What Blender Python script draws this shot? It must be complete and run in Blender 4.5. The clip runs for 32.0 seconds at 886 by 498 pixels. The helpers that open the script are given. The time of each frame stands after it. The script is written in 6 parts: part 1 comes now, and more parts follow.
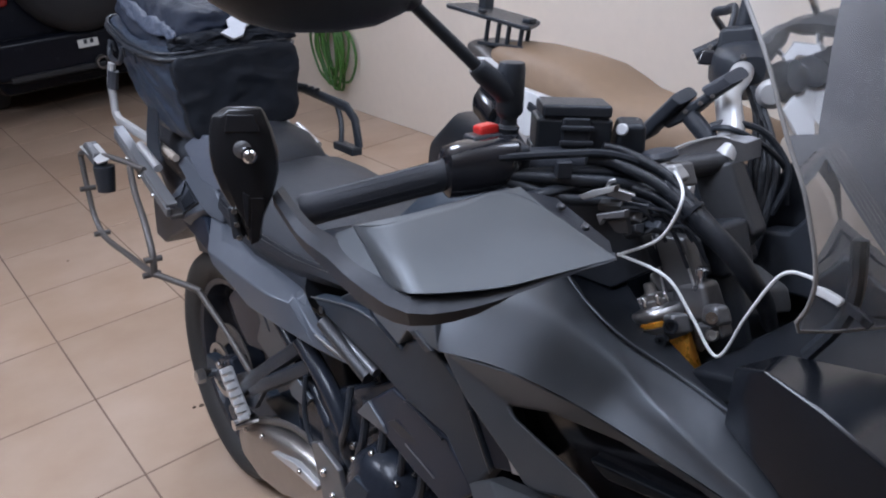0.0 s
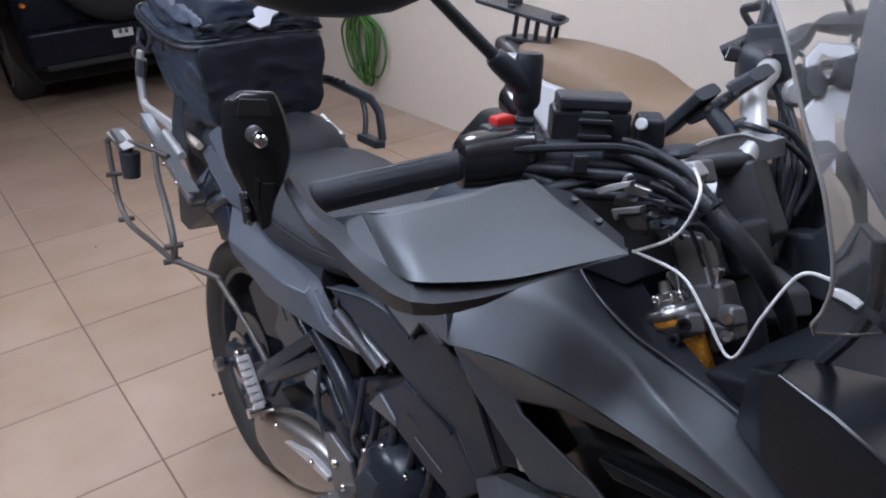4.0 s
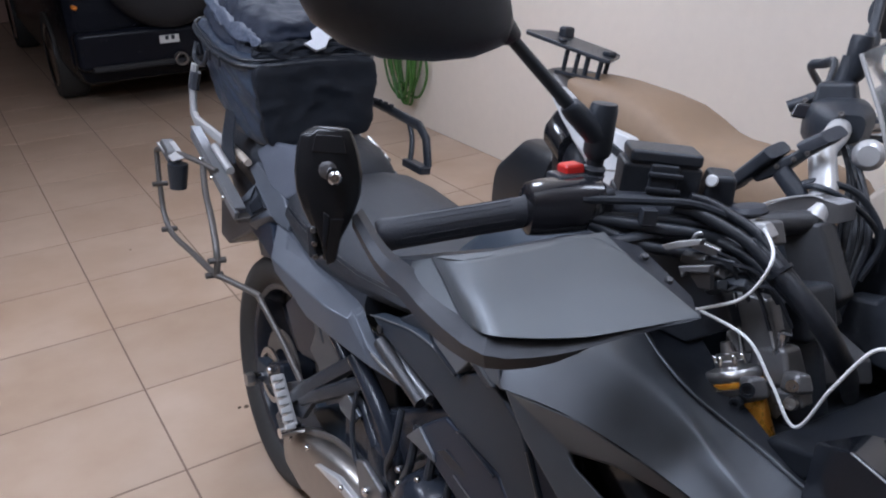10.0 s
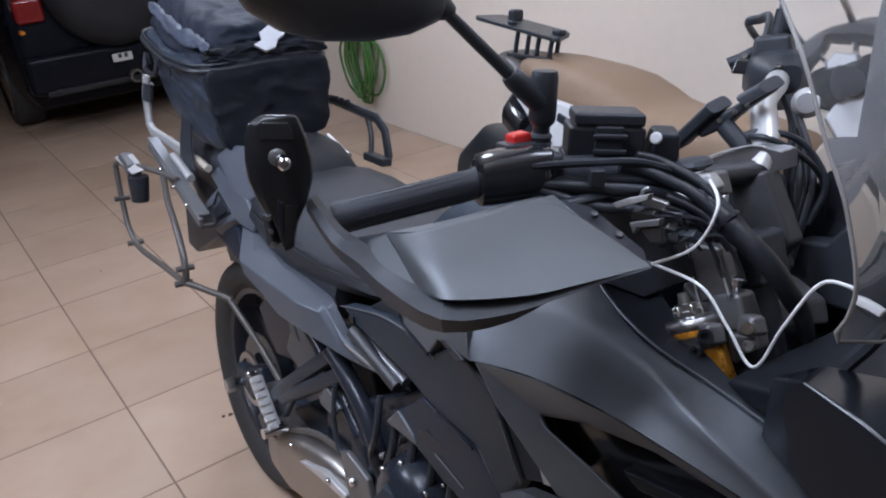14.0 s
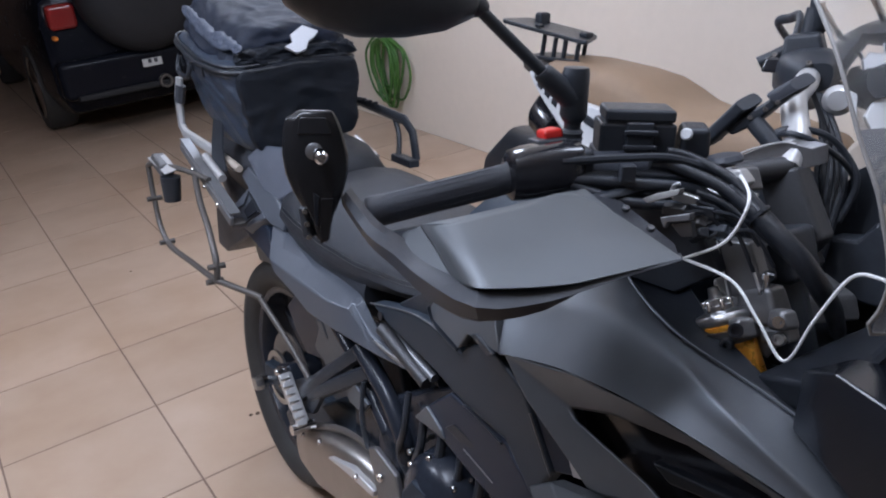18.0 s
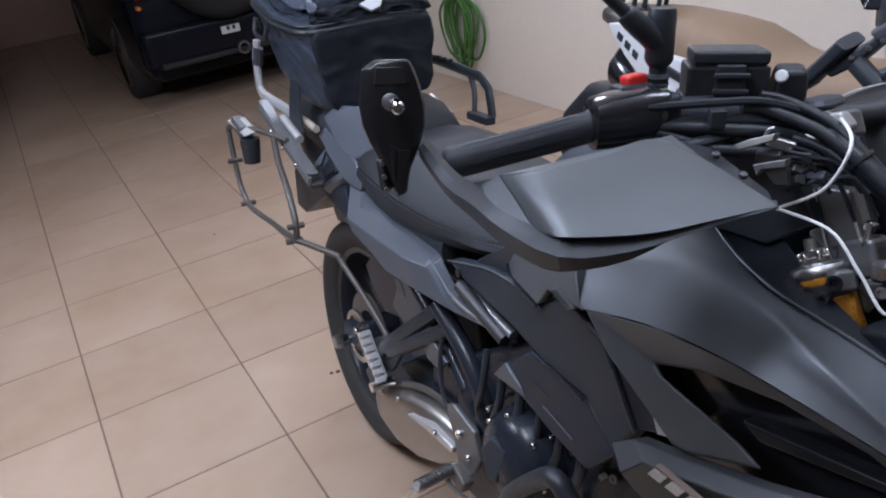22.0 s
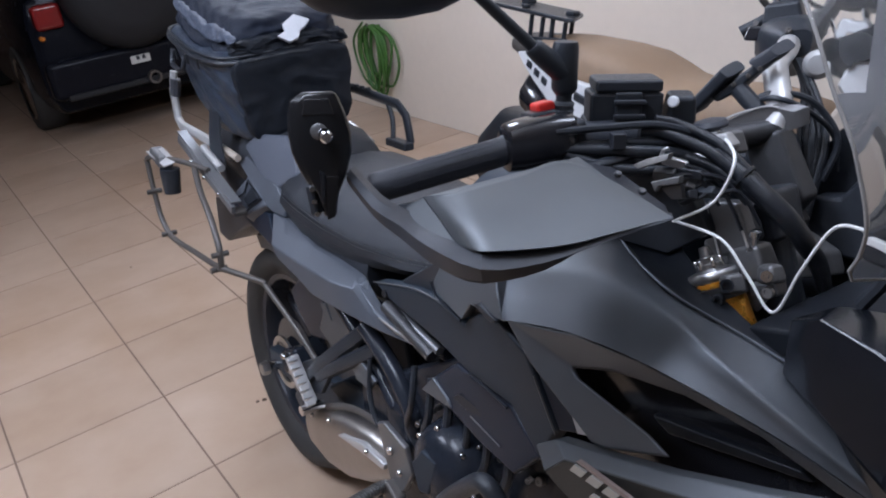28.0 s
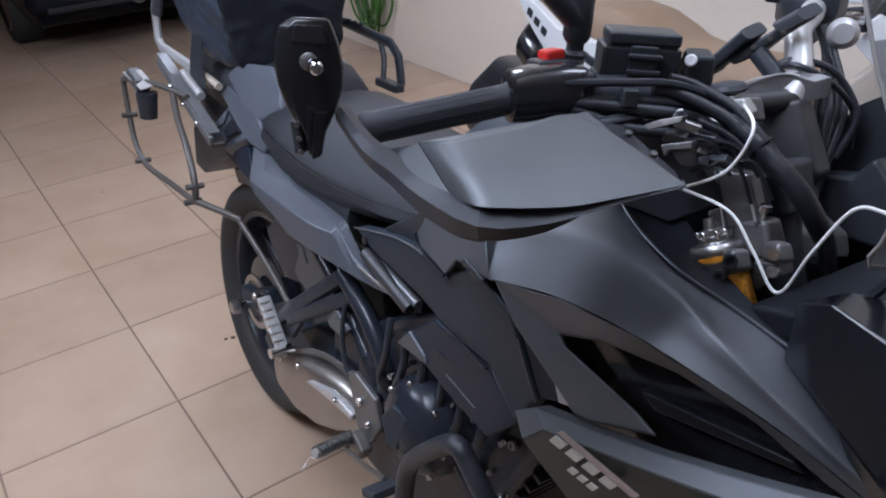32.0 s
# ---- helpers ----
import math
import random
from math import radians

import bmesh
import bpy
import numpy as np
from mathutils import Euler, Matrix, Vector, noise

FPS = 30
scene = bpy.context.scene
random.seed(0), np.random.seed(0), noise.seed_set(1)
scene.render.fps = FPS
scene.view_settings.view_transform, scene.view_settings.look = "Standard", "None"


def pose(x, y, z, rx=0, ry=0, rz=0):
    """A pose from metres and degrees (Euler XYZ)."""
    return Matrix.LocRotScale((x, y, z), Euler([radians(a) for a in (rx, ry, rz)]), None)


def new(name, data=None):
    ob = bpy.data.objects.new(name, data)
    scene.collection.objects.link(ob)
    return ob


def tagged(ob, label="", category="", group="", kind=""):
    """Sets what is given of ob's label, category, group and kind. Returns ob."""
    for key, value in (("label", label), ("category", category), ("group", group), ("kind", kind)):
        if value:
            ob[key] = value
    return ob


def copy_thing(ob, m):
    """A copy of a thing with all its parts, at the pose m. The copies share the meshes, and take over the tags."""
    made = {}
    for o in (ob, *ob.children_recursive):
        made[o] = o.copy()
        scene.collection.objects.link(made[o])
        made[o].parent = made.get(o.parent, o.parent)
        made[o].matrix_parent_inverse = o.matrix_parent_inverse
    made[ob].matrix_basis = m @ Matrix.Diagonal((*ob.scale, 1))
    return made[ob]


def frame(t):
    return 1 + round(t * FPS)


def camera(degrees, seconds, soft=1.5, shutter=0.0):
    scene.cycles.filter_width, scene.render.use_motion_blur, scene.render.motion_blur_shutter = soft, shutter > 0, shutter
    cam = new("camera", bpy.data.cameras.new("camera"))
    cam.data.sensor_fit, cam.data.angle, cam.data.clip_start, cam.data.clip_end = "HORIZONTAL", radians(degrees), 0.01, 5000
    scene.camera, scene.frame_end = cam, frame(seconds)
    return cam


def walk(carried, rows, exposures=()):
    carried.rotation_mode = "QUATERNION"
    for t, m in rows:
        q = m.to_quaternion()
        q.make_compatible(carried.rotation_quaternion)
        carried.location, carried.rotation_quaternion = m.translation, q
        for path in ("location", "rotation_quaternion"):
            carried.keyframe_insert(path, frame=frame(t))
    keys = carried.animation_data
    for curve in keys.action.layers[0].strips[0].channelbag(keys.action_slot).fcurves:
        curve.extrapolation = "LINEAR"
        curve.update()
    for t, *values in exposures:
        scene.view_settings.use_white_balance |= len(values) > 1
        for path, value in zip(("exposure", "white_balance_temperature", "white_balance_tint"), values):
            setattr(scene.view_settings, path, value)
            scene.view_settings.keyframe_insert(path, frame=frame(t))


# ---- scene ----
cam = camera(58.2, 32.0, 2.0)
PATH = [
    (0.0, 0.597, -2.302, 1.428, 63.64, 4.17, -38.08),
    (0.5, 0.595, -2.300, 1.428, 63.73, 4.22, -38.04),
    (1.0, 0.591, -2.295, 1.425, 63.74, 4.10, -37.98),
    (1.5, 0.594, -2.297, 1.426, 63.75, 4.08, -37.88),
    (2.0, 0.598, -2.304, 1.423, 63.71, 4.17, -37.78),
    (2.5, 0.582, -2.306, 1.424, 63.86, 3.51, -37.30),
    (3.0, 0.580, -2.302, 1.425, 63.87, 2.84, -36.43),
    (3.5, 0.596, -2.308, 1.421, 63.79, 2.93, -35.73),
    (5.5, 0.626, -2.301, 1.412, 63.47, 5.17, -36.08),
    (6.0, 0.624, -2.302, 1.417, 63.52, 5.32, -36.14),
    (6.5, 0.632, -2.285, 1.417, 63.26, 5.61, -36.37),
    (7.0, 0.627, -2.289, 1.419, 63.46, 5.91, -36.51),
    (7.5, 0.623, -2.287, 1.420, 63.40, 6.19, -37.19),
    (8.0, 0.581, -2.267, 1.447, 64.53, 2.96, -36.26),
    (8.5, 0.570, -2.267, 1.430, 64.95, 1.35, -34.79),
    (9.0, 0.621, -2.274, 1.435, 64.84, 2.66, -35.15),
    (9.5, 0.579, -2.267, 1.428, 65.21, -0.21, -33.31),
    (10.0, 0.587, -2.272, 1.439, 65.11, 0.89, -32.57),
    (10.5, 0.609, -2.293, 1.419, 65.32, 3.95, -33.67),
    (11.0, 0.608, -2.308, 1.423, 65.09, 5.67, -35.51),
    (11.5, 0.610, -2.312, 1.423, 64.94, 5.73, -36.42),
    (12.0, 0.606, -2.312, 1.427, 64.89, 5.75, -36.81),
    (12.5, 0.590, -2.309, 1.426, 64.81, 5.49, -37.02),
    (13.0, 0.590, -2.306, 1.426, 64.83, 5.07, -36.93),
    (13.5, 0.586, -2.310, 1.424, 64.80, 4.64, -36.61),
    (14.0, 0.591, -2.300, 1.424, 64.71, 4.75, -36.23),
    (14.5, 0.593, -2.298, 1.428, 64.82, 4.89, -35.59),
    (16.5, 0.610, -2.301, 1.426, 65.40, 5.40, -35.92),
    (17.0, 0.556, -2.303, 1.436, 65.37, 5.00, -36.12),
    (17.5, 0.563, -2.306, 1.424, 65.46, 4.96, -34.77),
    (18.0, 0.573, -2.308, 1.419, 65.26, 5.17, -34.61),
    (18.5, 0.609, -2.294, 1.415, 64.96, 5.43, -36.21),
    (19.0, 0.598, -2.283, 1.424, 64.56, 4.60, -37.32),
    (19.5, 0.570, -2.277, 1.431, 64.57, 3.15, -34.55),
    (20.0, 0.617, -2.270, 1.433, 64.62, 4.71, -34.23),
    (20.5, 0.595, -2.272, 1.431, 65.39, 5.43, -30.17),
    (21.0, 0.586, -2.280, 1.422, 65.33, 5.80, -28.43),
    (21.5, 0.646, -2.280, 1.426, 65.53, 7.68, -29.62),
    (22.0, 0.573, -2.298, 1.403, 63.18, 7.90, -29.89),
    (22.5, 0.574, -2.289, 1.413, 62.81, 8.47, -30.90),
    (23.0, 0.562, -2.297, 1.420, 62.64, 8.57, -31.68),
    (23.5, 0.541, -2.323, 1.417, 63.08, 7.96, -31.66),
    (24.0, 0.542, -2.321, 1.421, 64.05, 7.49, -31.40),
    (24.5, 0.549, -2.309, 1.413, 64.07, 7.26, -31.45),
    (25.0, 0.553, -2.303, 1.416, 64.10, 6.98, -32.93),
    (25.5, 0.546, -2.295, 1.427, 64.25, 7.77, -34.28),
    (27.5, 0.550, -2.311, 1.425, 64.23, 7.48, -34.91),
    (28.0, 0.542, -2.337, 1.421, 64.18, 7.11, -35.98),
    (28.5, 0.551, -2.341, 1.418, 63.63, 6.54, -38.61),
    (29.0, 0.565, -2.337, 1.408, 63.09, 5.97, -38.86),
    (29.5, 0.571, -2.311, 1.400, 63.27, 3.18, -36.96),
    (30.0, 0.566, -2.306, 1.396, 62.67, 2.49, -35.88),
    (30.5, 0.567, -2.305, 1.386, 61.05, 2.35, -35.52),
    (31.0, 0.555, -2.302, 1.392, 60.85, 2.19, -35.47),
    (31.5, 0.542, -2.296, 1.397, 60.82, 1.99, -35.32),
    (32.0, 0.560, -2.287, 1.401, 60.49, 2.62, -35.50),
]
walk(cam, [(t, pose(*row)) for t, *row in PATH])

# ---- light ----
world = bpy.data.worlds.new("world")
scene.world = world
world.use_nodes = True
world.node_tree.nodes["Background"].inputs[0].default_value = (0.05, 0.06, 0.09, 1)
world.node_tree.nodes["Background"].inputs[1].default_value = 0.1
scene.view_settings.exposure = 0.0


# unseen ceiling lights; the last two are added to brighten wall and hand guard
BULBS = [((0.50, -1.50, 2.33), 66, 0.40), ((-0.30, 0.05, 2.38), 82, 0.26), ((2.00, 0.70, 2.38), 48, 0.30), ((1.75, -2.00, 2.38), 26, 0.30)]
for place, power, size in BULBS:
    data = bpy.data.lights.new("unseen_bulb", "POINT")
    data.energy, data.shadow_soft_size, data.color = power, size, (0.875, 0.990, 1.275)
    new("unseen_bulb", data).location = place


# ---- materials ----
def material(name, colour, rough=0.5, metal=0.0, vary=0.12, scale=6.0, bump=0.0, bump_scale=200.0, rough_vary=0.08,
             second=None, coat=0.0, random_value=0.0, spec=0.5, sheen=0.0, big=1.2):
    m = bpy.data.materials.new(name)
    m.use_nodes = True
    nt = m.node_tree
    b = nt.nodes["Principled BSDF"]
    b.inputs["Metallic"].default_value = metal
    b.inputs["Coat Weight"].default_value = coat
    b.inputs["Coat Roughness"].default_value = 0.12
    b.inputs["Specular IOR Level"].default_value = spec
    b.inputs["Sheen Weight"].default_value = sheen
    b.inputs["Sheen Roughness"].default_value = 0.4
    tc = nt.nodes.new("ShaderNodeNewGeometry")
    pos = tc.outputs["Position"]

    def noise_node(s, detail=4.0, r=0.55):
        n = nt.nodes.new("ShaderNodeTexNoise")
        n.inputs["Scale"].default_value, n.inputs["Detail"].default_value, n.inputs["Roughness"].default_value = s, detail, r
        nt.links.new(pos, n.inputs["Vector"])
        return n
    n1, n2 = noise_node(big, 3.0), noise_node(scale * 4, 6.0)
    mixf = nt.nodes.new("ShaderNodeMath")
    mixf.operation = "MULTIPLY_ADD"
    mixf.inputs[1].default_value = 0.55
    nt.links.new(n1.outputs["Fac"], mixf.inputs[0])
    half = nt.nodes.new("ShaderNodeMath")
    half.operation = "MULTIPLY"
    half.inputs[1].default_value = 0.45
    nt.links.new(n2.outputs["Fac"], half.inputs[0])
    nt.links.new(half.outputs[0], mixf.inputs[2])
    ramp = nt.nodes.new("ShaderNodeValToRGB")
    lo = [c * (1 - vary) for c in colour]
    hi = [min(1.0, c * (1 + vary)) for c in (second or colour)]
    ramp.color_ramp.elements[0].position, ramp.color_ramp.elements[1].position = 0.3, 0.7
    ramp.color_ramp.elements[0].color, ramp.color_ramp.elements[1].color = (*lo, 1), (*hi, 1)
    nt.links.new(mixf.outputs[0], ramp.inputs[0])
    out = ramp.outputs[0]
    if random_value:
        info = nt.nodes.new("ShaderNodeObjectInfo")
        hsv = nt.nodes.new("ShaderNodeHueSaturation")
        rng = nt.nodes.new("ShaderNodeMapRange")
        rng.inputs["To Min"].default_value, rng.inputs["To Max"].default_value = 1 - random_value, 1 + random_value
        nt.links.new(info.outputs["Random"], rng.inputs["Value"])
        nt.links.new(rng.outputs[0], hsv.inputs["Value"])
        nt.links.new(out, hsv.inputs["Color"])
        out = hsv.outputs[0]
    nt.links.new(out, b.inputs["Base Color"])
    rr = nt.nodes.new("ShaderNodeMapRange")
    rr.inputs["To Min"].default_value, rr.inputs["To Max"].default_value = max(0.02, rough - rough_vary), min(1, rough + rough_vary)
    nt.links.new(n2.outputs["Fac"], rr.inputs["Value"])
    nt.links.new(rr.outputs[0], b.inputs["Roughness"])
    if bump:
        n3 = noise_node(bump_scale, 3.0, 0.6)
        bp = nt.nodes.new("ShaderNodeBump")
        bp.inputs["Strength"].default_value, bp.inputs["Distance"].default_value = bump, 0.002
        nt.links.new(n3.outputs["Fac"], bp.inputs["Height"])
        nt.links.new(bp.outputs[0], b.inputs["Normal"])
    return m


GREY = material("satin_grey_paint", (0.128, 0.140, 0.155), 0.46, 0.56, 0.08, 8, 0.05, 900, 0.05, spec=0.5)
TAIL_GREY = material("satin_grey_tail_paint", (0.098, 0.110, 0.130), 0.42, 0.25, 0.08, 8, 0.05, 900, 0.05, spec=0.5)
BLADE_GREY = material("dull_grey_blade_paint", (0.085, 0.092, 0.100), 0.50, 0.35, 0.08, 8, 0.05, 900, 0.05, spec=0.4)
GUARD_GREY = material("matt_grey_guard_paint", (0.108, 0.117, 0.124), 0.50, 0.40, 0.08, 8, 0.05, 900, 0.05, spec=0.45)
SATIN_BLACK = material("satin_black_paint", (0.008, 0.0098, 0.014), 0.21, 0.0, 0.08, 10, 0.0, 900, 0.03, spec=0.65)
BLACK = material("moulded_black_plastic", (0.026, 0.030, 0.037), 0.36, 0, 0.2, 30, 0.25, 700, 0.08, spec=0.4)
DARK = material("dark_grey_plastic", (0.029, 0.032, 0.039), 0.45, 0, 0.15, 20, 0.2, 800, 0.07, spec=0.35)
GLOSS = material("gloss_black_plastic", (0.020, 0.0205, 0.025), 0.14, 0, 0.2, 10, 0, 1, 0.05, coat=0.3)
TRIM_BLACK = material("fine_black_plastic", (0.0145, 0.017, 0.022), 0.34, 0, 0.1, 20, 0.1, 800, 0.05, spec=0.25)
PANEL = material("matt_dark_grey_panel", (0.0260, 0.0345, 0.046), 0.45, 0.0, 0.1, 12, 0.1, 800, 0.05, spec=0.16)
NAVY = material("blue_black_panel", (0.015, 0.021, 0.034), 0.34, 0.0, 0.12, 14, 0.1, 700, 0.06, spec=0.22)
PADDLE = material("bar_end_black_paint", (0.014, 0.0142, 0.016), 0.24, 0, 0.1, 10, 0.0, 1, 0.05, spec=0.4)
LOOM = material("loom_sheath", (0.0125, 0.0145, 0.019), 0.38, 0, 0.3, 40, 0.25, 250, 0.1, spec=0.4)
RUBBER = material("black_rubber", (0.033, 0.037, 0.047), 0.52, 0, 0.25, 25, 0.3, 400)
TYRE = material("tyre_rubber", (0.030, 0.029, 0.028), 0.72, 0, 0.3, 15, 0.35, 300)
VINYL = material("seat_vinyl", (0.025, 0.028, 0.034), 0.48, 0, 0.15, 25, 0.4, 1100, 0.06, spec=0.4)
VINYL_GREY = material("grey_seat_vinyl", (0.082, 0.093, 0.118), 0.5, 0, 0.12, 25, 0.4, 1100, 0.06)
# bag nylon in darker and lighter copies, for its shaded front and lit sides
FABRIC = material("shaded_front_nylon", (0.0085, 0.0115, 0.0175), 0.55, 0, 0.3, 40, 0.5, 1300, 0.1, spec=0.25)
FABRIC_SIDE = material("lit_side_nylon", (0.030, 0.044, 0.068), 0.38, 0, 0.3, 30, 0.4, 1000, 0.1)
FABRIC_TOP = material("navy_nylon_fabric", (0.0125, 0.0175, 0.031), 0.52, 0, 0.3, 30, 0.4, 1000, 0.1, spec=0.22)
FABRIC_EDGE = material("lit_edge_nylon", (0.048, 0.062, 0.094), 0.45, 0, 0.4, 30, 0.4, 800, 0.1)
ALU = material("brushed_aluminium", (0.42, 0.42, 0.42), 0.34, 1, 0.1, 40, 0.1, 500)
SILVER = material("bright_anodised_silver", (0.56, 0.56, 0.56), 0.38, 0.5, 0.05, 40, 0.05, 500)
STEEL = material("dark_painted_steel", (0.105, 0.095, 0.088), 0.42, 0.3, 0.25, 30, 0.2, 300)
MUFFLER = material("titanium_grey_steel", (0.38, 0.36, 0.34), 0.40, 1.0, 0.12, 12, 0.05, 500)
BAR_GREY = material("satin_grey_steel", (0.20, 0.205, 0.215), 0.36, 0.45, 0.12, 40, 0.1, 500)
CHROME = material("chrome", (0.72, 0.72, 0.73), 0.12, 1, 0.05, 20)
GOLD = material("gold_anodised", (0.88, 0.41, 0.05), 0.28, 0.5, 0.1, 20)
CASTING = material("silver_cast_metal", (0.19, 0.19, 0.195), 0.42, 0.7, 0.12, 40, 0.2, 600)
CAST_DARK = material("dark_cast_metal", (0.065, 0.066, 0.070), 0.42, 0.5, 0.15, 40, 0.2, 600)
ENGINE = material("engine_black", (0.019, 0.023, 0.032), 0.24, 0.0, 0.2, 30, 0.12, 300, spec=0.3)
WHITE = material("white_paint", (0.74, 0.75, 0.76), 0.3, 0, 0.04, 8)
LETTER = material("pale_lettering_film", (0.44, 0.43, 0.39), 0.45, 0, 0.06, 30)
PINK = material("pale_pink_film", (0.26, 0.20, 0.18), 0.45, 0, 0.06, 30)
BLADE_SHADE = material("shaded_blade_paint", (0.034, 0.036, 0.034), 0.40, 0.3, 0.1, 12, 0.05, 800, 0.05, spec=0.35)
EDGE_GREY = material("pale_grey_plastic", (0.25, 0.24, 0.23), 0.4, 0, 0.1, 60)
APRON = material("pale_shield_plastic", (0.50, 0.43, 0.36), 0.4, 0, 0.15, 6)
WHITE_CABLE = material("white_cable_plastic", (0.78, 0.78, 0.77), 0.45, 0, 0.05, 30)
RED = material("red_switch_plastic", (0.72, 0.03, 0.025), 0.35, 0, 0.08, 30)
TAN = material("tan_leatherette", (0.29, 0.195, 0.125), 0.55, 0, 0.12, 10, 0.3, 700)
HOSE = material("green_hose_plastic", (0.055, 0.15, 0.03), 0.42, 0, 0.2, 12, 0.1, 300)
CAR_PAINT = material("dark_car_paint", (0.006, 0.007, 0.011), 0.25, 0.0, 0.2, 5, spec=0.12)
CAR_GREY = material("grey_cover_plastic", (0.022, 0.022, 0.024), 0.6, 0, 0.15, 8, spec=0.2)
CAR_RED = material("red_lamp_plastic", (0.20, 0.012, 0.012), 0.2, 0, 0.1, 20, coat=0.4)
AMBER = material("amber_lens", (0.65, 0.20, 0.03), 0.2, 0, 0.1, 20)
PLATE = material("number_plate", (0.55, 0.55, 0.53), 0.45, 0, 0.08, 20)
SPECK = material("brown_dirt", (0.07, 0.045, 0.03), 0.9, 0, 0.3, 80)
PAPER = material("white_patch", (0.62, 0.64, 0.68), 0.6, 0, 0.1, 60)
TILE = material("beige_ceramic_tile", (0.415, 0.283, 0.190), 0.32, 0, 0.03, 1.1, 0.0, 60, 0.04, second=(0.54, 0.415, 0.318), random_value=0.05, big=1.6)
GROUT = material("brown_grout", (0.225, 0.155, 0.116), 0.85, 0, 0.3, 40, 0.4, 300)
WALL = material("cream_wall_paint", (0.82, 0.735, 0.635), 0.75, 0, 0.035, 5, 0.25, 120, 0.05)
# wall paints with the lack of light put into the colour
WALL_DARK = material("shade_darkened_back_wall", (0.42, 0.27, 0.21), 0.8, 0, 0.1, 4, 0.25, 120, 0.05)
DARK_WALL = material("shade_darkened_wall", (0.22, 0.20, 0.18), 0.8, 0, 0.1, 4, 0.2, 120, 0.05)
CEILING = material("ceiling_paint", (0.80, 0.76, 0.70), 0.8, 0, 0.03, 3)
MIRROR = material("mirror_glass", (0.85, 0.86, 0.87), 0.03, 1, 0.01, 5, rough_vary=0.0)
SMOKE = material("smoked_panel", (0.13, 0.132, 0.142), 0.45, 0, 0.1, 30)


def glass(name, tint, rough):
    m = bpy.data.materials.new(name)
    m.use_nodes = True
    b = m.node_tree.nodes["Principled BSDF"]
    b.inputs["Base Color"].default_value = (*tint, 1)
    b.inputs["Transmission Weight"].default_value = 1
    b.inputs["Roughness"].default_value = rough
    b.inputs["IOR"].default_value = 1.3
    return m


SCREEN = glass("clear_screen_plastic", (0.985, 0.982, 0.975), 0.03)
# scuff noise, also adding a pale haze that lifts the screen's brightness
_t = SCREEN.node_tree
_co = _t.nodes.new("ShaderNodeTexCoord")
_no = _t.nodes.new("ShaderNodeTexNoise")
_no.inputs["Scale"].default_value = 22
_no.inputs["Detail"].default_value = 8
_ra = _t.nodes.new("ShaderNodeMapRange")
_ra.inputs["From Min"].default_value = 0.3
_ra.inputs["From Max"].default_value = 0.7
_ra.inputs["To Min"].default_value = 0.995
_ra.inputs["To Max"].default_value = 0.93
_t.links.new(_co.outputs["Object"], _no.inputs["Vector"])
_t.links.new(_no.outputs["Fac"], _ra.inputs["Value"])
_t.links.new(_ra.outputs["Result"], _t.nodes["Principled BSDF"].inputs["Transmission Weight"])


# ---- builders ----
def V(*p):
    return Vector(p)


def part(name, bm, mat, parent=None, label="", bevel=0.0, smooth=40, segments=2):
    mesh = bpy.data.meshes.new(name)
    bmesh.ops.recalc_face_normals(bm, faces=bm.faces[:])
    bm.to_mesh(mesh)
    bm.free()
    mesh.materials.append(mat)
    for p in mesh.polygons:
        p.use_smooth = True
    mesh.set_sharp_from_angle(angle=radians(smooth))
    ob = new(name, mesh)
    if parent:
        ob.parent = parent
    if label:
        ob["label"] = label
    if bevel:
        mod = ob.modifiers.new("bevel", "BEVEL")
        mod.width, mod.segments, mod.limit_method, mod.angle_limit, mod.harden_normals = bevel, segments, "ANGLE", radians(25), True
    return ob


def thing(name, label, category, m=None, group=""):
    ob = new(name)
    if m is not None:
        ob.matrix_world = m
    return tagged(ob, label, category, group)


def mirrored(bm):
    for v in bm.verts:
        v.co.y = -v.co.y
    bmesh.ops.reverse_faces(bm, faces=bm.faces[:])
    return bm


def box(c, s, rot=(0, 0, 0), bm=None):
    bm = bm or bmesh.new()
    m = pose(*c, *rot) @ Matrix.Diagonal((*s, 1))
    bmesh.ops.create_cube(bm, size=1, matrix=m)
    return bm


def tapered(c, s, top, rot=(0, 0, 0), bm=None):
    """A box whose top face is scaled by top = (x, y)."""
    bm = bm or bmesh.new()
    m = pose(*c, *rot)
    made = bmesh.ops.create_cube(bm, size=1)["verts"]
    for v in made:
        k = top if v.co.z > 0 else (1, 1)
        v.co = m @ V(v.co.x * s[0] * k[0], v.co.y * s[1] * k[1], v.co.z * s[2])
    return bm


def frame_along(d):
    d = d.normalized()
    up = V(0, 0, 1) if abs(d.z) < 0.95 else V(1, 0, 0)
    a = d.cross(up).normalized()
    return a, d.cross(a).normalized()


def spline(points, steps=6):
    p = [Vector(q) for q in points]
    if len(p) < 3 or steps < 2:
        return p
    out = []
    for i in range(len(p) - 1):
        p0, p1, p2, p3 = p[max(i - 1, 0)], p[i], p[i + 1], p[min(i + 2, len(p) - 1)]
        for k in range(steps):
            t = k / steps
            out.append(0.5 * ((2 * p1) + (p2 - p0) * t + (2 * p0 - 5 * p1 + 4 * p2 - p3) * t * t + (3 * p1 - p0 - 3 * p2 + p3) * t ** 3))
    return out + [p[-1]]


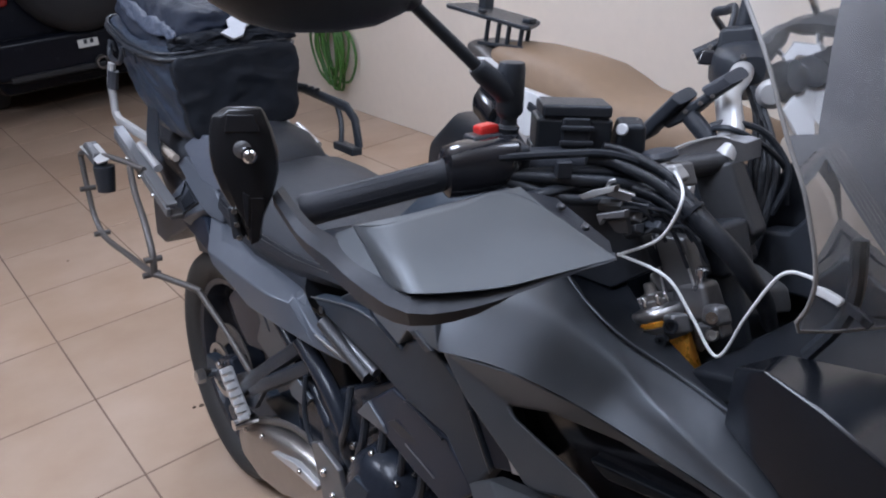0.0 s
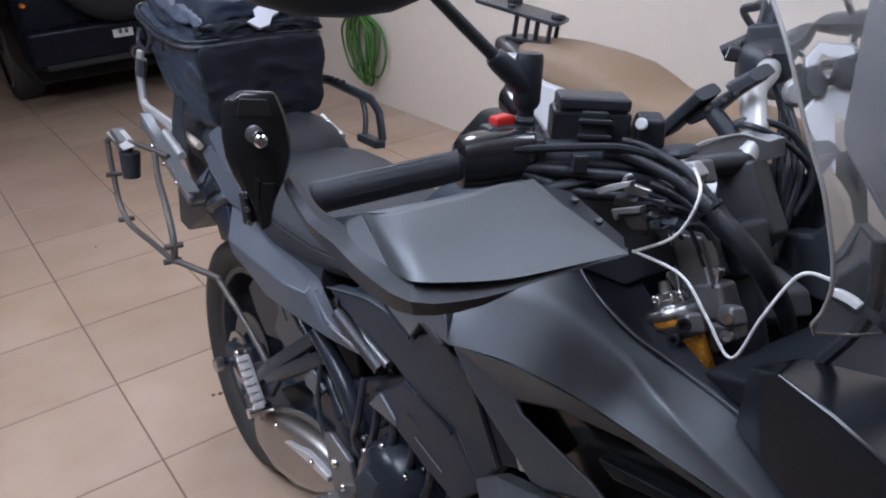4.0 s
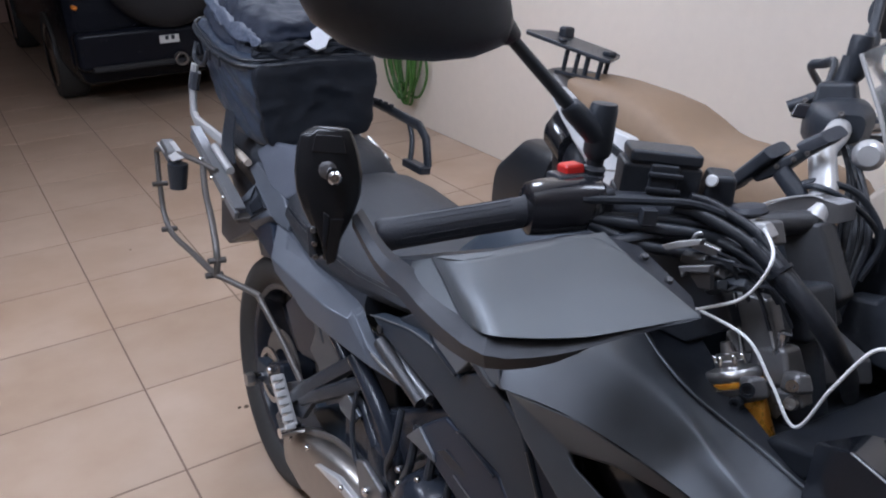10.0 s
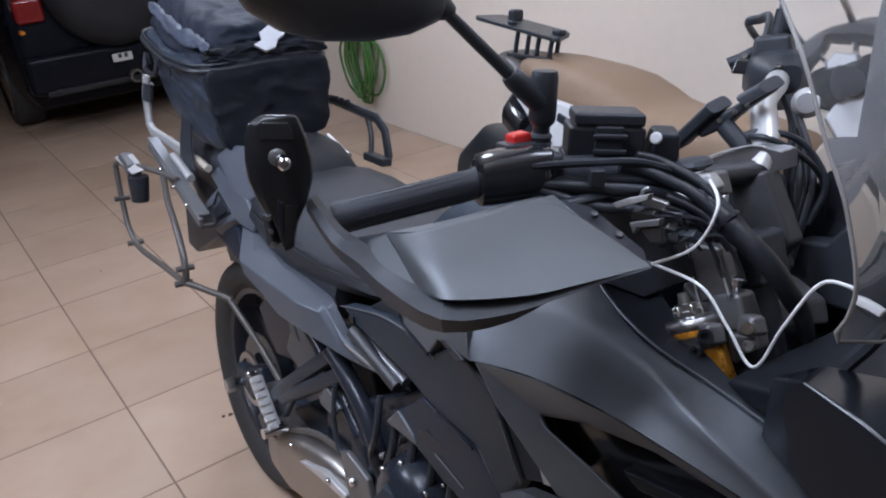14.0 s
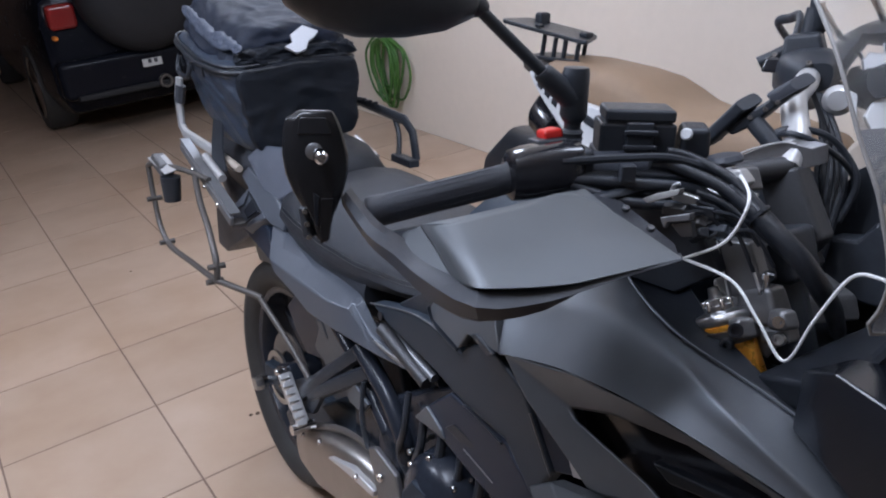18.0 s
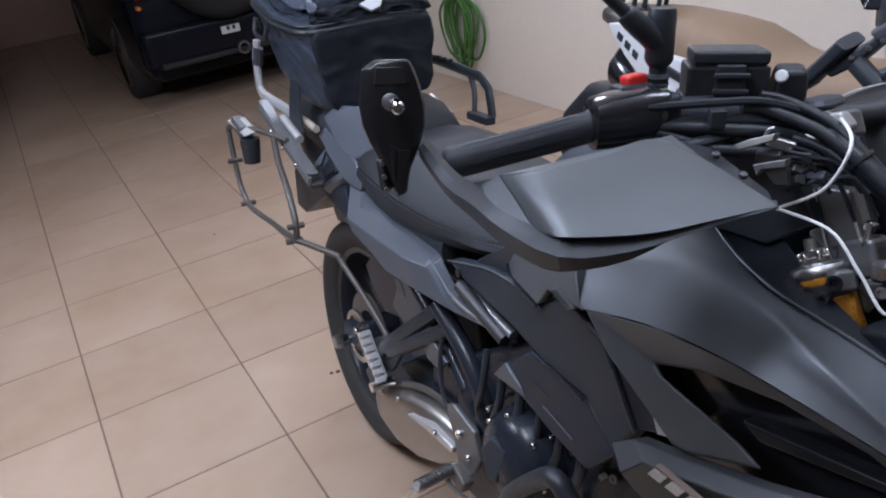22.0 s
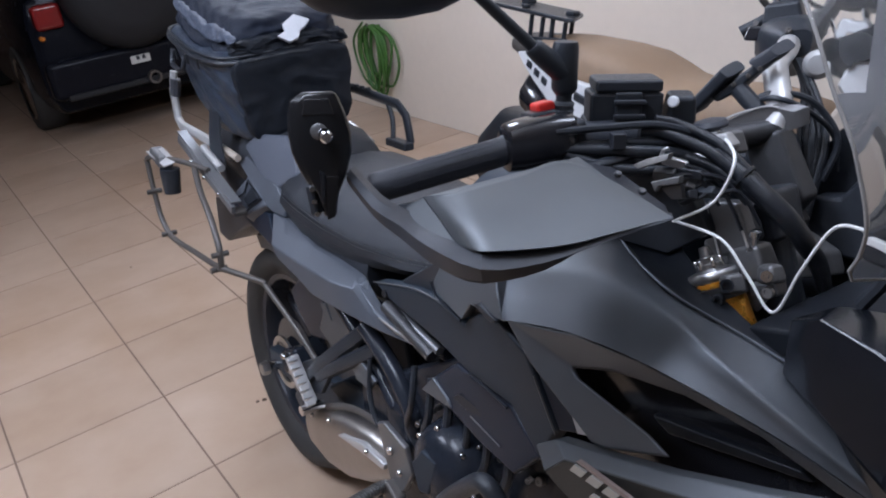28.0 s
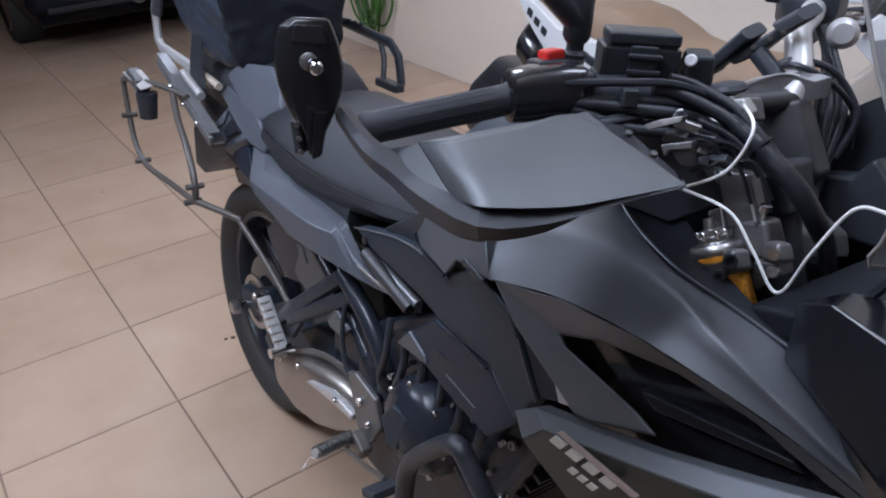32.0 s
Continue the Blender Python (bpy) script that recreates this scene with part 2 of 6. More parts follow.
def tube(points, radius, seg=10, steps=6, bm=None, flat=1.0, ends=True):
    """A round (or flattened) tube along a smooth path; radius may be a list, one for each given point."""
    bm = bm or bmesh.new()
    path = spline(points, steps)
    n = len(path)
    radii = radius if isinstance(radius, (list, tuple)) else [radius] * 2
    rings = []
    a = None
    for i, p in enumerate(path):
        d = path[min(i + 1, n - 1)] - path[max(i - 1, 0)]
        if a is None:
            a, b = frame_along(d)
        else:
            a = (a - d.normalized() * a.dot(d.normalized())).normalized()
            b = d.normalized().cross(a)
        x = i / (n - 1) * (len(radii) - 1)
        k = min(int(x), len(radii) - 2)
        r = radii[k] + (radii[k + 1] - radii[k]) * (x - k)
        rings.append([bm.verts.new(p + a * (math.cos(t) * r) + b * (math.sin(t) * r * flat)) for t in [2 * math.pi * j / seg for j in range(seg)]])
    skin(bm, rings, ends)
    return bm


def skin(bm, rings, ends=True):
    seg = len(rings[0])
    for r, s in zip(rings, rings[1:]):
        for j in range(seg):
            bm.faces.new((r[j], r[(j + 1) % seg], s[(j + 1) % seg], s[j]))
    if ends:
        bm.faces.new(list(reversed(rings[0])))
        bm.faces.new(rings[-1])


def loft(sections, bm=None, ends=True):
    bm = bm or bmesh.new()
    skin(bm, [[bm.verts.new(p) for p in s] for s in sections], ends)
    return bm


def oval(c, u, v, ru, rv, seg=24, power=2.0):
    """A closed ring: a superellipse round c in the plane of u and v."""
    c, u, v = Vector(c), Vector(u).normalized(), Vector(v).normalized()
    out = []
    for j in range(seg):
        t = 2 * math.pi * j / seg
        x, y = math.cos(t), math.sin(t)
        out.append(c + u * (ru * math.copysign(abs(x) ** (2 / power), x)) + v * (rv * math.copysign(abs(y) ** (2 / power), y)))
    return out


def lathe(profile, c, axis="Y", seg=32, bm=None):
    """profile: (radius, offset along the axis) pairs, closed at both ends when the radius is 0."""
    bm = bm or bmesh.new()
    c = Vector(c)
    rings = []
    for r, h in profile:
        ring = []
        for j in range(seg):
            t = 2 * math.pi * j / seg
            x, y = r * math.cos(t), r * math.sin(t)
            o = {"Y": V(x, h, y), "Z": V(x, y, h), "X": V(h, x, y)}[axis] if isinstance(axis, str) else axis @ V(x, y, h)
            ring.append(bm.verts.new(c + o))
        rings.append(ring)
    if len(profile) > 2 and profile[0][0] > 1e-6 and abs(profile[0][0] - profile[-1][0]) < 1e-6:
        skin(bm, rings + rings[:1], False)
    else:
        skin(bm, rings, True)
    return bm


def along(p, q):
    """Turns z onto the way from p to q, for lathe()."""
    return (Vector(q) - Vector(p)).to_track_quat("Z", "Y").to_matrix()


def rod(p, q, r, seg=12, bm=None):
    n = (Vector(q) - Vector(p)).length
    return lathe([(r, 0), (r, n)], p, along(p, q), seg, bm)


def slab(outline, depth, bm=None):
    """A plate: an outline, and the way in which it is thick."""
    bm = bm or bmesh.new()
    d = Vector(depth)
    a = [bm.verts.new(p) for p in outline]
    b = [bm.verts.new(Vector(p) + d) for p in outline]
    n = len(a)
    bm.faces.new(a)
    bm.faces.new(list(reversed(b)))
    for i in range(n):
        bm.faces.new((a[i], b[i], b[(i + 1) % n], a[(i + 1) % n]))
    return bm


def sheet(verts, faces, depth):
    """A moulded panel of several facets, with an inner skin set in by depth."""
    bm = bmesh.new()
    outer = {i: bm.verts.new(verts[i]) for i in sorted({i for f in faces for i in f})}
    for f in faces:
        bm.faces.new([outer[i] for i in f])
    bmesh.ops.recalc_face_normals(bm, faces=bm.faces[:])
    got = bmesh.ops.extrude_face_region(bm, geom=bm.faces[:])
    moved = [v for v in got["geom"] if isinstance(v, bmesh.types.BMVert)]
    bmesh.ops.translate(bm, verts=moved, vec=Vector(depth))
    return bm


def patch(grid, nu, nv, depth):
    """A smooth moulded skin through a few rows of control points, with an inner skin set in by depth."""
    rows = [spline(r, nu) for r in grid]
    cols = [spline([r[i] for r in rows], nv) for i in range(len(rows[0]))]
    bm = bmesh.new()
    g = [[bm.verts.new(p) for p in c] for c in cols]
    for i in range(len(g) - 1):
        for j in range(len(g[0]) - 1):
            bm.faces.new((g[i][j], g[i + 1][j], g[i + 1][j + 1], g[i][j + 1]))
    bmesh.ops.remove_doubles(bm, verts=bm.verts[:], dist=1e-5)
    got = bmesh.ops.extrude_face_region(bm, geom=bm.faces[:])
    moved = [v for v in got["geom"] if isinstance(v, bmesh.types.BMVert)]
    bmesh.ops.translate(bm, verts=moved, vec=Vector(depth))
    return bm


def bolt(parent, p, d, r=0.006, mat=None, h=0.006, name="bolt"):
    p, d = Vector(p), Vector(d).normalized()
    m = d.to_track_quat("Z", "Y").to_matrix()
    bm = lathe([(r, 0), (r, h * 0.6), (r * 0.8, h), (r * 0.45, h), (r * 0.45, h * 0.5)], p, m, 10)
    return part(name, bm, mat or CHROME, parent)


# ---- the room ----
TILE_SIZE, GAP = 0.45, 0.006
floor = part("floor", box((-0.5, 1.2, -0.0612), (7.6, 14.8, 0.12)), GROUT)
tagged(floor, "beige glazed ceramic tile floor with thin dark grout joints", "floor", kind="structure")
wall_thick = 0.16
# west and south are unseen, coloured dark to cut bounce and reflections
for name, c, s, mat, label in (
        ("wall_east", (3.15 + wall_thick / 2, 1.2, 1.25), (wall_thick, 14.8, 2.5), WALL, "smooth cream painted garage wall"),
        ("wall_west", (-4.2 - wall_thick / 2, 1.2, 1.25), (wall_thick, 14.8, 2.5), DARK_WALL, "unseen side wall, coloured dark to cut bounced light"),
        ("wall_north", (-0.5, 8.6 + wall_thick / 2, 1.25), (7.6, wall_thick, 2.5), WALL_DARK, "reddish end wall, coloured darker for the unlit end"),
        ("wall_south", (-0.5, -6.2 - wall_thick / 2, 1.25), (7.6, wall_thick, 2.5), DARK_WALL, "unseen end wall, coloured dark for darker reflections")):
    tagged(part(name, box(c, s), mat), label, "wall", kind="structure")
tagged(part("ceiling", box((-0.5, 1.2, 2.55), (7.8, 15.2, 0.1)), CEILING), "plain white garage ceiling", "ceiling", kind="structure")
# fittings for the unseen lights, added above each one
for place, power, size in BULBS:
    fixture = thing("ceiling_light", "unseen white ceiling rose added above a bulb", "light", Matrix.Translation((place[0], place[1], 2.5)), "ceiling lights")
    part("rose", lathe([(0.0, 0.0), (0.06, 0.0), (0.06, -0.012), (0.045, -0.022), (0.02, -0.03), (0.0, -0.03)], (0, 0, 0), "Z", 24), WHITE, fixture)
    part("socket", lathe([(0.018, -0.028), (0.02, -0.032), (0.02, -0.034), (0.016, -0.036), (0.0, -0.036)], (0, 0, 0), "Z", 20), WHITE, fixture)


# ---- the motorcycle ----
LEAN = radians(7.7)
BIKE = Matrix.Translation((1.171, -0.676, 0)) @ Matrix(((0, math.cos(LEAN), math.sin(LEAN), 0), (-1, 0, 0, 0), (0, -math.sin(LEAN), math.cos(LEAN), 0), (0, 0, 0, 1)))
bike = thing("motorcycle", "dark grey and black touring motorcycle parked on its side stand", "motorcycle", BIKE)


def both(name, make, mat, parent=None, label="", bevel=0.0, smooth=40, segments=2):
    """The same part on the right and on the left side of the bike."""
    part(name, make(), mat, parent or bike, label, bevel, smooth, segments)
    part(name, mirrored(make()), mat, parent or bike, label, bevel, smooth, segments)


def wheel(name, c, r, half, rim_r, label):
    """A road wheel: tyre, rim, spokes, brake disc."""
    hub = part(name, lathe([(0.0, -0.05), (0.035, -0.05), (0.045, -0.03), (0.045, 0.03), (0.035, 0.05), (0.0, 0.05)], c, "Y", 24), ENGINE, bike, label)
    prof = [(rim_r, -half * 0.72), (rim_r + 0.02, -half * 0.86), (r - 0.055, -half), (r - 0.025, -half * 0.93), (r - 0.007, -half * 0.55), (r, 0)]
    prof += [(a, -b) for a, b in reversed(prof[:-1])]
    part("tyre", lathe(prof, c, "Y", 64), TYRE, hub, "black road tyre with worn tread", smooth=60)
    rim = [(rim_r + 0.004, -half * 0.74), (rim_r - 0.012, -half * 0.7), (rim_r - 0.022, -half * 0.4), (rim_r - 0.022, half * 0.4), (rim_r - 0.012, half * 0.7), (rim_r + 0.004, half * 0.74)]
    part("rim", lathe(rim, c, "Y", 64), ENGINE, hub)
    for k in range(10):
        a = 2 * math.pi * (k // 2) / 5 + (0.16 if k % 2 else -0.16)
        p, q = Vector(c) + V(math.cos(a * 1.0) * 0.04, 0, math.sin(a) * 0.04), Vector(c) + V(math.cos(a) * (rim_r - 0.015), 0, math.sin(a) * (rim_r - 0.015))
        part("spoke", tube([p, q], [0.013, 0.010], 8, 1, flat=1.6), ENGINE, hub)
    part("brake_disc", lathe([(0.06, -half * 0.75), (0.11, -half * 0.75), (0.11, -half * 0.75 - 0.005), (0.06, -half * 0.75 - 0.005)], c, "Y", 40), STEEL, hub, "perforated steel brake disc")
    # tread grooves as raised ribs between them
    for k in range(24):
        a = 2 * math.pi * k / 24
        p = [Vector(c) + V(math.cos(a + s * 0.06) * (rr), s * half * 0.62, math.sin(a + s * 0.06) * (rr)) for s, rr in ((-1.0, r - 0.0125), (-0.55, r - 0.0035), (-0.1, r + 0.0005))]
        part("groove", tube(p, 0.0022, 5, 3), BLACK, hub)
    return hub


wheel("rear_wheel", (-0.05, 0, 0.315), 0.315, 0.09, 0.222, "rear wheel with dark cast spokes")
wheel("front_wheel", (1.45, 0, 0.30), 0.300, 0.06, 0.222, "front wheel with dark cast spokes")

# tank cover with its long crease
COVER = [(1.012, -0.265, 0.903), (1.120, -0.265, 0.929), (1.204, -0.258, 0.932), (1.296, -0.240, 0.917), (1.368, -0.215, 0.892), (1.46, -0.185, 0.850),
         (0.977, -0.227, 0.985), (1.100, -0.228, 0.985), (1.205, -0.226, 0.981), (1.300, -0.220, 0.938), (1.385, -0.196, 0.886),
         (0.955, -0.17, 1.01), (1.096, -0.17, 1.011), (1.165, -0.174, 0.980), (1.322, -0.189, 0.947), (1.44, -0.178, 0.885),
         (0.80, -0.12, 1.03), (0.78, -0.20, 0.90), (0.90, -0.235, 0.895),
         (1.114, -0.253, 0.881), (1.169, -0.250, 0.901), (1.250, -0.238, 0.907), (1.326, -0.223, 0.895), (1.39, -0.20, 0.862),
         (1.058, -0.268, 0.868), (1.131, -0.268, 0.831), (1.160, -0.268, 0.815), (1.178, -0.268, 0.818), (1.258, -0.262, 0.850), (1.229, -0.260, 0.859), (1.127, -0.256, 0.873)]
COVER_FACES = [(0, 19, 20, 1), (1, 20, 21, 2), (2, 21, 22, 3), (3, 22, 23, 4), (4, 23, 5), (0, 24, 30, 19), (24, 25, 29, 30), (25, 26, 27, 28, 29)]
both("tank_cover", lambda: sheet(COVER, COVER_FACES, (0, 0.006, -0.004)), GREY, None, "satin dark grey tank side cover with an open air duct", 0.004, 30, 3)
# its rounded upper skin, between the crease and the black trim
CREASE = [(1.004, -0.264, 0.898), (1.020, -0.2655, 0.9045), (1.110, -0.2655, 0.928), (1.204, -0.2585, 0.933), (1.296, -0.2405, 0.918), (1.368, -0.2155, 0.893), (1.46, -0.185, 0.851)]
RIDGE = [(0.961, -0.239, 0.924), (0.985, -0.232, 0.938), (1.085, -0.205, 0.972), (1.198, -0.214, 0.970), (1.261, -0.2265, 0.9585), (1.314, -0.2265, 0.936), (1.42, -0.202, 0.884)]
TOP = [(0.930, -0.150, 0.975), (0.955, -0.145, 0.985), (1.060, -0.130, 0.989), (1.128, -0.151, 0.967), (1.180, -0.162, 0.958), (1.315, -0.172, 0.944), (1.44, -0.165, 0.882)]
between = lambda a, b, t: [Vector(p).lerp(Vector(q), t) for p, q in zip(a, b)]
both("cover_skin", lambda: patch([CREASE, between(CREASE, RIDGE, 0.4), between(CREASE, RIDGE, 0.8), between(RIDGE, TOP, 0.08), between(RIDGE, TOP, 0.45), TOP], 6, 5, (0, 0.004, -0.003)), GREY, None, "", 0, 60)
DUCT = [(1.08, -0.215, 0.90), (1.25, -0.215, 0.912), (1.37, -0.198, 0.897), (1.46, -0.17, 0.85), (1.46, -0.17, 0.72), (1.24, -0.20, 0.70), (1.12, -0.205, 0.74)]
both("air_duct", lambda: slab(DUCT, (0, 0.02, 0)), GLOSS, None, "glossy black recessed air duct", 0.003)
both("duct_vane", lambda: slab([(1.20, -0.222, 0.852), (1.36, -0.206, 0.868), (1.37, -0.20, 0.858), (1.22, -0.216, 0.836)], (0, 0.02, 0)), TRIM_BLACK, None, "", 0.003)
both("side_trim", lambda: slab([(1.111, -0.250, 0.821), (1.152, -0.250, 0.808), (1.119, -0.246, 0.794)], (0, 0.006, 0)), SILVER, None, "small bright silver trim triangle", 0.001)
both("side_inner_panel", lambda: slab([(1.047, -0.246, 0.838), (1.095, -0.244, 0.852), (1.15, -0.240, 0.815), (1.133, -0.240, 0.797), (1.085, -0.241, 0.777)], (0, 0.02, 0)), NAVY, None, "dark blue-black infill panel", 0.003)
# lower blade with lettering
BLADE = [(1.087, -0.280, 0.776), (1.119, -0.278, 0.800), (1.198, -0.276, 0.821), (1.267, -0.272, 0.841), (1.353, -0.265, 0.870), (1.424, -0.257, 0.895),
         (1.120, -0.296, 0.765), (1.151, -0.296, 0.799), (1.211, -0.294, 0.817), (1.278, -0.289, 0.834), (1.36, -0.281, 0.856), (1.43, -0.27, 0.878),
         (1.155, -0.282, 0.735), (1.20, -0.268, 0.70), (1.31, -0.256, 0.72), (1.40, -0.252, 0.79)]
both("side_blade", lambda: sheet(BLADE, [(0, 1, 7, 6), (1, 2, 8, 7), (2, 3, 9, 8), (3, 4, 10, 9), (4, 5, 11, 10)], (0, 0.02, -0.004)), BLADE_GREY, None, "grey lower side panel with pale slanted lettering", 0.002, 30, 3)
# the face turned down from the light, its shade put into a darker paint
both("blade_face", lambda: sheet(BLADE, [(6, 7, 8, 12), (8, 9, 14, 13, 12), (9, 10, 15, 14), (10, 11, 15)], (0, 0.02, -0.002)), BLADE_SHADE, None, "lower face, its olive-grey paint darkened for shade", 0.002, 30)
# two rows of slanted letter blocks on the panel, and the pale line beside them
RUN, RISE = V(0.0222, 0.0012, -0.0010), V(0.0095, -0.0030, 0.0135)
part("decal_line", slab([(1.171, -0.2998, 0.810), (1.175, -0.2998, 0.814), (1.275, -0.2962, 0.806), (1.270, -0.2962, 0.801)], (0, 0.004, 0)), PINK, bike, "pale pinkish decal line")
for k in range(4):
    p = V(1.160, -0.2975, 0.792) + RUN * k
    part("letter_bar", slab([p, p + RUN * 0.72, p + RUN * 0.72 + RISE, p + RISE], (0, 0.003, 0)), LETTER, bike, "pale slanted lettering bar")
for k in range(3):
    p = V(1.186, -0.2935, 0.771) + RUN * (0.58 * k)
    part("letter_bar", slab([p, p + RUN * 0.42, p + RUN * 0.42 + RISE * 0.62, p + RISE * 0.62], (0, 0.003, 0)), LETTER, bike, "pale slanted lettering bar")
# trim along the top of the cover
TRIM = [(1.060, -0.130, 0.989), (1.092, -0.142, 0.977), (1.128, -0.151, 0.967), (1.180, -0.162, 0.958), (1.243, -0.168, 0.953), (1.315, -0.172, 0.944), (1.44, -0.163, 0.884), (1.43, -0.135, 0.88), (1.302, -0.150, 0.935), (1.264, -0.140, 0.938), (1.225, -0.132, 0.947), (1.178, -0.122, 0.972), (1.131, -0.115, 1.002), (1.09, -0.110, 1.000)]
both("cover_trim", lambda: slab([(x, y, z + 0.003) for x, y, z in TRIM], (0, 0, -0.02)), TRIM_BLACK, None, "black trim strip", 0.004)
KNEE = [(0.767, -0.200, 0.849), (0.775, -0.200, 0.832), (0.862, -0.218, 0.829), (0.909, -0.238, 0.875), (0.977, -0.250, 0.885), (1.004, -0.264, 0.898), (0.985, -0.256, 0.925), (0.962, -0.244, 0.950), (0.93, -0.215, 0.985), (0.80, -0.185, 0.93)]
# the trim's highlight line, put in as a thin grey tube
both("trim_edge", lambda: tube([(x, y - 0.001, z + 0.004) for x, y, z in TRIM[:6]], 0.0016, 6, 4), GREY)
both("tank_rear_cover", lambda: slab(KNEE, (0, 0.02, 0)), GREY, None, "dark grey knee cover beside the tank", 0.003)
both("knee_seam", lambda: tube([(0.765, -0.2015, 0.850), (0.774, -0.2015, 0.832), (0.800, -0.206, 0.826), (0.862, -0.2195, 0.828)], 0.0022, 6, 2), TRIM_BLACK)
# tank
tank = [oval((x, 0, zc), (0, 1, 0), (0, 0, 1), w, h, 28, 2.6) for x, zc, w, h in
        ((0.62, 0.83, 0.07, 0.05), (0.68, 0.87, 0.12, 0.08), (0.78, 0.91, 0.17, 0.11), (0.90, 0.93, 0.19, 0.12), (1.02, 0.935, 0.17, 0.105), (1.09, 0.93, 0.13, 0.08))]
part("fuel_tank", loft(tank), PANEL, bike, "dark grey fuel tank", smooth=50)

# mid frame cover and tail
MID = [(0.557, -0.180, 0.771), (0.620, -0.182, 0.788), (0.692, -0.186, 0.807), (0.751, -0.190, 0.815), (0.794, -0.195, 0.815), (0.843, -0.200, 0.809), (0.872, -0.215, 0.835), (0.925, -0.233, 0.868), (0.978, -0.245, 0.878),
       (1.035, -0.252, 0.863), (1.052, -0.252, 0.840), (1.087, -0.245, 0.779), (1.043, -0.235, 0.712), (0.970, -0.218, 0.744), (0.871, -0.206, 0.738), (0.823, -0.200, 0.741), (0.779, -0.195, 0.746), (0.694, -0.185, 0.747), (0.609, -0.180, 0.754)]
both("frame_cover", lambda: slab(MID, (0, 0.03, 0)), PANEL, None, "dark grey frame side cover", 0.006, 40, 3)
SEAM = [(0.868, -0.210, 0.742), (0.883, -0.214, 0.748), (0.925, -0.219, 0.747), (0.970, -0.224, 0.744)]
# edge highlight of the cover, laid on as a paler metal tube
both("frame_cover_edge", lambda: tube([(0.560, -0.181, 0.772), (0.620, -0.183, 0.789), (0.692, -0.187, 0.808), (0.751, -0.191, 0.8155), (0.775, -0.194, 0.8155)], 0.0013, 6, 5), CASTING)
both("frame_cover_seam", lambda: tube(SEAM, 0.0022, 6, 4), TRIM_BLACK)
both("frame_cover_hole", lambda: lathe([(0.0, 0.0), (0.007, 0.0), (0.007, 0.003), (0.0, 0.003)], (0.60, -0.1835, 0.765), along((0, 0, 0), (0, -1, 0)), 14), TRIM_BLACK)
# light line down the cover's front edge, a highlight built as a tube
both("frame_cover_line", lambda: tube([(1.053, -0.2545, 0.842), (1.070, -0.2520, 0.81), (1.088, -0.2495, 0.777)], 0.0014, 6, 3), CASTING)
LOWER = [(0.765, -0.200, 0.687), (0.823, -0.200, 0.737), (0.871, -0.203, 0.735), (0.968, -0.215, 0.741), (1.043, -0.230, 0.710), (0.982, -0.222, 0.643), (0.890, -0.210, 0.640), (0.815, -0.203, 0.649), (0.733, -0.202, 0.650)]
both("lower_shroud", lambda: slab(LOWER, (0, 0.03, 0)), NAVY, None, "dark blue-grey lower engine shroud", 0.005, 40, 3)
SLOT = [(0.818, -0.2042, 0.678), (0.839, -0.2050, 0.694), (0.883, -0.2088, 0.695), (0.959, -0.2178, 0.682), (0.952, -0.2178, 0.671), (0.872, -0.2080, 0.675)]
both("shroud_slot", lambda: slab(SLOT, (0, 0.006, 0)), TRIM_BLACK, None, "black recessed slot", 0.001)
# highlight on the slot's lower edge, put in as a paler tube
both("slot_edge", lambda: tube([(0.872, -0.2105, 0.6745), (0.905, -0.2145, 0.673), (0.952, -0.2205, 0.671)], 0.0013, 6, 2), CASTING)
both("knee_slit", lambda: slab([(0.925, -0.248, 0.885), (0.940, -0.250, 0.893), (0.991, -0.262, 0.891), (0.978, -0.260, 0.882)], (0, 0.01, 0)), BLACK, None, "", 0.002)
both("support_rod", lambda: rod((0.60, -0.170, 0.738), (0.742, -0.172, 0.712), 0.008), BAR_GREY, None, "grey metal support rod")
both("tank_skirt", lambda: slab([(0.62, -0.165, 0.79), (0.80, -0.18, 0.905), (0.95, -0.20, 0.99), (1.0, -0.20, 0.88), (0.86, -0.18, 0.80)], (0, 0.03, 0)), BLACK, None, "black panel below the tank", 0.004)
TAIL = [(0.125, -0.172, 0.783), (0.172, -0.165, 0.776), (0.215, -0.187, 0.761), (0.177, -0.205, 0.731),
        (0.306, -0.168, 0.756), (0.406, -0.172, 0.758), (0.494, -0.178, 0.753), (0.544, -0.190, 0.741), (0.576, -0.193, 0.726),
        (0.332, -0.204, 0.731), (0.438, -0.205, 0.737), (0.518, -0.202, 0.749),
        (0.207, -0.207, 0.710), (0.299, -0.207, 0.696), (0.358, -0.206, 0.680), (0.448, -0.205, 0.686), (0.528, -0.203, 0.693), (0.600, -0.199, 0.697), (0.690, -0.182, 0.699)]
both("tail_cover", lambda: sheet(TAIL, [(0, 1, 2, 3), (1, 4, 2), (2, 4, 9, 3), (4, 5, 10, 9), (5, 6, 11, 10), (3, 9, 13, 12), (9, 10, 15, 14, 13), (10, 11, 16, 15), (11, 6, 7, 17, 16), (7, 8, 18, 17)], (0, 0.02, 0.002)), TAIL_GREY, None, "faceted dark grey tail side cover", 0.004, 25, 3)
both("tail_underside", lambda: slab([(-0.155, -0.160, 0.722), (-0.12, -0.160, 0.765), (0.10, -0.172, 0.770), (0.175, -0.196, 0.733), (0.205, -0.198, 0.712), (0.05, -0.180, 0.715)], (0, 0.02, 0)), NAVY, None, "black lower tail panel", 0.004)
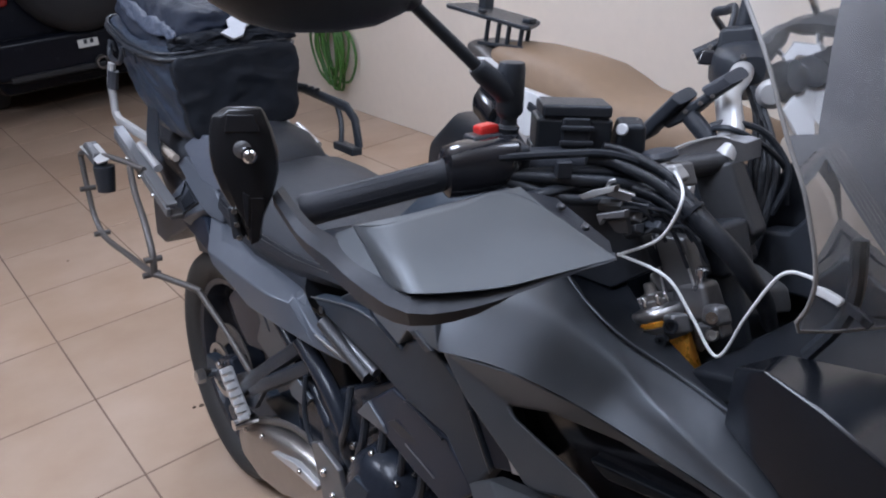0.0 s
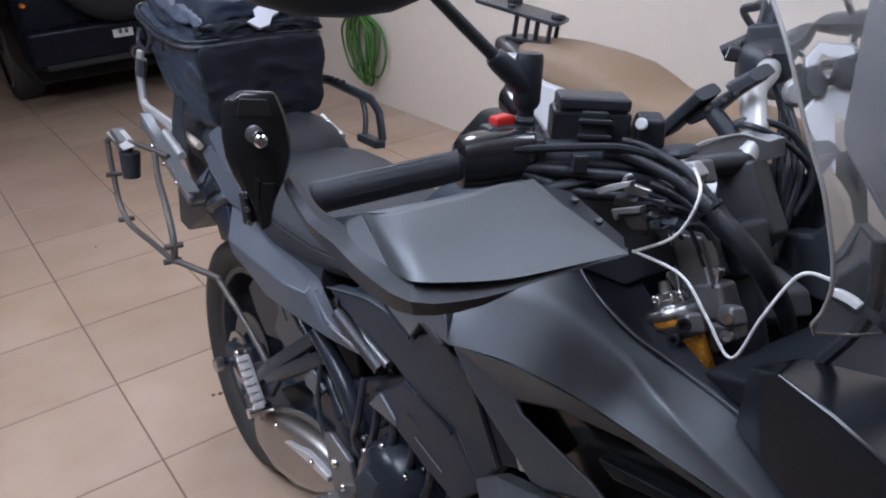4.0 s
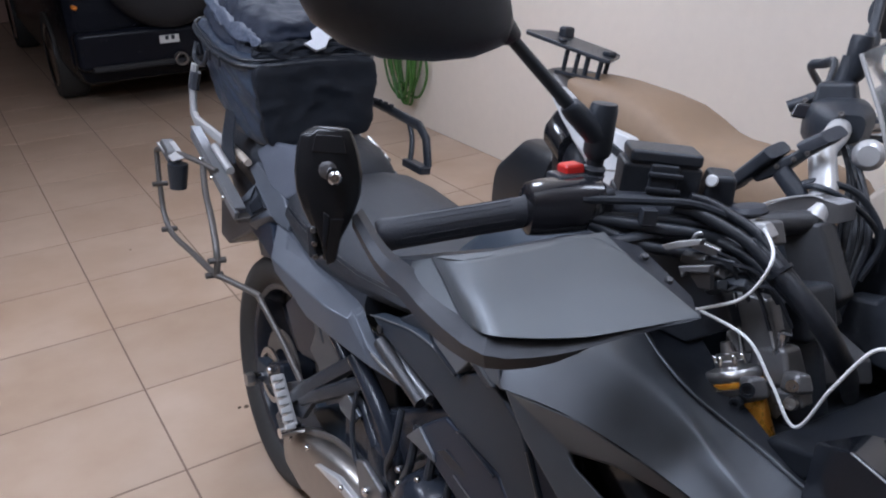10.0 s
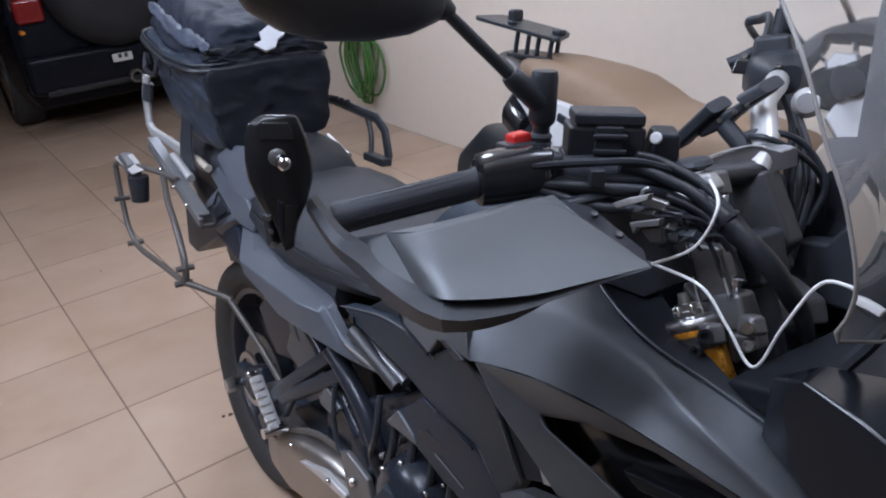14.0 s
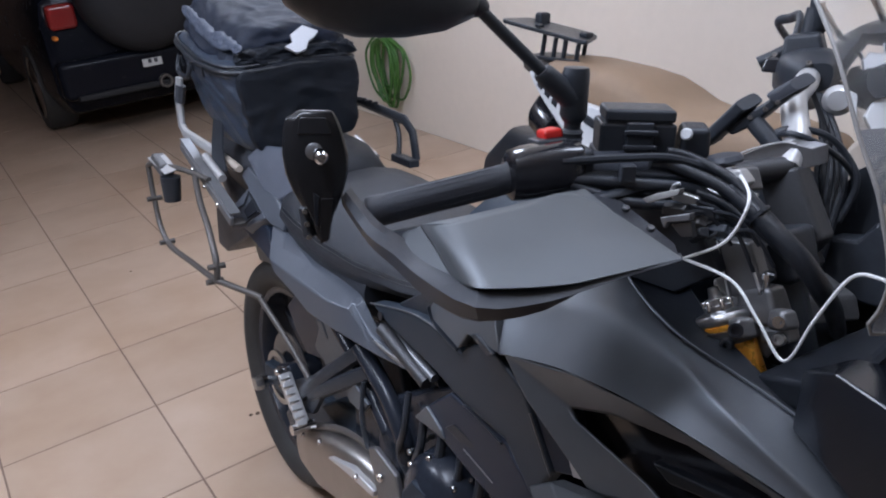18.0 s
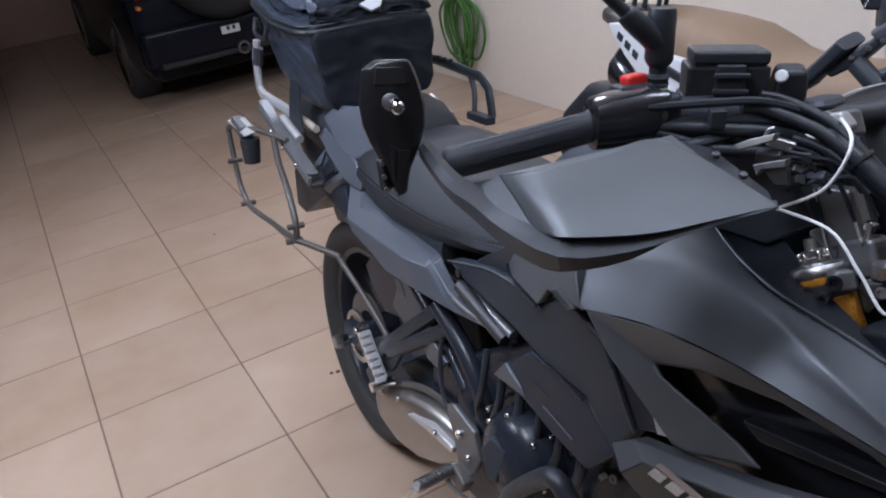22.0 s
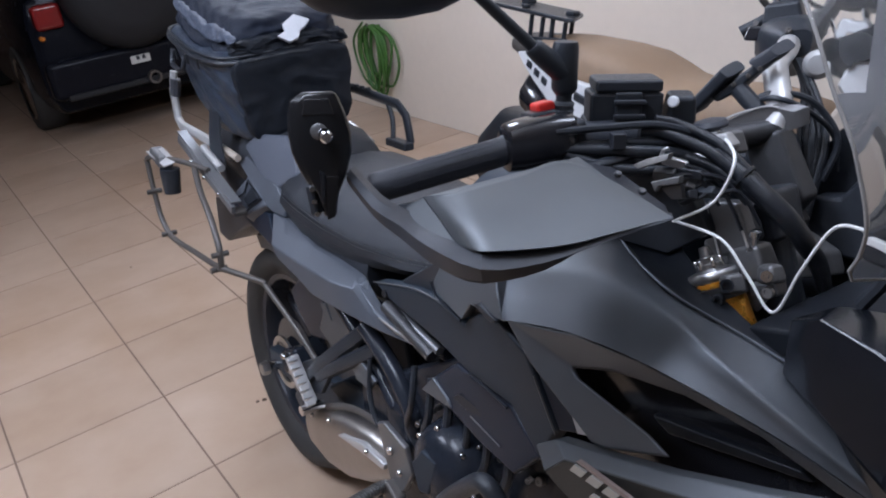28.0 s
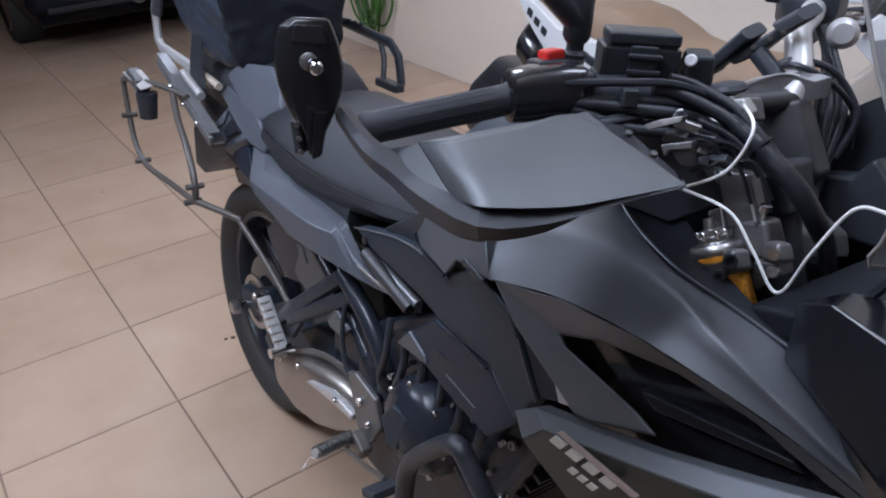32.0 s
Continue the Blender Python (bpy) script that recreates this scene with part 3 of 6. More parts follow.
# bright metal tube standing in for the highlight at the tail tip
both("tail_tip_edge", lambda: tube([(0.600, -0.1985, 0.724), (0.640, -0.191, 0.713), (0.684, -0.179, 0.7015)], [0.0015, 0.0035, 0.0015], 8, 3), ALU)
tail = [oval((x, 0, zc), (0, 1, 0), (0, 0, 1), w, h, 20, 4) for x, zc, w, h in ((-0.52, 0.80, 0.05, 0.03), (-0.40, 0.78, 0.10, 0.045), (-0.2, 0.76, 0.145, 0.045), (0.1, 0.755, 0.16, 0.04), (0.5, 0.76, 0.16, 0.035))]
part("tail_body", loft(tail), DARK, bike, "black tail section", smooth=50)
both("seat_strip", lambda: sheet([(-0.068, -0.162, 0.845), (0.105, -0.176, 0.789), (0.125, -0.176, 0.785), (0.170, -0.166, 0.780), (0.170, -0.160, 0.802), (0.126, -0.157, 0.836), (-0.050, -0.150, 0.867)], [(0, 1, 5, 6), (1, 2, 3, 4, 5)], (0, 0.02, -0.004)), TAIL_GREY, None, "grey strip along the seat", 0.004)
both("mount_block", lambda: slab([(-0.049, -0.192, 0.781), (-0.007, -0.162, 0.838), (0.101, -0.176, 0.792), (0.022, -0.196, 0.750)], (0, 0.02, -0.02)), TAIL_GREY, None, "grey pannier mounting block", 0.004)
both("mount_socket", lambda: slab([(0.012, -0.1895, 0.783), (0.034, -0.177, 0.816), (0.066, -0.1795, 0.797), (0.039, -0.193, 0.775)], (0, -0.001, 0.003)), TRIM_BLACK, None, "black pannier mounting socket", 0.001)
# seats
def seat_ring(x, half, edge_z, top_z, base_z):
    return [(x, y * half, z) for y, z in ((-0.9, base_z), (-1.0, edge_z), (-0.94, edge_z + (top_z - edge_z) * 0.45), (-0.72, edge_z + (top_z - edge_z) * 0.85), (-0.35, top_z), (0, top_z - 0.004),
                                         (0.35, top_z), (0.72, edge_z + (top_z - edge_z) * 0.85), (0.94, edge_z + (top_z - edge_z) * 0.45), (1.0, edge_z), (0.9, base_z))]


RIDER = ((0.125, 0.13, 0.80, 0.86, 0.775), (0.15, 0.165, 0.81, 0.885, 0.77), (0.24, 0.178, 0.808, 0.883, 0.765), (0.36, 0.18, 0.80, 0.872, 0.765), (0.48, 0.172, 0.797, 0.868, 0.77),
                                 (0.60, 0.15, 0.80, 0.872, 0.785), (0.70, 0.12, 0.81, 0.878, 0.80), (0.745, 0.09, 0.82, 0.875, 0.81))
rider = [seat_ring(*a) for a in RIDER]
rider_seat = part("rider_seat", loft(rider), VINYL, bike, "black vinyl rider seat with grey stitching", smooth=50)
def stitch_point(x, k):
    """A point on the seat's side: k runs from its edge up to its top."""
    a, b = next((p, q) for p, q in zip(RIDER, RIDER[1:]) if p[0] <= x <= q[0])
    t = (x - a[0]) / (b[0] - a[0])
    half, low, top = [a[n] + (b[n] - a[n]) * t for n in (1, 2, 3)]
    return V(x, -half * (1.0 - 0.06 * k / 0.45) - 0.0006, low + (top - low) * k)


part("seam", tube([stitch_point(0.16 + 0.06 * k, 0.23) for k in range(10)], 0.0011, 6, 3), TRIM_BLACK, rider_seat, "dark seam groove")
STITCH = bpy.data.meshes.new("stitch")
bm = box((0, 0, 0), (0.0044, 0.0009, 0.0009))
bm.to_mesh(STITCH)
bm.free()
STITCH.materials.append(ALU)
for k in range(136):
    x = 0.165 + 0.0078 * (k // 2)
    p, q = stitch_point(x, 0.28 - 0.10 * (k % 2)), stitch_point(x + 0.005, 0.28 - 0.10 * (k % 2))
    ob = new("stitch", STITCH)
    ob.parent = rider_seat
    ob.matrix_local = Matrix.Translation((p + q) / 2) @ (q - p).to_track_quat("X", "Z").to_matrix().to_4x4()
pillion = [seat_ring(*a) for a in ((0.125, 0.10, 0.83, 0.87, 0.80), (0.11, 0.122, 0.83, 0.905, 0.79), (0.05, 0.142, 0.83, 0.925, 0.785), (-0.10, 0.15, 0.83, 0.93, 0.785), (-0.25, 0.135, 0.84, 0.93, 0.79), (-0.37, 0.10, 0.85, 0.925, 0.80), (-0.41, 0.07, 0.86, 0.91, 0.82))]
part("pillion_seat", loft(pillion), VINYL, bike, "grey-black vinyl pillion seat", smooth=50)
part("pillion_side", sheet([(-0.045, -0.155, 0.894), (-0.001, -0.140, 0.926), (0.098, -0.118, 0.938), (0.15, -0.118, 0.915), (0.178, -0.130, 0.868), (0.127, -0.157, 0.833), (0.060, -0.160, 0.838), (0.035, -0.157, 0.880)], [(0, 1, 7), (1, 2, 3, 7), (3, 4, 5, 6, 7), (0, 7, 6)], (0, 0.02, -0.006)), VINYL_GREY, bike, "grey vinyl side of the pillion seat", 0.008, 40, 4)
both("rail_stub", lambda: rod((-0.132, -0.168, 0.869), (-0.055, -0.168, 0.863), 0.0085), APRON, None, "beige rail end")
both("inner_rail", lambda: rod((-0.188, -0.200, 0.868), (-0.080, -0.200, 0.839), 0.0095), SILVER, None, "short silver rail tube")
both("socket_rim", lambda: tube([(-0.014, -0.197, 0.783), (0.010, -0.186, 0.800), (-0.003, -0.170, 0.822), (0.078, -0.1775, 0.799), (0.045, -0.198, 0.770)], 0.0030, 8, 1), TRIM_BLACK)
# grab rails
both("grab_rail", lambda: tube([(-0.396, -0.182, 1.022), (-0.400, -0.188, 0.975), (-0.384, -0.19, 0.905), (-0.360, -0.19, 0.890), (-0.222, -0.18, 0.880), (-0.12, -0.155, 0.853)], 0.0095, 8, 1, flat=1.4), SILVER, None, "flat silver grab rail")
both("rail_sleeve", lambda: tube([(-0.392, -0.182, 1.004), (-0.398, -0.186, 0.962)], 0.0125, 8, 1, flat=1.7), RUBBER, None, "black rubber sleeve")
# pannier carrier on the right
carrier = part("pannier_carrier", box((-0.135, -0.222, 0.822), (0.36, 0.010, 0.021), (0, 15.5, -1.5)), BAR_GREY, bike, "grey steel pannier carrier with a tube loop", 0.003)
part("carrier_flange", box((-0.135, -0.214, 0.839), (0.36, 0.024, 0.005), (0, 15.5, -1.5)), BAR_GREY, carrier, "", 0.001)
part("carrier_foot", box((0.022, -0.208, 0.764), (0.026, 0.034, 0.012), (0, 12, 0)), STEEL, carrier, "", 0.003)
part("loop_tube", tube([(-0.10, -0.225, 0.835), (-0.22, -0.255, 0.838), (-0.36, -0.283, 0.822), (-0.372, -0.285, 0.79), (-0.345, -0.285, 0.71), (-0.32, -0.285, 0.668), (-0.25, -0.285, 0.64), (-0.08, -0.285, 0.652), (0.07, -0.285, 0.664), (0.10, -0.275, 0.664), (0.165, -0.229, 0.648), (0.172, -0.226, 0.644)], 0.0068, 10, 5), STEEL, carrier)
part("inner_post", tube([(-0.15, -0.24, 0.832), (-0.06, -0.262, 0.80), (0.03, -0.276, 0.762), (0.085, -0.284, 0.71), (0.085, -0.285, 0.665)], 0.0072, 10, 5), STEEL, carrier)
part("strut", tube([(0.17, -0.226, 0.645), (0.27, -0.205, 0.57), (0.37, -0.19, 0.49)], 0.0062, 10, 3), STEEL, carrier)
for p in ((-0.352, -0.285, 0.735), (-0.275, -0.285, 0.643), (0.088, -0.285, 0.70), (0.07, -0.285, 0.660)):
    part("peg", rod((p[0], p[1] - 0.018, p[2]), (p[0], p[1] + 0.018, p[2]), 0.0065), STEEL, carrier)
part("clamp_plate", slab([(-0.35, -0.292, 0.842), (-0.30, -0.262, 0.856), (-0.22, -0.258, 0.838), (-0.235, -0.285, 0.826)], (0, 0, -0.004)), SILVER, carrier, "bright metal clamp plate", 0.001)
clamp = part("lock_clamp", tapered((-0.30, -0.272, 0.835), (0.085, 0.036, 0.026), (0.8, 0.8), (0, 12, 0)), CASTING, carrier, "silver lock clamp", 0.004)
part("lock_cup", lathe([(0.014, -0.03), (0.02, -0.03), (0.024, 0.02), (0.024, 0.03), (0.0, 0.03)], (-0.245, -0.27, 0.785), "Z", 16), BLACK, carrier)
for k in range(3):
    bolt(carrier, (-0.2 + 0.08 * k, -0.227, 0.836 - 0.022 * k), (0, -1, 0), 0.006)
part("rear_plate_holder", slab([(-0.30, -0.15, 0.71), (-0.06, -0.15, 0.735), (-0.06, -0.15, 0.70), (-0.24, -0.15, 0.60), (-0.30, -0.15, 0.605)], (0, 0.3, 0)), BLACK, bike, "black rear plate holder", 0.008)
# carrier on the left
left = part("pannier_carrier", tube([(-0.35, 0.21, 0.945), (-0.247, 0.25, 0.950), (-0.026, 0.25, 0.939), (0.011, 0.25, 0.915), (0.024, 0.25, 0.872), (0.029, 0.25, 0.85)], 0.009, 10, 1, flat=1.4), BLACK, bike, "black pannier carrier tubes")
part("brace", tube([(-0.08, 0.25, 0.945), (-0.045, 0.245, 0.90), (-0.03, 0.235, 0.85)], 0.007, 8, 3), BLACK, left)
part("foot", box((0.0, 0.235, 0.845), (0.09, 0.03, 0.02)), BLACK, left, "", 0.004)
for k in range(3):
    bolt(left, (-0.22 + 0.03 * k, 0.245, 0.958), (0, 0, 1), 0.007, BLACK)

# swingarm, frame, engine
both("swingarm", lambda: slab([(-0.10, -0.125, 0.29), (-0.10, -0.125, 0.345), (0.2, -0.125, 0.40), (0.52, -0.125, 0.46), (0.52, -0.125, 0.37), (0.2, -0.125, 0.315)], (0, 0.03, 0)), PANEL, None, "black swingarm", 0.008)
caliper = part("rear_caliper", tapered((0.055, -0.115, 0.375), (0.11, 0.05, 0.06), (0.8, 0.9), (0, -25, 0)), ENGINE, bike, "black rear brake caliper", 0.01)
bolt(caliper, (0.04, -0.142, 0.385), (0, -1, 0), 0.009, CHROME, 0.008)
bolt(caliper, (0.08, -0.142, 0.36), (0, -1, 0), 0.007, ALU, 0.008)
part("axle_nut", lathe([(0.0, -0.02), (0.016, -0.02), (0.018, -0.012), (0.018, 0.0)], (-0.05, -0.15, 0.315), "Y", 6), ALU, bike)
part("abs_ring", lathe([(0.055, -0.10), (0.07, -0.10), (0.07, -0.106), (0.055, -0.106)], (-0.05, 0, 0.315), "Y", 36), ALU, bike)
both("inner_fender", lambda: slab([(0.22, -0.11, 0.50), (0.30, -0.12, 0.66), (0.55, -0.13, 0.70), (0.60, -0.13, 0.55), (0.45, -0.12, 0.42), (0.30, -0.11, 0.36)], (0, 0.02, 0)), BLACK, None, "black inner mudguard panel", 0.006)
both("hugger_panel", lambda: slab([(0.20, -0.122, 0.515), (0.24, -0.122, 0.60), (0.38, -0.126, 0.625), (0.51, -0.130, 0.62), (0.53, -0.132, 0.53), (0.46, -0.130, 0.485), (0.38, -0.126, 0.495), (0.28, -0.122, 0.485)], (0, 0.012, 0.002)), GREY, None, "blue-grey inner mudguard", 0.006)
both("shroud_facet", lambda: slab([(0.736, -0.206, 0.652), (0.768, -0.206, 0.689), (0.810, -0.206, 0.668), (0.819, -0.206, 0.656)], (0, 0.008, 0)), GREY, None, "", 0.003)
both("hugger_side", lambda: slab([(0.030, -0.108, 0.545), (0.095, -0.110, 0.605), (0.165, -0.114, 0.612), (0.245, -0.119, 0.590), (0.262, -0.121, 0.545), (0.240, -0.120, 0.500), (0.140, -0.114, 0.470), (0.080, -0.110, 0.500)], (0, 0.014, 0.002)), NAVY, None, "blue-black mudguard side", 0.006)
both("hugger_facet", lambda: slab([(0.222, -0.126, 0.592), (0.245, -0.126, 0.560), (0.275, -0.126, 0.566), (0.250, -0.126, 0.598)], (0, 0.006, 0)), GREY, None, "", 0.003)
# added plate standing in for a bright glimpse of the inner mudguard
part("linkage_plate", slab([(0.452, -0.180, 0.560), (0.490, -0.180, 0.585), (0.545, -0.180, 0.565), (0.520, -0.180, 0.535), (0.470, -0.180, 0.535)], (0, 0.008, 0)), GREY, bike, "small blue-grey plate added for a glimpse of the mudguard", 0.003)
part("swingarm_top", slab([(0.28, -0.152, 0.415), (0.36, -0.152, 0.470), (0.47, -0.150, 0.490), (0.52, -0.148, 0.45), (0.40, -0.152, 0.405)], (0, 0.03, 0.006)), PANEL, bike, "glossy black swingarm casting", 0.008)
part("axle", rod((-0.05, -0.15, 0.315), (-0.05, 0.15, 0.315), 0.014), CHROME, bike)
part("hugger", loft([[(-0.05 + math.cos(a) * r, y, 0.315 + math.sin(a) * r) for y, r in ((-0.1, 0.30), (-0.105, 0.335), (-0.06, 0.352), (0, 0.356), (0.06, 0.352), (0.105, 0.335), (0.1, 0.30), (0, 0.335))] for a in [radians(d) for d in range(8, 118, 10)]]), BLACK, bike, "black rear mudguard over the tyre", smooth=50)
both("main_frame", lambda: slab([(0.45, -0.16, 0.42), (0.45, -0.16, 0.52), (0.62, -0.165, 0.62), (0.85, -0.16, 0.76), (1.12, -0.12, 0.95), (1.16, -0.10, 0.86), (0.95, -0.15, 0.66), (0.70, -0.165, 0.50), (0.56, -0.165, 0.38)], (0, 0.035, 0)), ENGINE, None, "black cast frame spar", 0.01)
both("subframe_tube", lambda: tube([(0.74, -0.15, 0.70), (0.45, -0.15, 0.70), (0.10, -0.13, 0.73), (-0.3, -0.10, 0.77)], 0.015, 10, 4), ENGINE)
both("subframe_strut", lambda: tube([(0.58, -0.158, 0.52), (0.42, -0.15, 0.62), (0.20, -0.14, 0.70)], 0.014, 10, 4), ENGINE)
both("side_tube", lambda: tube([(0.50, -0.17, 0.66), (0.60, -0.172, 0.61), (0.66, -0.172, 0.54), (0.64, -0.17, 0.46)], 0.017, 12, 5), ENGINE)
both("seat_rail_cover", lambda: rod((0.60, -0.182, 0.742), (0.73, -0.178, 0.700), 0.012), CAST_DARK)
part("crankcase", box((0.75, 0, 0.42), (0.42, 0.34, 0.26)), ENGINE, bike, "black engine crankcase", 0.03)
part("cylinder_block", box((0.90, 0, 0.62), (0.24, 0.34, 0.28), (0, 25, 0)), ENGINE, bike, "", 0.02)
for k in range(7):
    part("cylinder_fin", box((0.86 + 0.016 * k, 0, 0.53 + 0.028 * k), (0.25, 0.30, 0.006), (0, 25, 0)), ENGINE, bike)
both("clutch_cover", lambda: lathe([(0.0, -0.238), (0.040, -0.236), (0.055, -0.225), (0.066, -0.222), (0.078, -0.205), (0.085, -0.165), (0.088, -0.14)], (0.80, 0, 0.53), "Y", 36), ENGINE, None, "round dark grey engine cover")
for k in range(7):
    a = 2 * math.pi * k / 7
    bolt(bike, (0.80 + 0.076 * math.cos(a), -0.205, 0.53 + 0.076 * math.sin(a)), (0, -1, 0), 0.006)
both("cover_boss", lambda: slab([(0.745, -0.236, 0.53), (0.78, -0.24, 0.575), (0.82, -0.236, 0.57), (0.80, -0.24, 0.50), (0.77, -0.24, 0.49)], (0, 0.02, 0)), PANEL, None, "", 0.005)
both("crash_bar", lambda: tube([(0.86, -0.20, 0.36), (0.885, -0.280, 0.45), (0.892, -0.285, 0.502), (0.898, -0.285, 0.560), (0.926, -0.285, 0.602), (0.983, -0.285, 0.660), (1.006, -0.285, 0.668), (1.020, -0.283, 0.658), (1.055, -0.278, 0.625), (1.10, -0.25, 0.55)], 0.0135, 12, 4), BLACK, None, "black crash bar")
both("radiator_side", lambda: box((1.16, -0.17, 0.66), (0.06, 0.03, 0.28), (0, -14, 0)), BLACK, None, "", 0.01)
part("radiator", box((1.18, 0, 0.66), (0.04, 0.30, 0.30), (0, -14, 0)), DARK, bike, "black radiator", 0.006)
rng = random.Random(4)
for k in range(26):
    x = rng.uniform(0.66, 1.02)
    z = rng.uniform(0.50, 0.70)
    bolt(bike, (x, -0.172, z), (0.2, -1, 0.3), rng.uniform(0.004, 0.008), CHROME if k % 3 else ALU, 0.01)
for k in range(6):
    x = 0.68 + 0.05 * k
    part("hose", tube([(x, -0.18, 0.66), (x + 0.01, -0.195, 0.60), (x - 0.02, -0.185, 0.53), (x + 0.02, -0.17, 0.47)], 0.006 + 0.001 * (k % 3), 8, 5), BLACK, bike)
part("brake_hose", tube([(0.52, -0.175, 0.60), (0.53, -0.185, 0.54), (0.56, -0.19, 0.49), (0.60, -0.185, 0.475)], 0.005, 8, 5), BLACK, bike)
part("rear_shock", rod((0.40, 0, 0.62), (0.42, 0, 0.42), 0.03), ENGINE, bike)

# pillion peg hanger, exhaust, foot controls
hanger = part("peg_hanger", tube([(0.30, -0.195, 0.47), (0.361, -0.195, 0.527), (0.484, -0.16, 0.640)], 0.013, 8, 2, flat=1.3), BLACK, bike, "black cast pillion peg hanger")
part("hanger_arm", tube([(0.34, -0.195, 0.49), (0.42, -0.19, 0.545), (0.536, -0.158, 0.627)], 0.012, 8, 2, flat=1.3), BLACK, hanger)
part("hanger_plate", slab([(0.30, -0.2, 0.43), (0.27, -0.2, 0.49), (0.36, -0.2, 0.545), (0.40, -0.2, 0.52), (0.35, -0.2, 0.45)], (0, 0.012, 0)), BLACK, hanger, "", 0.003)
peg = part("pillion_peg", slab([(0.236, -0.225, 0.492), (0.272, -0.225, 0.515), (0.352, -0.225, 0.440), (0.318, -0.225, 0.412)], (0, 0.018, 0)), SILVER, hanger, "silver serrated pillion footpeg", 0.004)
for k in range(7):
    p = V(0.279, -0.226, 0.510) + V(0.080, 0, -0.075) * (k / 6.5)
    part("tooth", box(p, (0.012, 0.022, 0.010), (0, 43, 0)), SILVER, peg, "", 0.002)
part("peg_pivot", rod((0.335, -0.24, 0.418), (0.335, -0.19, 0.418), 0.011), CHROME, hanger)
part("peg_knuckle", box((0.305, -0.212, 0.42), (0.05, 0.03, 0.035), (0, 40, 0)), BLACK, hanger, "", 0.006)
silencer = part("silencer", loft([oval((x, -0.165, z), (0, 1, 0), (-0.35, 0, 0.94), w, h, 32, 3.2) for x, z, w, h in ((0.256, 0.318, 0.026, 0.020), (0.270, 0.323, 0.036, 0.042), (0.34, 0.336, 0.041, 0.064), (0.42, 0.360, 0.042, 0.072), (0.50, 0.388, 0.040, 0.064), (0.56, 0.410, 0.034, 0.048), (0.60, 0.418, 0.026, 0.030))]), MUFFLER, bike, "brushed grey stubby exhaust silencer", 0, 50)
part("silencer_shield", slab([(0.43, -0.211, 0.398), (0.45, -0.211, 0.412), (0.53, -0.211, 0.436), (0.605, -0.205, 0.428), (0.60, -0.205, 0.412), (0.52, -0.211, 0.414)], (0, 0.014, 0)), SILVER, silencer, "polished silver heat shield", 0.004, 40, 3)
part("silencer_bracket", tube([(0.285, -0.185, 0.375), (0.36, -0.18, 0.418), (0.45, -0.175, 0.455), (0.55, -0.175, 0.468), (0.58, -0.18, 0.45)], 0.004, 8, 5, flat=2.2), STEEL, silencer, "perforated brown steel bracket")
part("silencer_outlet", rod((0.28, -0.165, 0.315), (0.245, -0.168, 0.312), 0.016), BLACK, silencer)
for p in ((0.30, -0.198, 0.375), (0.40, -0.208, 0.418), (0.55, -0.208, 0.428)):
    bolt(silencer, p, (0, -1, 0), 0.006)
part("exhaust_pipe", tube([(0.55, -0.15, 0.36), (0.68, -0.12, 0.26), (0.85, -0.05, 0.22), (1.05, 0, 0.26), (1.14, 0, 0.45)], 0.028, 12, 5), MUFFLER, bike, "grey exhaust pipe under the engine")
heel = part("heel_plate", slab([(0.575, -0.2, 0.502), (0.60, -0.2, 0.515), (0.67, -0.2, 0.50), (0.69, -0.2, 0.455), (0.66, -0.2, 0.40), (0.62, -0.2, 0.385), (0.60, -0.2, 0.44)], (0, 0.012, 0)), CASTING, bike, "silver-grey cast heel guard plate", 0.004)
bolt(heel, (0.625, -0.201, 0.47), (0, -1, 0), 0.009)
bolt(heel, (0.655, -0.201, 0.44), (0, -1, 0), 0.007)
footpeg = part("rider_peg", rod((0.612, -0.205, 0.391), (0.648, -0.302, 0.414), 0.0085), SILVER, bike, "ribbed silver rider footpeg")
for k in range(11):
    p = V(0.617, -0.218, 0.394).lerp(V(0.648, -0.300, 0.414), k / 10.5)
    part("rib", lathe([(0.0095, -0.0022), (0.0125, -0.0014), (0.0125, 0.0014), (0.0095, 0.0022)], p, along((0.612, -0.205, 0.391), (0.648, -0.302, 0.414)), 14), ALU, footpeg)
part("hero_bolt", tube([(0.645, -0.304, 0.410), (0.628, -0.306, 0.385), (0.604, -0.302, 0.350)], 0.0042, 8, 3), CHROME, footpeg)
part("peg_bracket", box((0.635, -0.205, 0.385), (0.045, 0.026, 0.036), (0, 30, 0)), STEEL, footpeg, "", 0.006)
pedal = part("brake_pedal", tube([(0.615, -0.215, 0.395), (0.630, -0.23, 0.384), (0.715, -0.25, 0.42), (0.815, -0.268, 0.468)], 0.0045, 8, 5), STEEL, bike, "brown-grey steel brake pedal")
part("pedal_tip", box((0.825, -0.280, 0.462), (0.04, 0.05, 0.015), (0, -25, 0)), RUBBER, pedal, "", 0.004)
part("side_stand", tube([(0.62, 0.14, 0.35), (0.56, 0.25, 0.2), (0.52, 0.36, 0.055)], 0.013, 10, 3), ENGINE, bike, "black side stand")
part("stand_foot", box((0.515, 0.365, 0.058), (0.07, 0.05, 0.012), (-8, 0, 0)), ENGINE, bike, "", 0.003)
part("amber_reflector", slab([(0.39, -0.152, 0.675), (0.43, -0.152, 0.68), (0.445, -0.152, 0.66), (0.40, -0.152, 0.655)], (0, 0.006, 0)), AMBER, bike, "small amber reflector", 0.001)

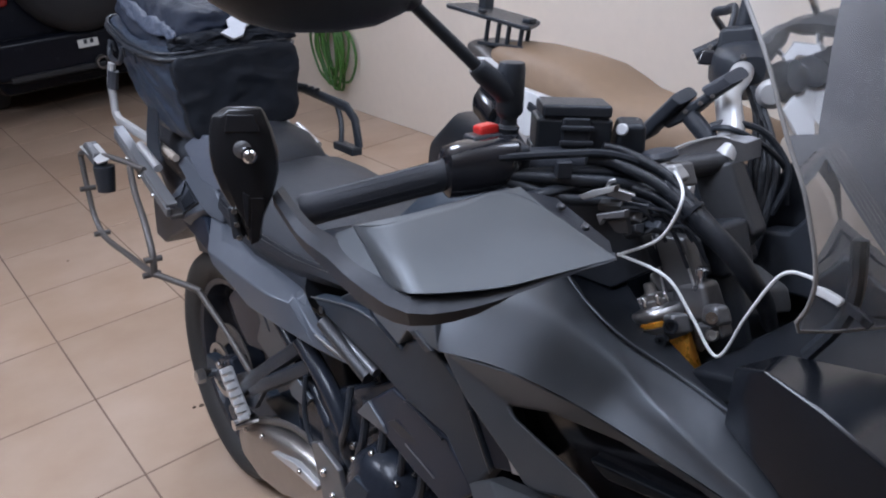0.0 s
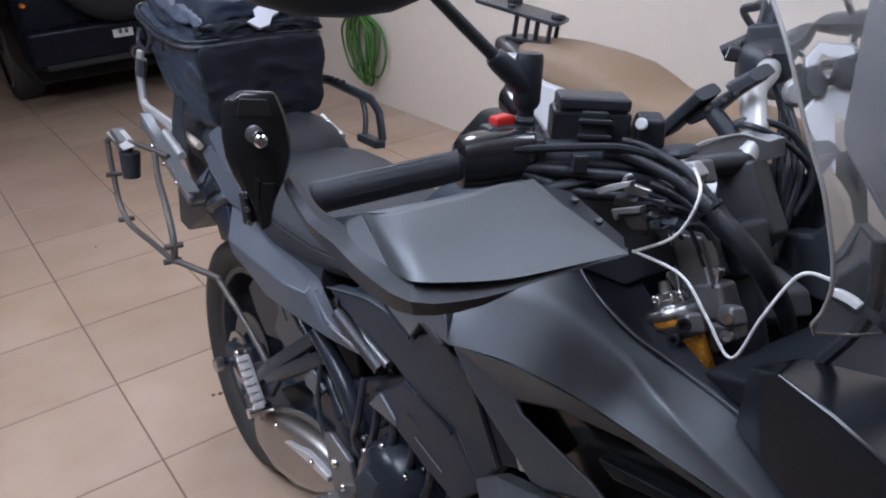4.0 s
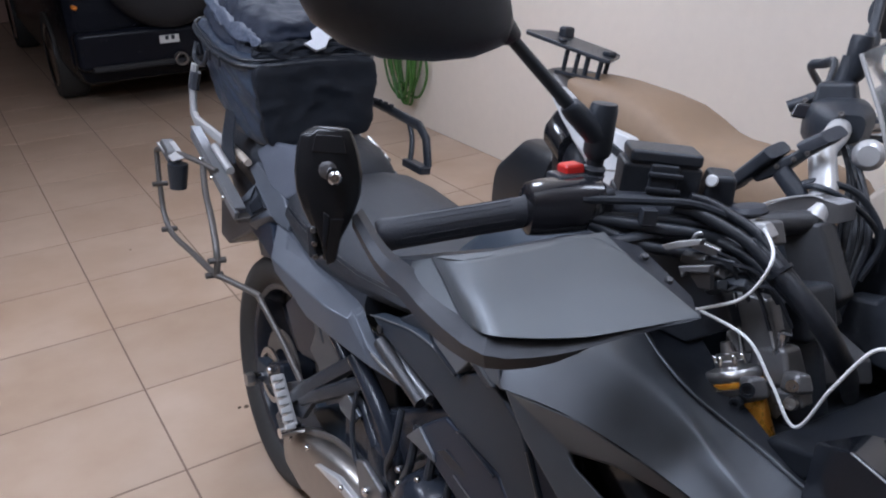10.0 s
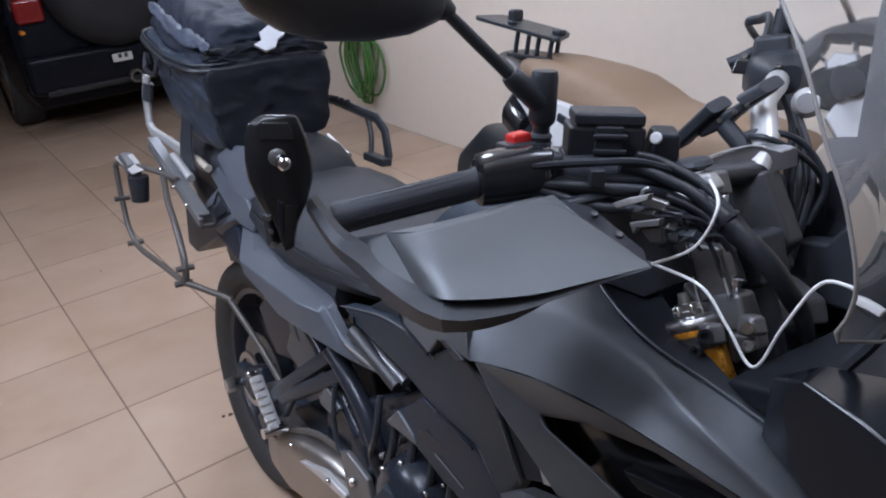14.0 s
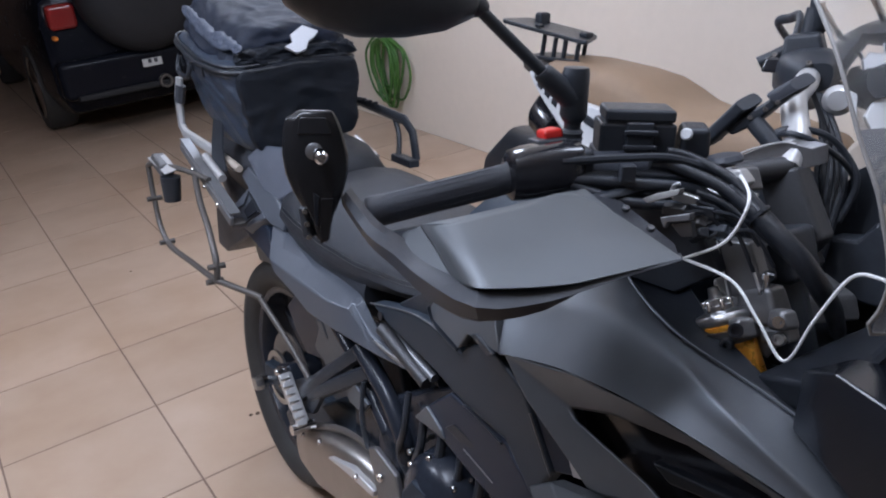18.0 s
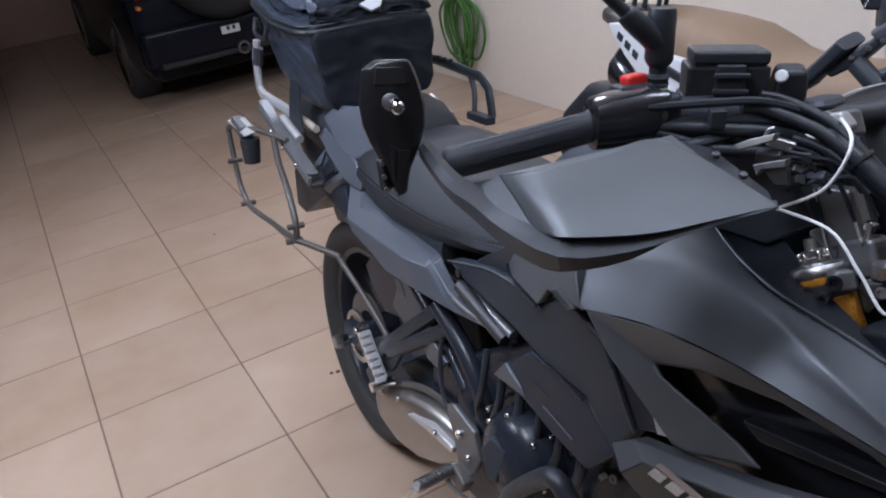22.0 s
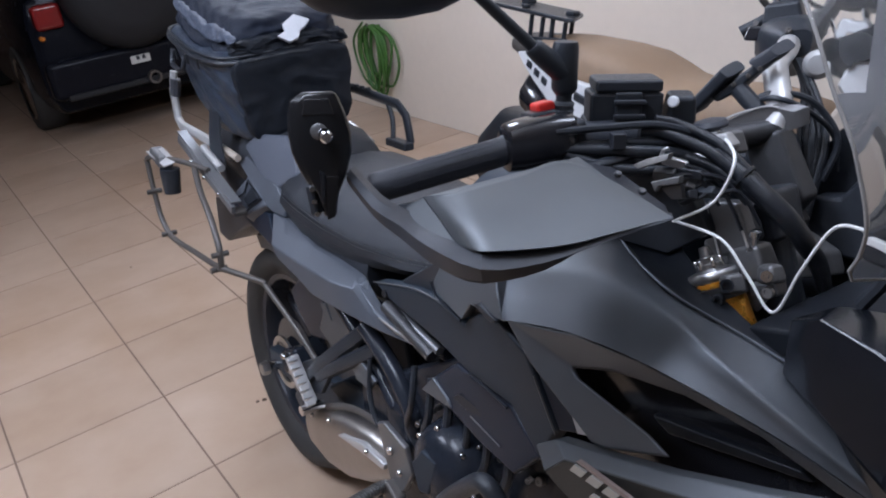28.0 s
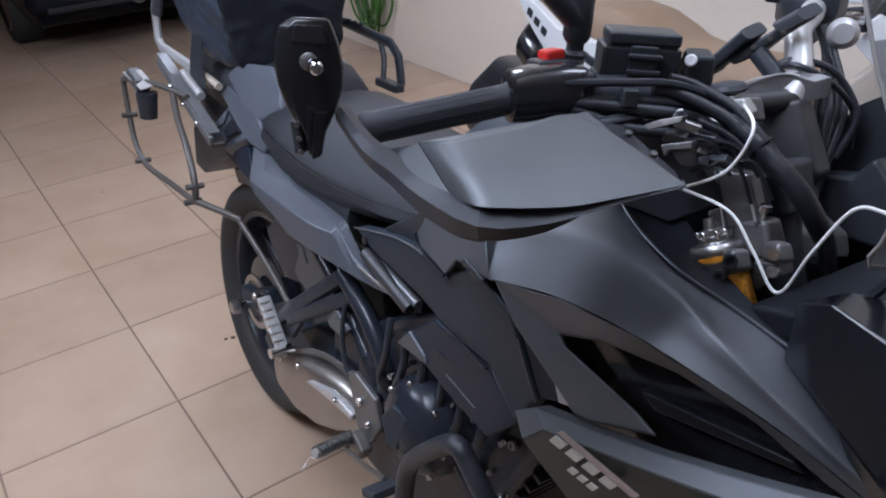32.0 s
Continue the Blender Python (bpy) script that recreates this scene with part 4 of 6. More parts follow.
# front end
part("fork_leg", rod((1.181, -0.112, 0.973), (1.51, -0.092, 0.40), 0.0275, 24), GOLD, bike, "gold anodised fork leg")
part("fork_leg", rod((1.25, 0.110, 0.882), (1.51, 0.092, 0.40), 0.0255, 20), GOLD, bike, "gold anodised fork leg")
both("fork_slider", lambda: rod((1.36, -0.115, 0.57), (1.46, -0.115, 0.30), 0.030, 20), BLACK)
AX = along((1.50, 0, 0.40), (1.187, 0, 0.980))
cap = part("fork_cap", lathe([(0.0265, -0.004), (0.0285, 0.0), (0.0285, 0.005), (0.0255, 0.009), (0.017, 0.011), (0.015, 0.012), (0.015, 0.017), (0.0115, 0.018), (0.0115, 0.024), (0.007, 0.025), (0.0055, 0.036), (0.0, 0.037)], (1.181, -0.112, 0.973), AX, 24), ALU, bike, "machined silver fork cap with an adjuster")
for k in range(6):
    a = 2 * math.pi * k / 6
    p = V(1.181, -0.112, 0.973) + AX @ V(0.0135 * math.cos(a), 0.0135 * math.sin(a), 0.012)
    part("cap_notch", lathe([(0.0028, 0.0), (0.0028, 0.009), (0.0015, 0.011), (0.0, 0.011)], p, AX, 8), CHROME, cap)
part("cap_ring", lathe([(0.0262, -0.007), (0.0290, -0.007), (0.0290, -0.003), (0.0262, -0.003)], (1.181, -0.112, 0.973), AX, 28), GOLD, cap, "thin copper-coloured ring")
collar = part("fork_collar", lathe([(0.0280, -0.022), (0.0315, -0.022), (0.0325, -0.020), (0.0325, -0.010), (0.0335, -0.008), (0.0280, -0.008)], (1.181, -0.112, 0.973), AX, 30), CASTING, bike, "silver cast fork clamp")
part("clamp_ear", tapered((1.214, -0.126, 0.982), (0.022, 0.024, 0.022), (0.85, 0.85), (0, -25, -20)), CASTING, collar, "", 0.005)
part("clamp_screw", lathe([(0.0075, 0.0), (0.0075, 0.006), (0.0045, 0.006), (0.0045, 0.002), (0.0, 0.002)], (1.216, -0.138, 0.984), along((0, 0, 0), (0.45, -0.85, 0.3)), 14), TRIM_BLACK, collar, "black socket screw")
part("clamp_lug", tapered((1.240, -0.100, 0.996), (0.028, 0.022, 0.020), (0.8, 0.8), (0, -20, -20)), CASTING, collar, "", 0.005)
part("lug_screw", lathe([(0.006, 0.0), (0.006, 0.004), (0.003, 0.004), (0.003, 0.001), (0.0, 0.001)], (1.243, -0.112, 0.997), along((0, 0, 0), (0.45, -0.85, 0.3)), 12), CHROME, collar)
# shiny casting of the lower clamp, its edge highlights laid on as silver tubes
shell = part("fork_shield", slab([(1.146, -0.092, 1.050), (1.182, -0.088, 1.056), (1.204, -0.086, 1.012), (1.176, -0.096, 0.992)], (0, 0.02, 0)), CASTING, bike, "grey cast fork shield", 0.004)
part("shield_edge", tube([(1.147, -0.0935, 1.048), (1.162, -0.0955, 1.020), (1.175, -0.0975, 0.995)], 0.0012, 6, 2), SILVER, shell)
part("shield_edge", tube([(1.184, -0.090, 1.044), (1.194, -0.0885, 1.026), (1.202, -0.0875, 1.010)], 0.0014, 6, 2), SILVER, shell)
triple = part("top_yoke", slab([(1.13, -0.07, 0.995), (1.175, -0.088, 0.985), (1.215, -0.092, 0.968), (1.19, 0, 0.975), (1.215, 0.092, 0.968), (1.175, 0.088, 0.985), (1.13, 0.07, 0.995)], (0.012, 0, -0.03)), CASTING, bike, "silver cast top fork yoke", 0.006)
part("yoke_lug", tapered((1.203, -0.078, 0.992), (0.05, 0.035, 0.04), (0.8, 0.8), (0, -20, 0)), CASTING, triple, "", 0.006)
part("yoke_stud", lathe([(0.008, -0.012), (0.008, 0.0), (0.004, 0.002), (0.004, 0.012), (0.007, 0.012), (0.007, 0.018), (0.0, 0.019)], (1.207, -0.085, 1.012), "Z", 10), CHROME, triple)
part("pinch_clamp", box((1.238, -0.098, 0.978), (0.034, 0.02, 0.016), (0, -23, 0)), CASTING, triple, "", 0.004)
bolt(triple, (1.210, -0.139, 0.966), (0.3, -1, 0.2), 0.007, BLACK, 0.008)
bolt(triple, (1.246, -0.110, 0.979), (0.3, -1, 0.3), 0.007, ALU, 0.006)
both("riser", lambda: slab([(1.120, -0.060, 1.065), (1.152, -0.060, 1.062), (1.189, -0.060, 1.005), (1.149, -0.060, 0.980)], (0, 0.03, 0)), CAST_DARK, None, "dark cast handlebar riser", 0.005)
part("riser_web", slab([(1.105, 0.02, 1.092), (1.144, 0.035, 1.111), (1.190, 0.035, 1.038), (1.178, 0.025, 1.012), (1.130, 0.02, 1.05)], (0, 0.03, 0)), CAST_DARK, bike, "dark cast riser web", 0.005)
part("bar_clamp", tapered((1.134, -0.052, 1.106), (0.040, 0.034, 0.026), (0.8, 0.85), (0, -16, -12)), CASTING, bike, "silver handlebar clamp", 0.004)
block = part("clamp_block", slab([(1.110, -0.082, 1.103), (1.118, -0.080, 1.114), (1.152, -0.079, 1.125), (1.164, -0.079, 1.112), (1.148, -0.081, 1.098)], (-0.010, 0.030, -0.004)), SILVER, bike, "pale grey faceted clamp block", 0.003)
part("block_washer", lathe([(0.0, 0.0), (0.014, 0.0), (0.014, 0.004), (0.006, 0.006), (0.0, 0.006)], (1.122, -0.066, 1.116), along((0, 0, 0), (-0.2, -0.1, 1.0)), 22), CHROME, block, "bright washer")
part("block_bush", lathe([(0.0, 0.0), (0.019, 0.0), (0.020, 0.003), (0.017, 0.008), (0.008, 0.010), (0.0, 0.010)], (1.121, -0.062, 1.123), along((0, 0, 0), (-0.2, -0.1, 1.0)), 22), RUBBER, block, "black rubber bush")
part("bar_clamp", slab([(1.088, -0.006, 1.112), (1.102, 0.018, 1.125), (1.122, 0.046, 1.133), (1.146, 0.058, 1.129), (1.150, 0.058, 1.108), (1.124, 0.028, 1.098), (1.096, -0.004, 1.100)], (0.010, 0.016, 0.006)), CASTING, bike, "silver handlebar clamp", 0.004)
# light line on the clamp's edge, a highlight made of silver tube
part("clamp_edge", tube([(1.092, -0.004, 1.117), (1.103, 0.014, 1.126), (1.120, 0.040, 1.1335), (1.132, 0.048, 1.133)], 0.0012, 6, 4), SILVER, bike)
# light line on each riser, a highlight made of paler tube
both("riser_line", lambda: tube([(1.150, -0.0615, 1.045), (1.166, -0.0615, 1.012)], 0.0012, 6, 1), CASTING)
BAR = [(0.952, -0.395, 1.076), (1.0, -0.27, 1.104), (1.04, -0.17, 1.118), (1.085, -0.09, 1.105), (1.10, -0.03, 1.100), (1.128, 0.045, 1.105), (1.118, 0.072, 1.130), (1.092, 0.10, 1.155), (1.075, 0.122, 1.170), (1.062, 0.165, 1.188), (0.995, 0.26, 1.180), (0.93, 0.39, 1.125)]
part("handlebar", tube(BAR[5:], [0.015, 0.0155, 0.0155, 0.0155, 0.0145, 0.0115, 0.0115], 16, 6), SILVER, bike, "silver tapered handlebar")
part("handlebar_centre", tube(BAR[:6], [0.0115, 0.0115, 0.0125, 0.014, 0.014, 0.014], 14, 6), CAST_DARK, bike, "dark middle of the handlebar")


def grip(outer, inner):
    o, i = Vector(outer), Vector(inner)
    ax = along(o, i)
    n = (i - o).length
    g = part("grip", lathe([(0.0, -0.002), (0.015, -0.002), (0.0175, 0.003), (0.0165, 0.012), (0.0158, n * 0.5), (0.0162, n - 0.016), (0.0195, n - 0.012), (0.0205, n - 0.004), (0.019, n), (0.0, n)], o, ax, 22), RUBBER, bike, "black rubber handlebar grip")
    for k in range(14):
        a = 2 * math.pi * k / 14
        d = ax @ V(math.cos(a) * 0.0163, math.sin(a) * 0.0163, 0)
        u = (i - o).normalized()
        part("grip_rib", tube([o + u * 0.02 + d, o + u * (n * 0.55) + d * 0.985, o + u * (n * 0.82) + d], 0.0003, 5, 2), RUBBER, g)
    return g


grip((0.950, -0.400, 1.075), (1.011, -0.250, 1.109))
grip((0.93, 0.40, 1.125), (0.98, 0.27, 1.152))
# right switch gear
sw = part("switch_housing", loft([oval(p, (0.9, -0.4, 0.0), (0, 0, 1), w, w, 24, 3.2) for p, w in (((1.000, -0.264, 1.107), 0.019), ((1.003, -0.260, 1.108), 0.0255), ((1.010, -0.246, 1.111), 0.0275), ((1.026, -0.212, 1.117), 0.0275), ((1.033, -0.196, 1.119), 0.0255), ((1.036, -0.190, 1.120), 0.019))]), GLOSS, bike, "gloss black right switch housing", 0.0, 40)
part("housing_half", box((1.032, -0.196, 1.116), (0.046, 0.03, 0.046), (4, 0, -18)), DARK, sw, "", 0.007)
part("kill_switch", box((1.000, -0.205, 1.146), (0.030, 0.022, 0.012), (10, -8, -22)), RED, sw, "red kill switch rocker", 0.004)
part("switch_base", box((1.002, -0.210, 1.136), (0.042, 0.034, 0.014), (6, -8, -22)), BLACK, sw, "", 0.004)
part("switch_mark", box((1.039, -0.224, 1.124), (0.004, 0.014, 0.018), (4, 0, -18)), WHITE, sw, "small white switch mark", 0.001)
part("bar_sleeve", rod((1.02, -0.215, 1.112), (1.062, -0.125, 1.113), 0.019), RUBBER, bike)
# brake reservoir and lever
res = part("brake_reservoir", tapered((1.042, -0.120, 1.143), (0.044, 0.082, 0.036), (1.12, 1.0), (0, 0, -36)), BLACK, bike, "black brake fluid reservoir", 0.004)
part("reservoir_lid", box((1.044, -0.120, 1.169), (0.049, 0.075, 0.014), (0, 0, -36)), BLACK, res, "", 0.004)
part("lid_rim", box((1.043, -0.120, 1.1605), (0.044, 0.070, 0.005), (0, 0, -36)), RUBBER, res, "", 0.001)
part("reservoir_strap", box((1.062, -0.133, 1.142), (0.008, 0.030, 0.042), (0, 0, -36)), BLACK, res, "", 0.003)
part("reservoir_rail", box((1.066, -0.135, 1.152), (0.006, 0.036, 0.006), (0, 0, -36)), DARK, res, "", 0.002)
part("reservoir_rail", box((1.066, -0.135, 1.136), (0.006, 0.036, 0.006), (0, 0, -36)), DARK, res, "", 0.002)
part("reservoir_foot", tapered((1.030, -0.118, 1.118), (0.034, 0.075, 0.022), (1.2, 1.0), (0, 0, -36)), BLACK, res, "", 0.004)
part("master_cylinder", tapered((1.084, -0.072, 1.142), (0.034, 0.036, 0.034), (0.8, 0.8), (0, 12, -36)), BLACK, res, "", 0.006)
part("sight_window", lathe([(0.0065, 0.0), (0.0065, 0.003), (0.0050, 0.0045), (0.0, 0.0045)], (1.089, -0.090, 1.1505), along((0, 0, 0), (0.5, -0.8, 0.2)), 18), WHITE, res, "white round sight window")
part("brake_lever", tube([(1.085, -0.15, 1.098), (1.075, -0.22, 1.092), (1.05, -0.30, 1.08), (1.02, -0.38, 1.068)], 0.0075, 10, 5, flat=0.7), BLACK, bike, "black brake lever")
# hand guard: grey shell on a black tray
SHELL = [(1.035, -0.416, 1.068), (1.010, -0.397, 1.071), (1.051, -0.404, 1.092), (1.104, -0.408, 1.109), (1.114, -0.266, 1.1165), (1.2235, -0.248, 1.0845),
         (1.188, -0.433, 1.085), (1.144, -0.430, 1.074), (1.103, -0.426, 1.070), (1.209, -0.373, 1.082), (1.217, -0.321, 1.083), (1.099, -0.377, 1.112), (1.103, -0.249, 1.117), (1.165, -0.2545, 1.1015)]
SHELL_FACES = [(0, 1, 2, 8), (8, 2, 7)]
# rows of the smooth face: upper edge, a slightly raised middle, lower edge
FACE = [[(1.051, -0.404, 1.092), (1.104, -0.408, 1.109), (1.109, -0.338, 1.114), (1.114, -0.266, 1.1165), (1.2230, -0.2475, 1.0855)],
        [(1.100, -0.419, 1.087), (1.149, -0.424, 1.1015), (1.161, -0.357, 1.1025), (1.168, -0.294, 1.1035), (1.2235, -0.2480, 1.0850)],
        [(1.144, -0.430, 1.074), (1.188, -0.433, 1.085), (1.209, -0.373, 1.082), (1.217, -0.321, 1.083), (1.2240, -0.2485, 1.0843)]]
RIM_FACES = [(2, 11, 3), (3, 11, 12, 4), (4, 12, 13, 5)]
TRAY = [[(0.9450, -0.4240, 1.1000), (1.0120, -0.4320, 1.0850), (1.0450, -0.4200, 1.0730), (1.0850, -0.4240, 1.0710), (1.1800, -0.4330, 1.0800), (1.1986, -0.3820, 1.0794), (1.2140, -0.3253, 1.0811), (1.2197, -0.2852, 1.0825), (1.2259, -0.2496, 1.0844)],
        [(0.9460, -0.4300, 1.0960), (1.0140, -0.4400, 1.0790), (1.0600, -0.4370, 1.0720), (1.1100, -0.4410, 1.0680), (1.1900, -0.4430, 1.0720), (1.2105, -0.3899, 1.0715), (1.2178, -0.3253, 1.0773), (1.2225, -0.2852, 1.0807), (1.2267, -0.2487, 1.0839)],
        [(0.9500, -0.4310, 1.0880), (1.0120, -0.4370, 1.0680), (1.0620, -0.4380, 1.0600), (1.1220, -0.4400, 1.0520), (1.1850, -0.4360, 1.0570), (1.2105, -0.3899, 1.0647), (1.2140, -0.3253, 1.0805), (1.2225, -0.2852, 1.0819), (1.2267, -0.2487, 1.0831)],
        [(0.9550, -0.4250, 1.0820), (1.0100, -0.4300, 1.0620), (1.0600, -0.4300, 1.0550), (1.1200, -0.4320, 1.0460), (1.1720, -0.4250, 1.0480), (1.1957, -0.3800, 1.0588), (1.2045, -0.3159, 1.0748), (1.2115, -0.2807, 1.0782), (1.2215, -0.2487, 1.0822)]]


def guard(side):
    k = 1 if side < 0 else -1
    flip = (lambda b: b) if k > 0 else mirrored
    g = part("hand_guard", flip(patch(FACE, 6, 6, (-0.008, 0.006, -0.006))), GUARD_GREY, bike, "satin grey hand guard shell on a black tray", smooth=60)
    part("guard_end", flip(sheet(SHELL, SHELL_FACES, (-0.008, 0.006, -0.006))), GUARD_GREY, g, "", 0.003, 60)
    part("guard_rim", flip(sheet(SHELL, RIM_FACES, (-0.006, 0.006, -0.006))), GUARD_GREY, g, "", 0.002, 35)
    part("guard_tray", flip(patch(TRAY, 3, 1, (-0.012, 0.012, 0.0))), DARK, g, "black plastic tray", 0.0025, 30)
    part("guard_top", flip(sheet([(1.012, -0.394, 1.068), (1.097, -0.374, 1.108), (1.101, -0.247, 1.112), (1.164, -0.250, 1.096), (1.2225, -0.2465, 1.082), (1.17, -0.19, 1.070), (1.11, -0.205, 1.100), (1.07, -0.235, 1.105), (1.065, -0.30, 1.100), (1.03, -0.392, 1.078)], [(0, 1, 9), (1, 2, 7, 8), (1, 8, 9), (2, 3, 6, 7), (3, 4, 5, 6)], (-0.003, 0.004, -0.006))), DARK, g, "", 0.002)
    # black sheet added so the gap under the grip stays dark
    part("guard_bracket", flip(sheet([(0.965, -0.405, 1.058), (1.0, -0.30, 1.068), (1.04, -0.21, 1.075), (1.12, -0.22, 1.075), (1.115, -0.30, 1.100), (1.09, -0.385, 1.098), (1.03, -0.395, 1.070)], [(0, 1, 5, 6), (1, 2, 3, 4), (1, 4, 5)], (0, 0, -0.005))), BLACK, g, "added black sheet filling the dark gap behind the guard", 0.001)
    for p in ((1.138, -0.228, 1.102), (1.171, -0.229, 1.092)):
        bm = lathe([(0.0042, 0), (0.0042, 0.002), (0.003, 0.0035), (0.0, 0.004)], p, along((0, 0, 0), (0.45, -0.2, 0.85)), 14)
        part("guard_bolt", flip(bm), CAST_DARK, g)
    return g


guard(-1)
# bar-end paddle with its chrome stud
PN = V(0.86, -0.50, 0.10).normalized()
PU = V(0.50, 0.86, 0).normalized()
PW = PN.cross(PU).normalized()
if PW.z < 0:
    PW = -PW
PC = V(0.936, -0.452, 1.134)
rings = []
for w, half, mid, deep in ((0.0485, 0.0150, 0.001, 0.005), (0.0465, 0.0190, 0.0, 0.009), (0.0400, 0.0255, -0.003, 0.0115), (0.0270, 0.0295, -0.002, 0.0125), (0.0060, 0.0325, 0.0, 0.013), (-0.0130, 0.0310, 0.001, 0.0125),
                           (-0.0300, 0.0255, 0.002, 0.0115), (-0.0450, 0.0185, 0.003, 0.0105), (-0.0560, 0.0125, 0.004, 0.009), (-0.0680, 0.0090, 0.005, 0.008), (-0.0800, 0.0065, 0.006, 0.006)):
    ring = []
    for a, n in ((-1.0, 0.0), (-0.93, 0.45), (-0.62, 0.88), (-0.2, 1.0), (0.2, 1.0), (0.62, 0.88), (0.93, 0.45), (1.0, 0.0), (0.85, -0.7), (0.4, -0.95), (-0.4, -0.95), (-0.85, -0.7)):
        ring.append(PC + PU * (mid + half * a) + PW * w + PN * (deep * n))
    rings.append(ring)
paddle = part("bar_end_mirror", loft(rings), PADDLE, bike, "oval gloss black bar-end mirror housing", 0.0015, 24)
part("top_facet", slab([PC + PU * -0.013 + PW * 0.0425 + PN * 0.0112, PC + PU * 0.012 + PW * 0.0425 + PN * 0.0112, PC + PU * 0.017 + PW * 0.026 + PN * 0.0135, PC + PU * -0.016 + PW * 0.026 + PN * 0.0135], PN * -0.004), PADDLE, paddle, "", 0.0015)
part("neck_facet", slab([PC + PU * 0.005 + PW * -0.036 + PN * 0.0125, PC + PU * 0.018 + PW * -0.036 + PN * 0.0110, PC + PU * 0.011 + PW * -0.080 + PN * 0.008, PC + PU * 0.003 + PW * -0.083 + PN * 0.009], PN * -0.006), PADDLE, paddle, "", 0.001)
part("neck_cleft", slab([PC + PU * -0.002 + PW * -0.030 + PN * 0.0128, PC + PU * 0.004 + PW * -0.034 + PN * 0.0128, PC + PU * 0.002 + PW * -0.066 + PN * 0.0095, PC + PU * -0.001 + PW * -0.064 + PN * 0.0095], PN * -0.003), TRIM_BLACK, paddle, "", 0.0008)
part("neck_fork", box(PC + PW * -0.062 + PU * -0.010, (0.010, 0.012, 0.034), (0, -8, 30)), BLACK, paddle, "", 0.003)
for k in range(3):
    bolt(paddle, PC + PW * (-0.050 - 0.013 * k) + PU * (-0.011 + 0.002 * k) + PN * 0.006, PN, 0.0032, CHROME, 0.003, "clamp_screw")
part("stud_seat", lathe([(0.0085, 0.009), (0.0085, 0.013), (0.006, 0.0145)], PC + PW * 0.010, along((0, 0, 0), PN), 18), CASTING, paddle)
part("stud", lathe([(0.0045, 0.012), (0.0045, 0.022), (0.0065, 0.022), (0.0065, 0.034), (0.0045, 0.036), (0.0028, 0.036), (0.0028, 0.033)], PC + PW * 0.010, along((0, 0, 0), PN + PU * 0.25 - PW * 0.1), 18), CHROME, paddle, "chrome mounting stud")
part("mirror_glass", loft([oval(PC - PN * 0.0125, PU, PW, 0.027, 0.041, 30), oval(PC - PN * 0.0135, PU, PW, 0.026, 0.040, 30)]), MIRROR, paddle)


# rear-view mirrors
def rear_mirror(perch, head, sign):
    p, h = Vector(perch), Vector(head)
    base = part("rear_view_mirror", lathe([(0.011, -0.085), (0.0115, -0.06), (0.009, -0.058), (0.009, -0.052), (0.0125, -0.048), (0.0145, -0.044), (0.0145, 0.0), (0.013, 0.006), (0.0, 0.007)], p, "Z", 18), BLACK, bike, "black rear-view mirror on a stalk")
    for k in range(3):
        part("boot_ring", lathe([(0.011, -0.002), (0.0125, 0), (0.011, 0.002)], p + V(0, 0, -0.062 - 0.007 * k), "Z", 16), RUBBER, base)
    neck = h + V(0, -sign * 0.105, -0.028)
    elbow = p + V(-0.008, sign * 0.034, -0.002)
    part("elbow", tube([p + V(0.0, sign * 0.004, -0.026), elbow, elbow + (neck - elbow) * 0.08], [0.0135, 0.0115, 0.009], 12, 3), BLACK, base)
    part("stalk", tube([elbow, neck], [0.0068, 0.0062], 12, 1), BLACK, base)
    part("ball_cover", lathe([(0.008, -0.012), (0.013, 0.0), (0.014, 0.012), (0.008, 0.02)], neck, along((0, 0, 0), (0, sign, 0.4)), 14), BLACK, base)
    secs = []
    for t, hh, th, dz in ((-1.0, 0.010, 0.010, -0.022), (-0.9, 0.026, 0.018, -0.016), (-0.6, 0.048, 0.028, -0.004), (-0.2, 0.056, 0.034, 0.0), (0.25, 0.056, 0.034, 0.002), (0.6, 0.050, 0.030, 0.006), (0.85, 0.040, 0.022, 0.012), (1.0, 0.024, 0.012, 0.018)):
        secs.append(oval(h + V(0, sign * 0.105 * t, dz), (1, 0, 0), (0, 0, 1), th, hh, 24, 2.5))
    part("head", loft(secs), BLACK, base, "black mirror housing", smooth=60)
    g = h + V(-0.026, 0, 0.002)
    part("glass", loft([oval(g, (0, 1, 0), (0, 0, 1), 0.088, 0.046, 30, 2.6), oval(g + V(-0.009, 0, 0), (0, 1, 0), (0, 0, 1), 0.086, 0.044, 30, 2.6)]), MIRROR, base, "mirror glass")
    return base


rear_mirror((1.018, -0.190, 1.212), (0.985, -0.405, 1.308), -1)
rear_mirror((1.012, 0.250, 1.290), (0.96, 0.46, 1.44), 1)
# left switch gear
lsw = part("switch_housing", loft([oval(p, (0.55, 0.35, 0.1), (0, 0, 1), w, h, 18, 3) for p, w, h in (((0.985, 0.275, 1.178), 0.020, 0.022), ((0.998, 0.255, 1.180), 0.034, 0.030), ((1.020, 0.225, 1.188), 0.040, 0.032), ((1.050, 0.190, 1.190), 0.036, 0.028), ((1.068, 0.170, 1.190), 0.020, 0.018))]), BLACK, bike, "black left switch housing", 0, 50)
part("clutch_perch", tapered((1.006, 0.235, 1.222), (0.055, 0.045, 0.03), (0.8, 0.8), (0, -10, 25)), BLACK, lsw, "", 0.006)
part("mirror_post", rod((1.004, 0.245, 1.21), (1.008, 0.25, 1.268), 0.0145), BLACK, lsw)
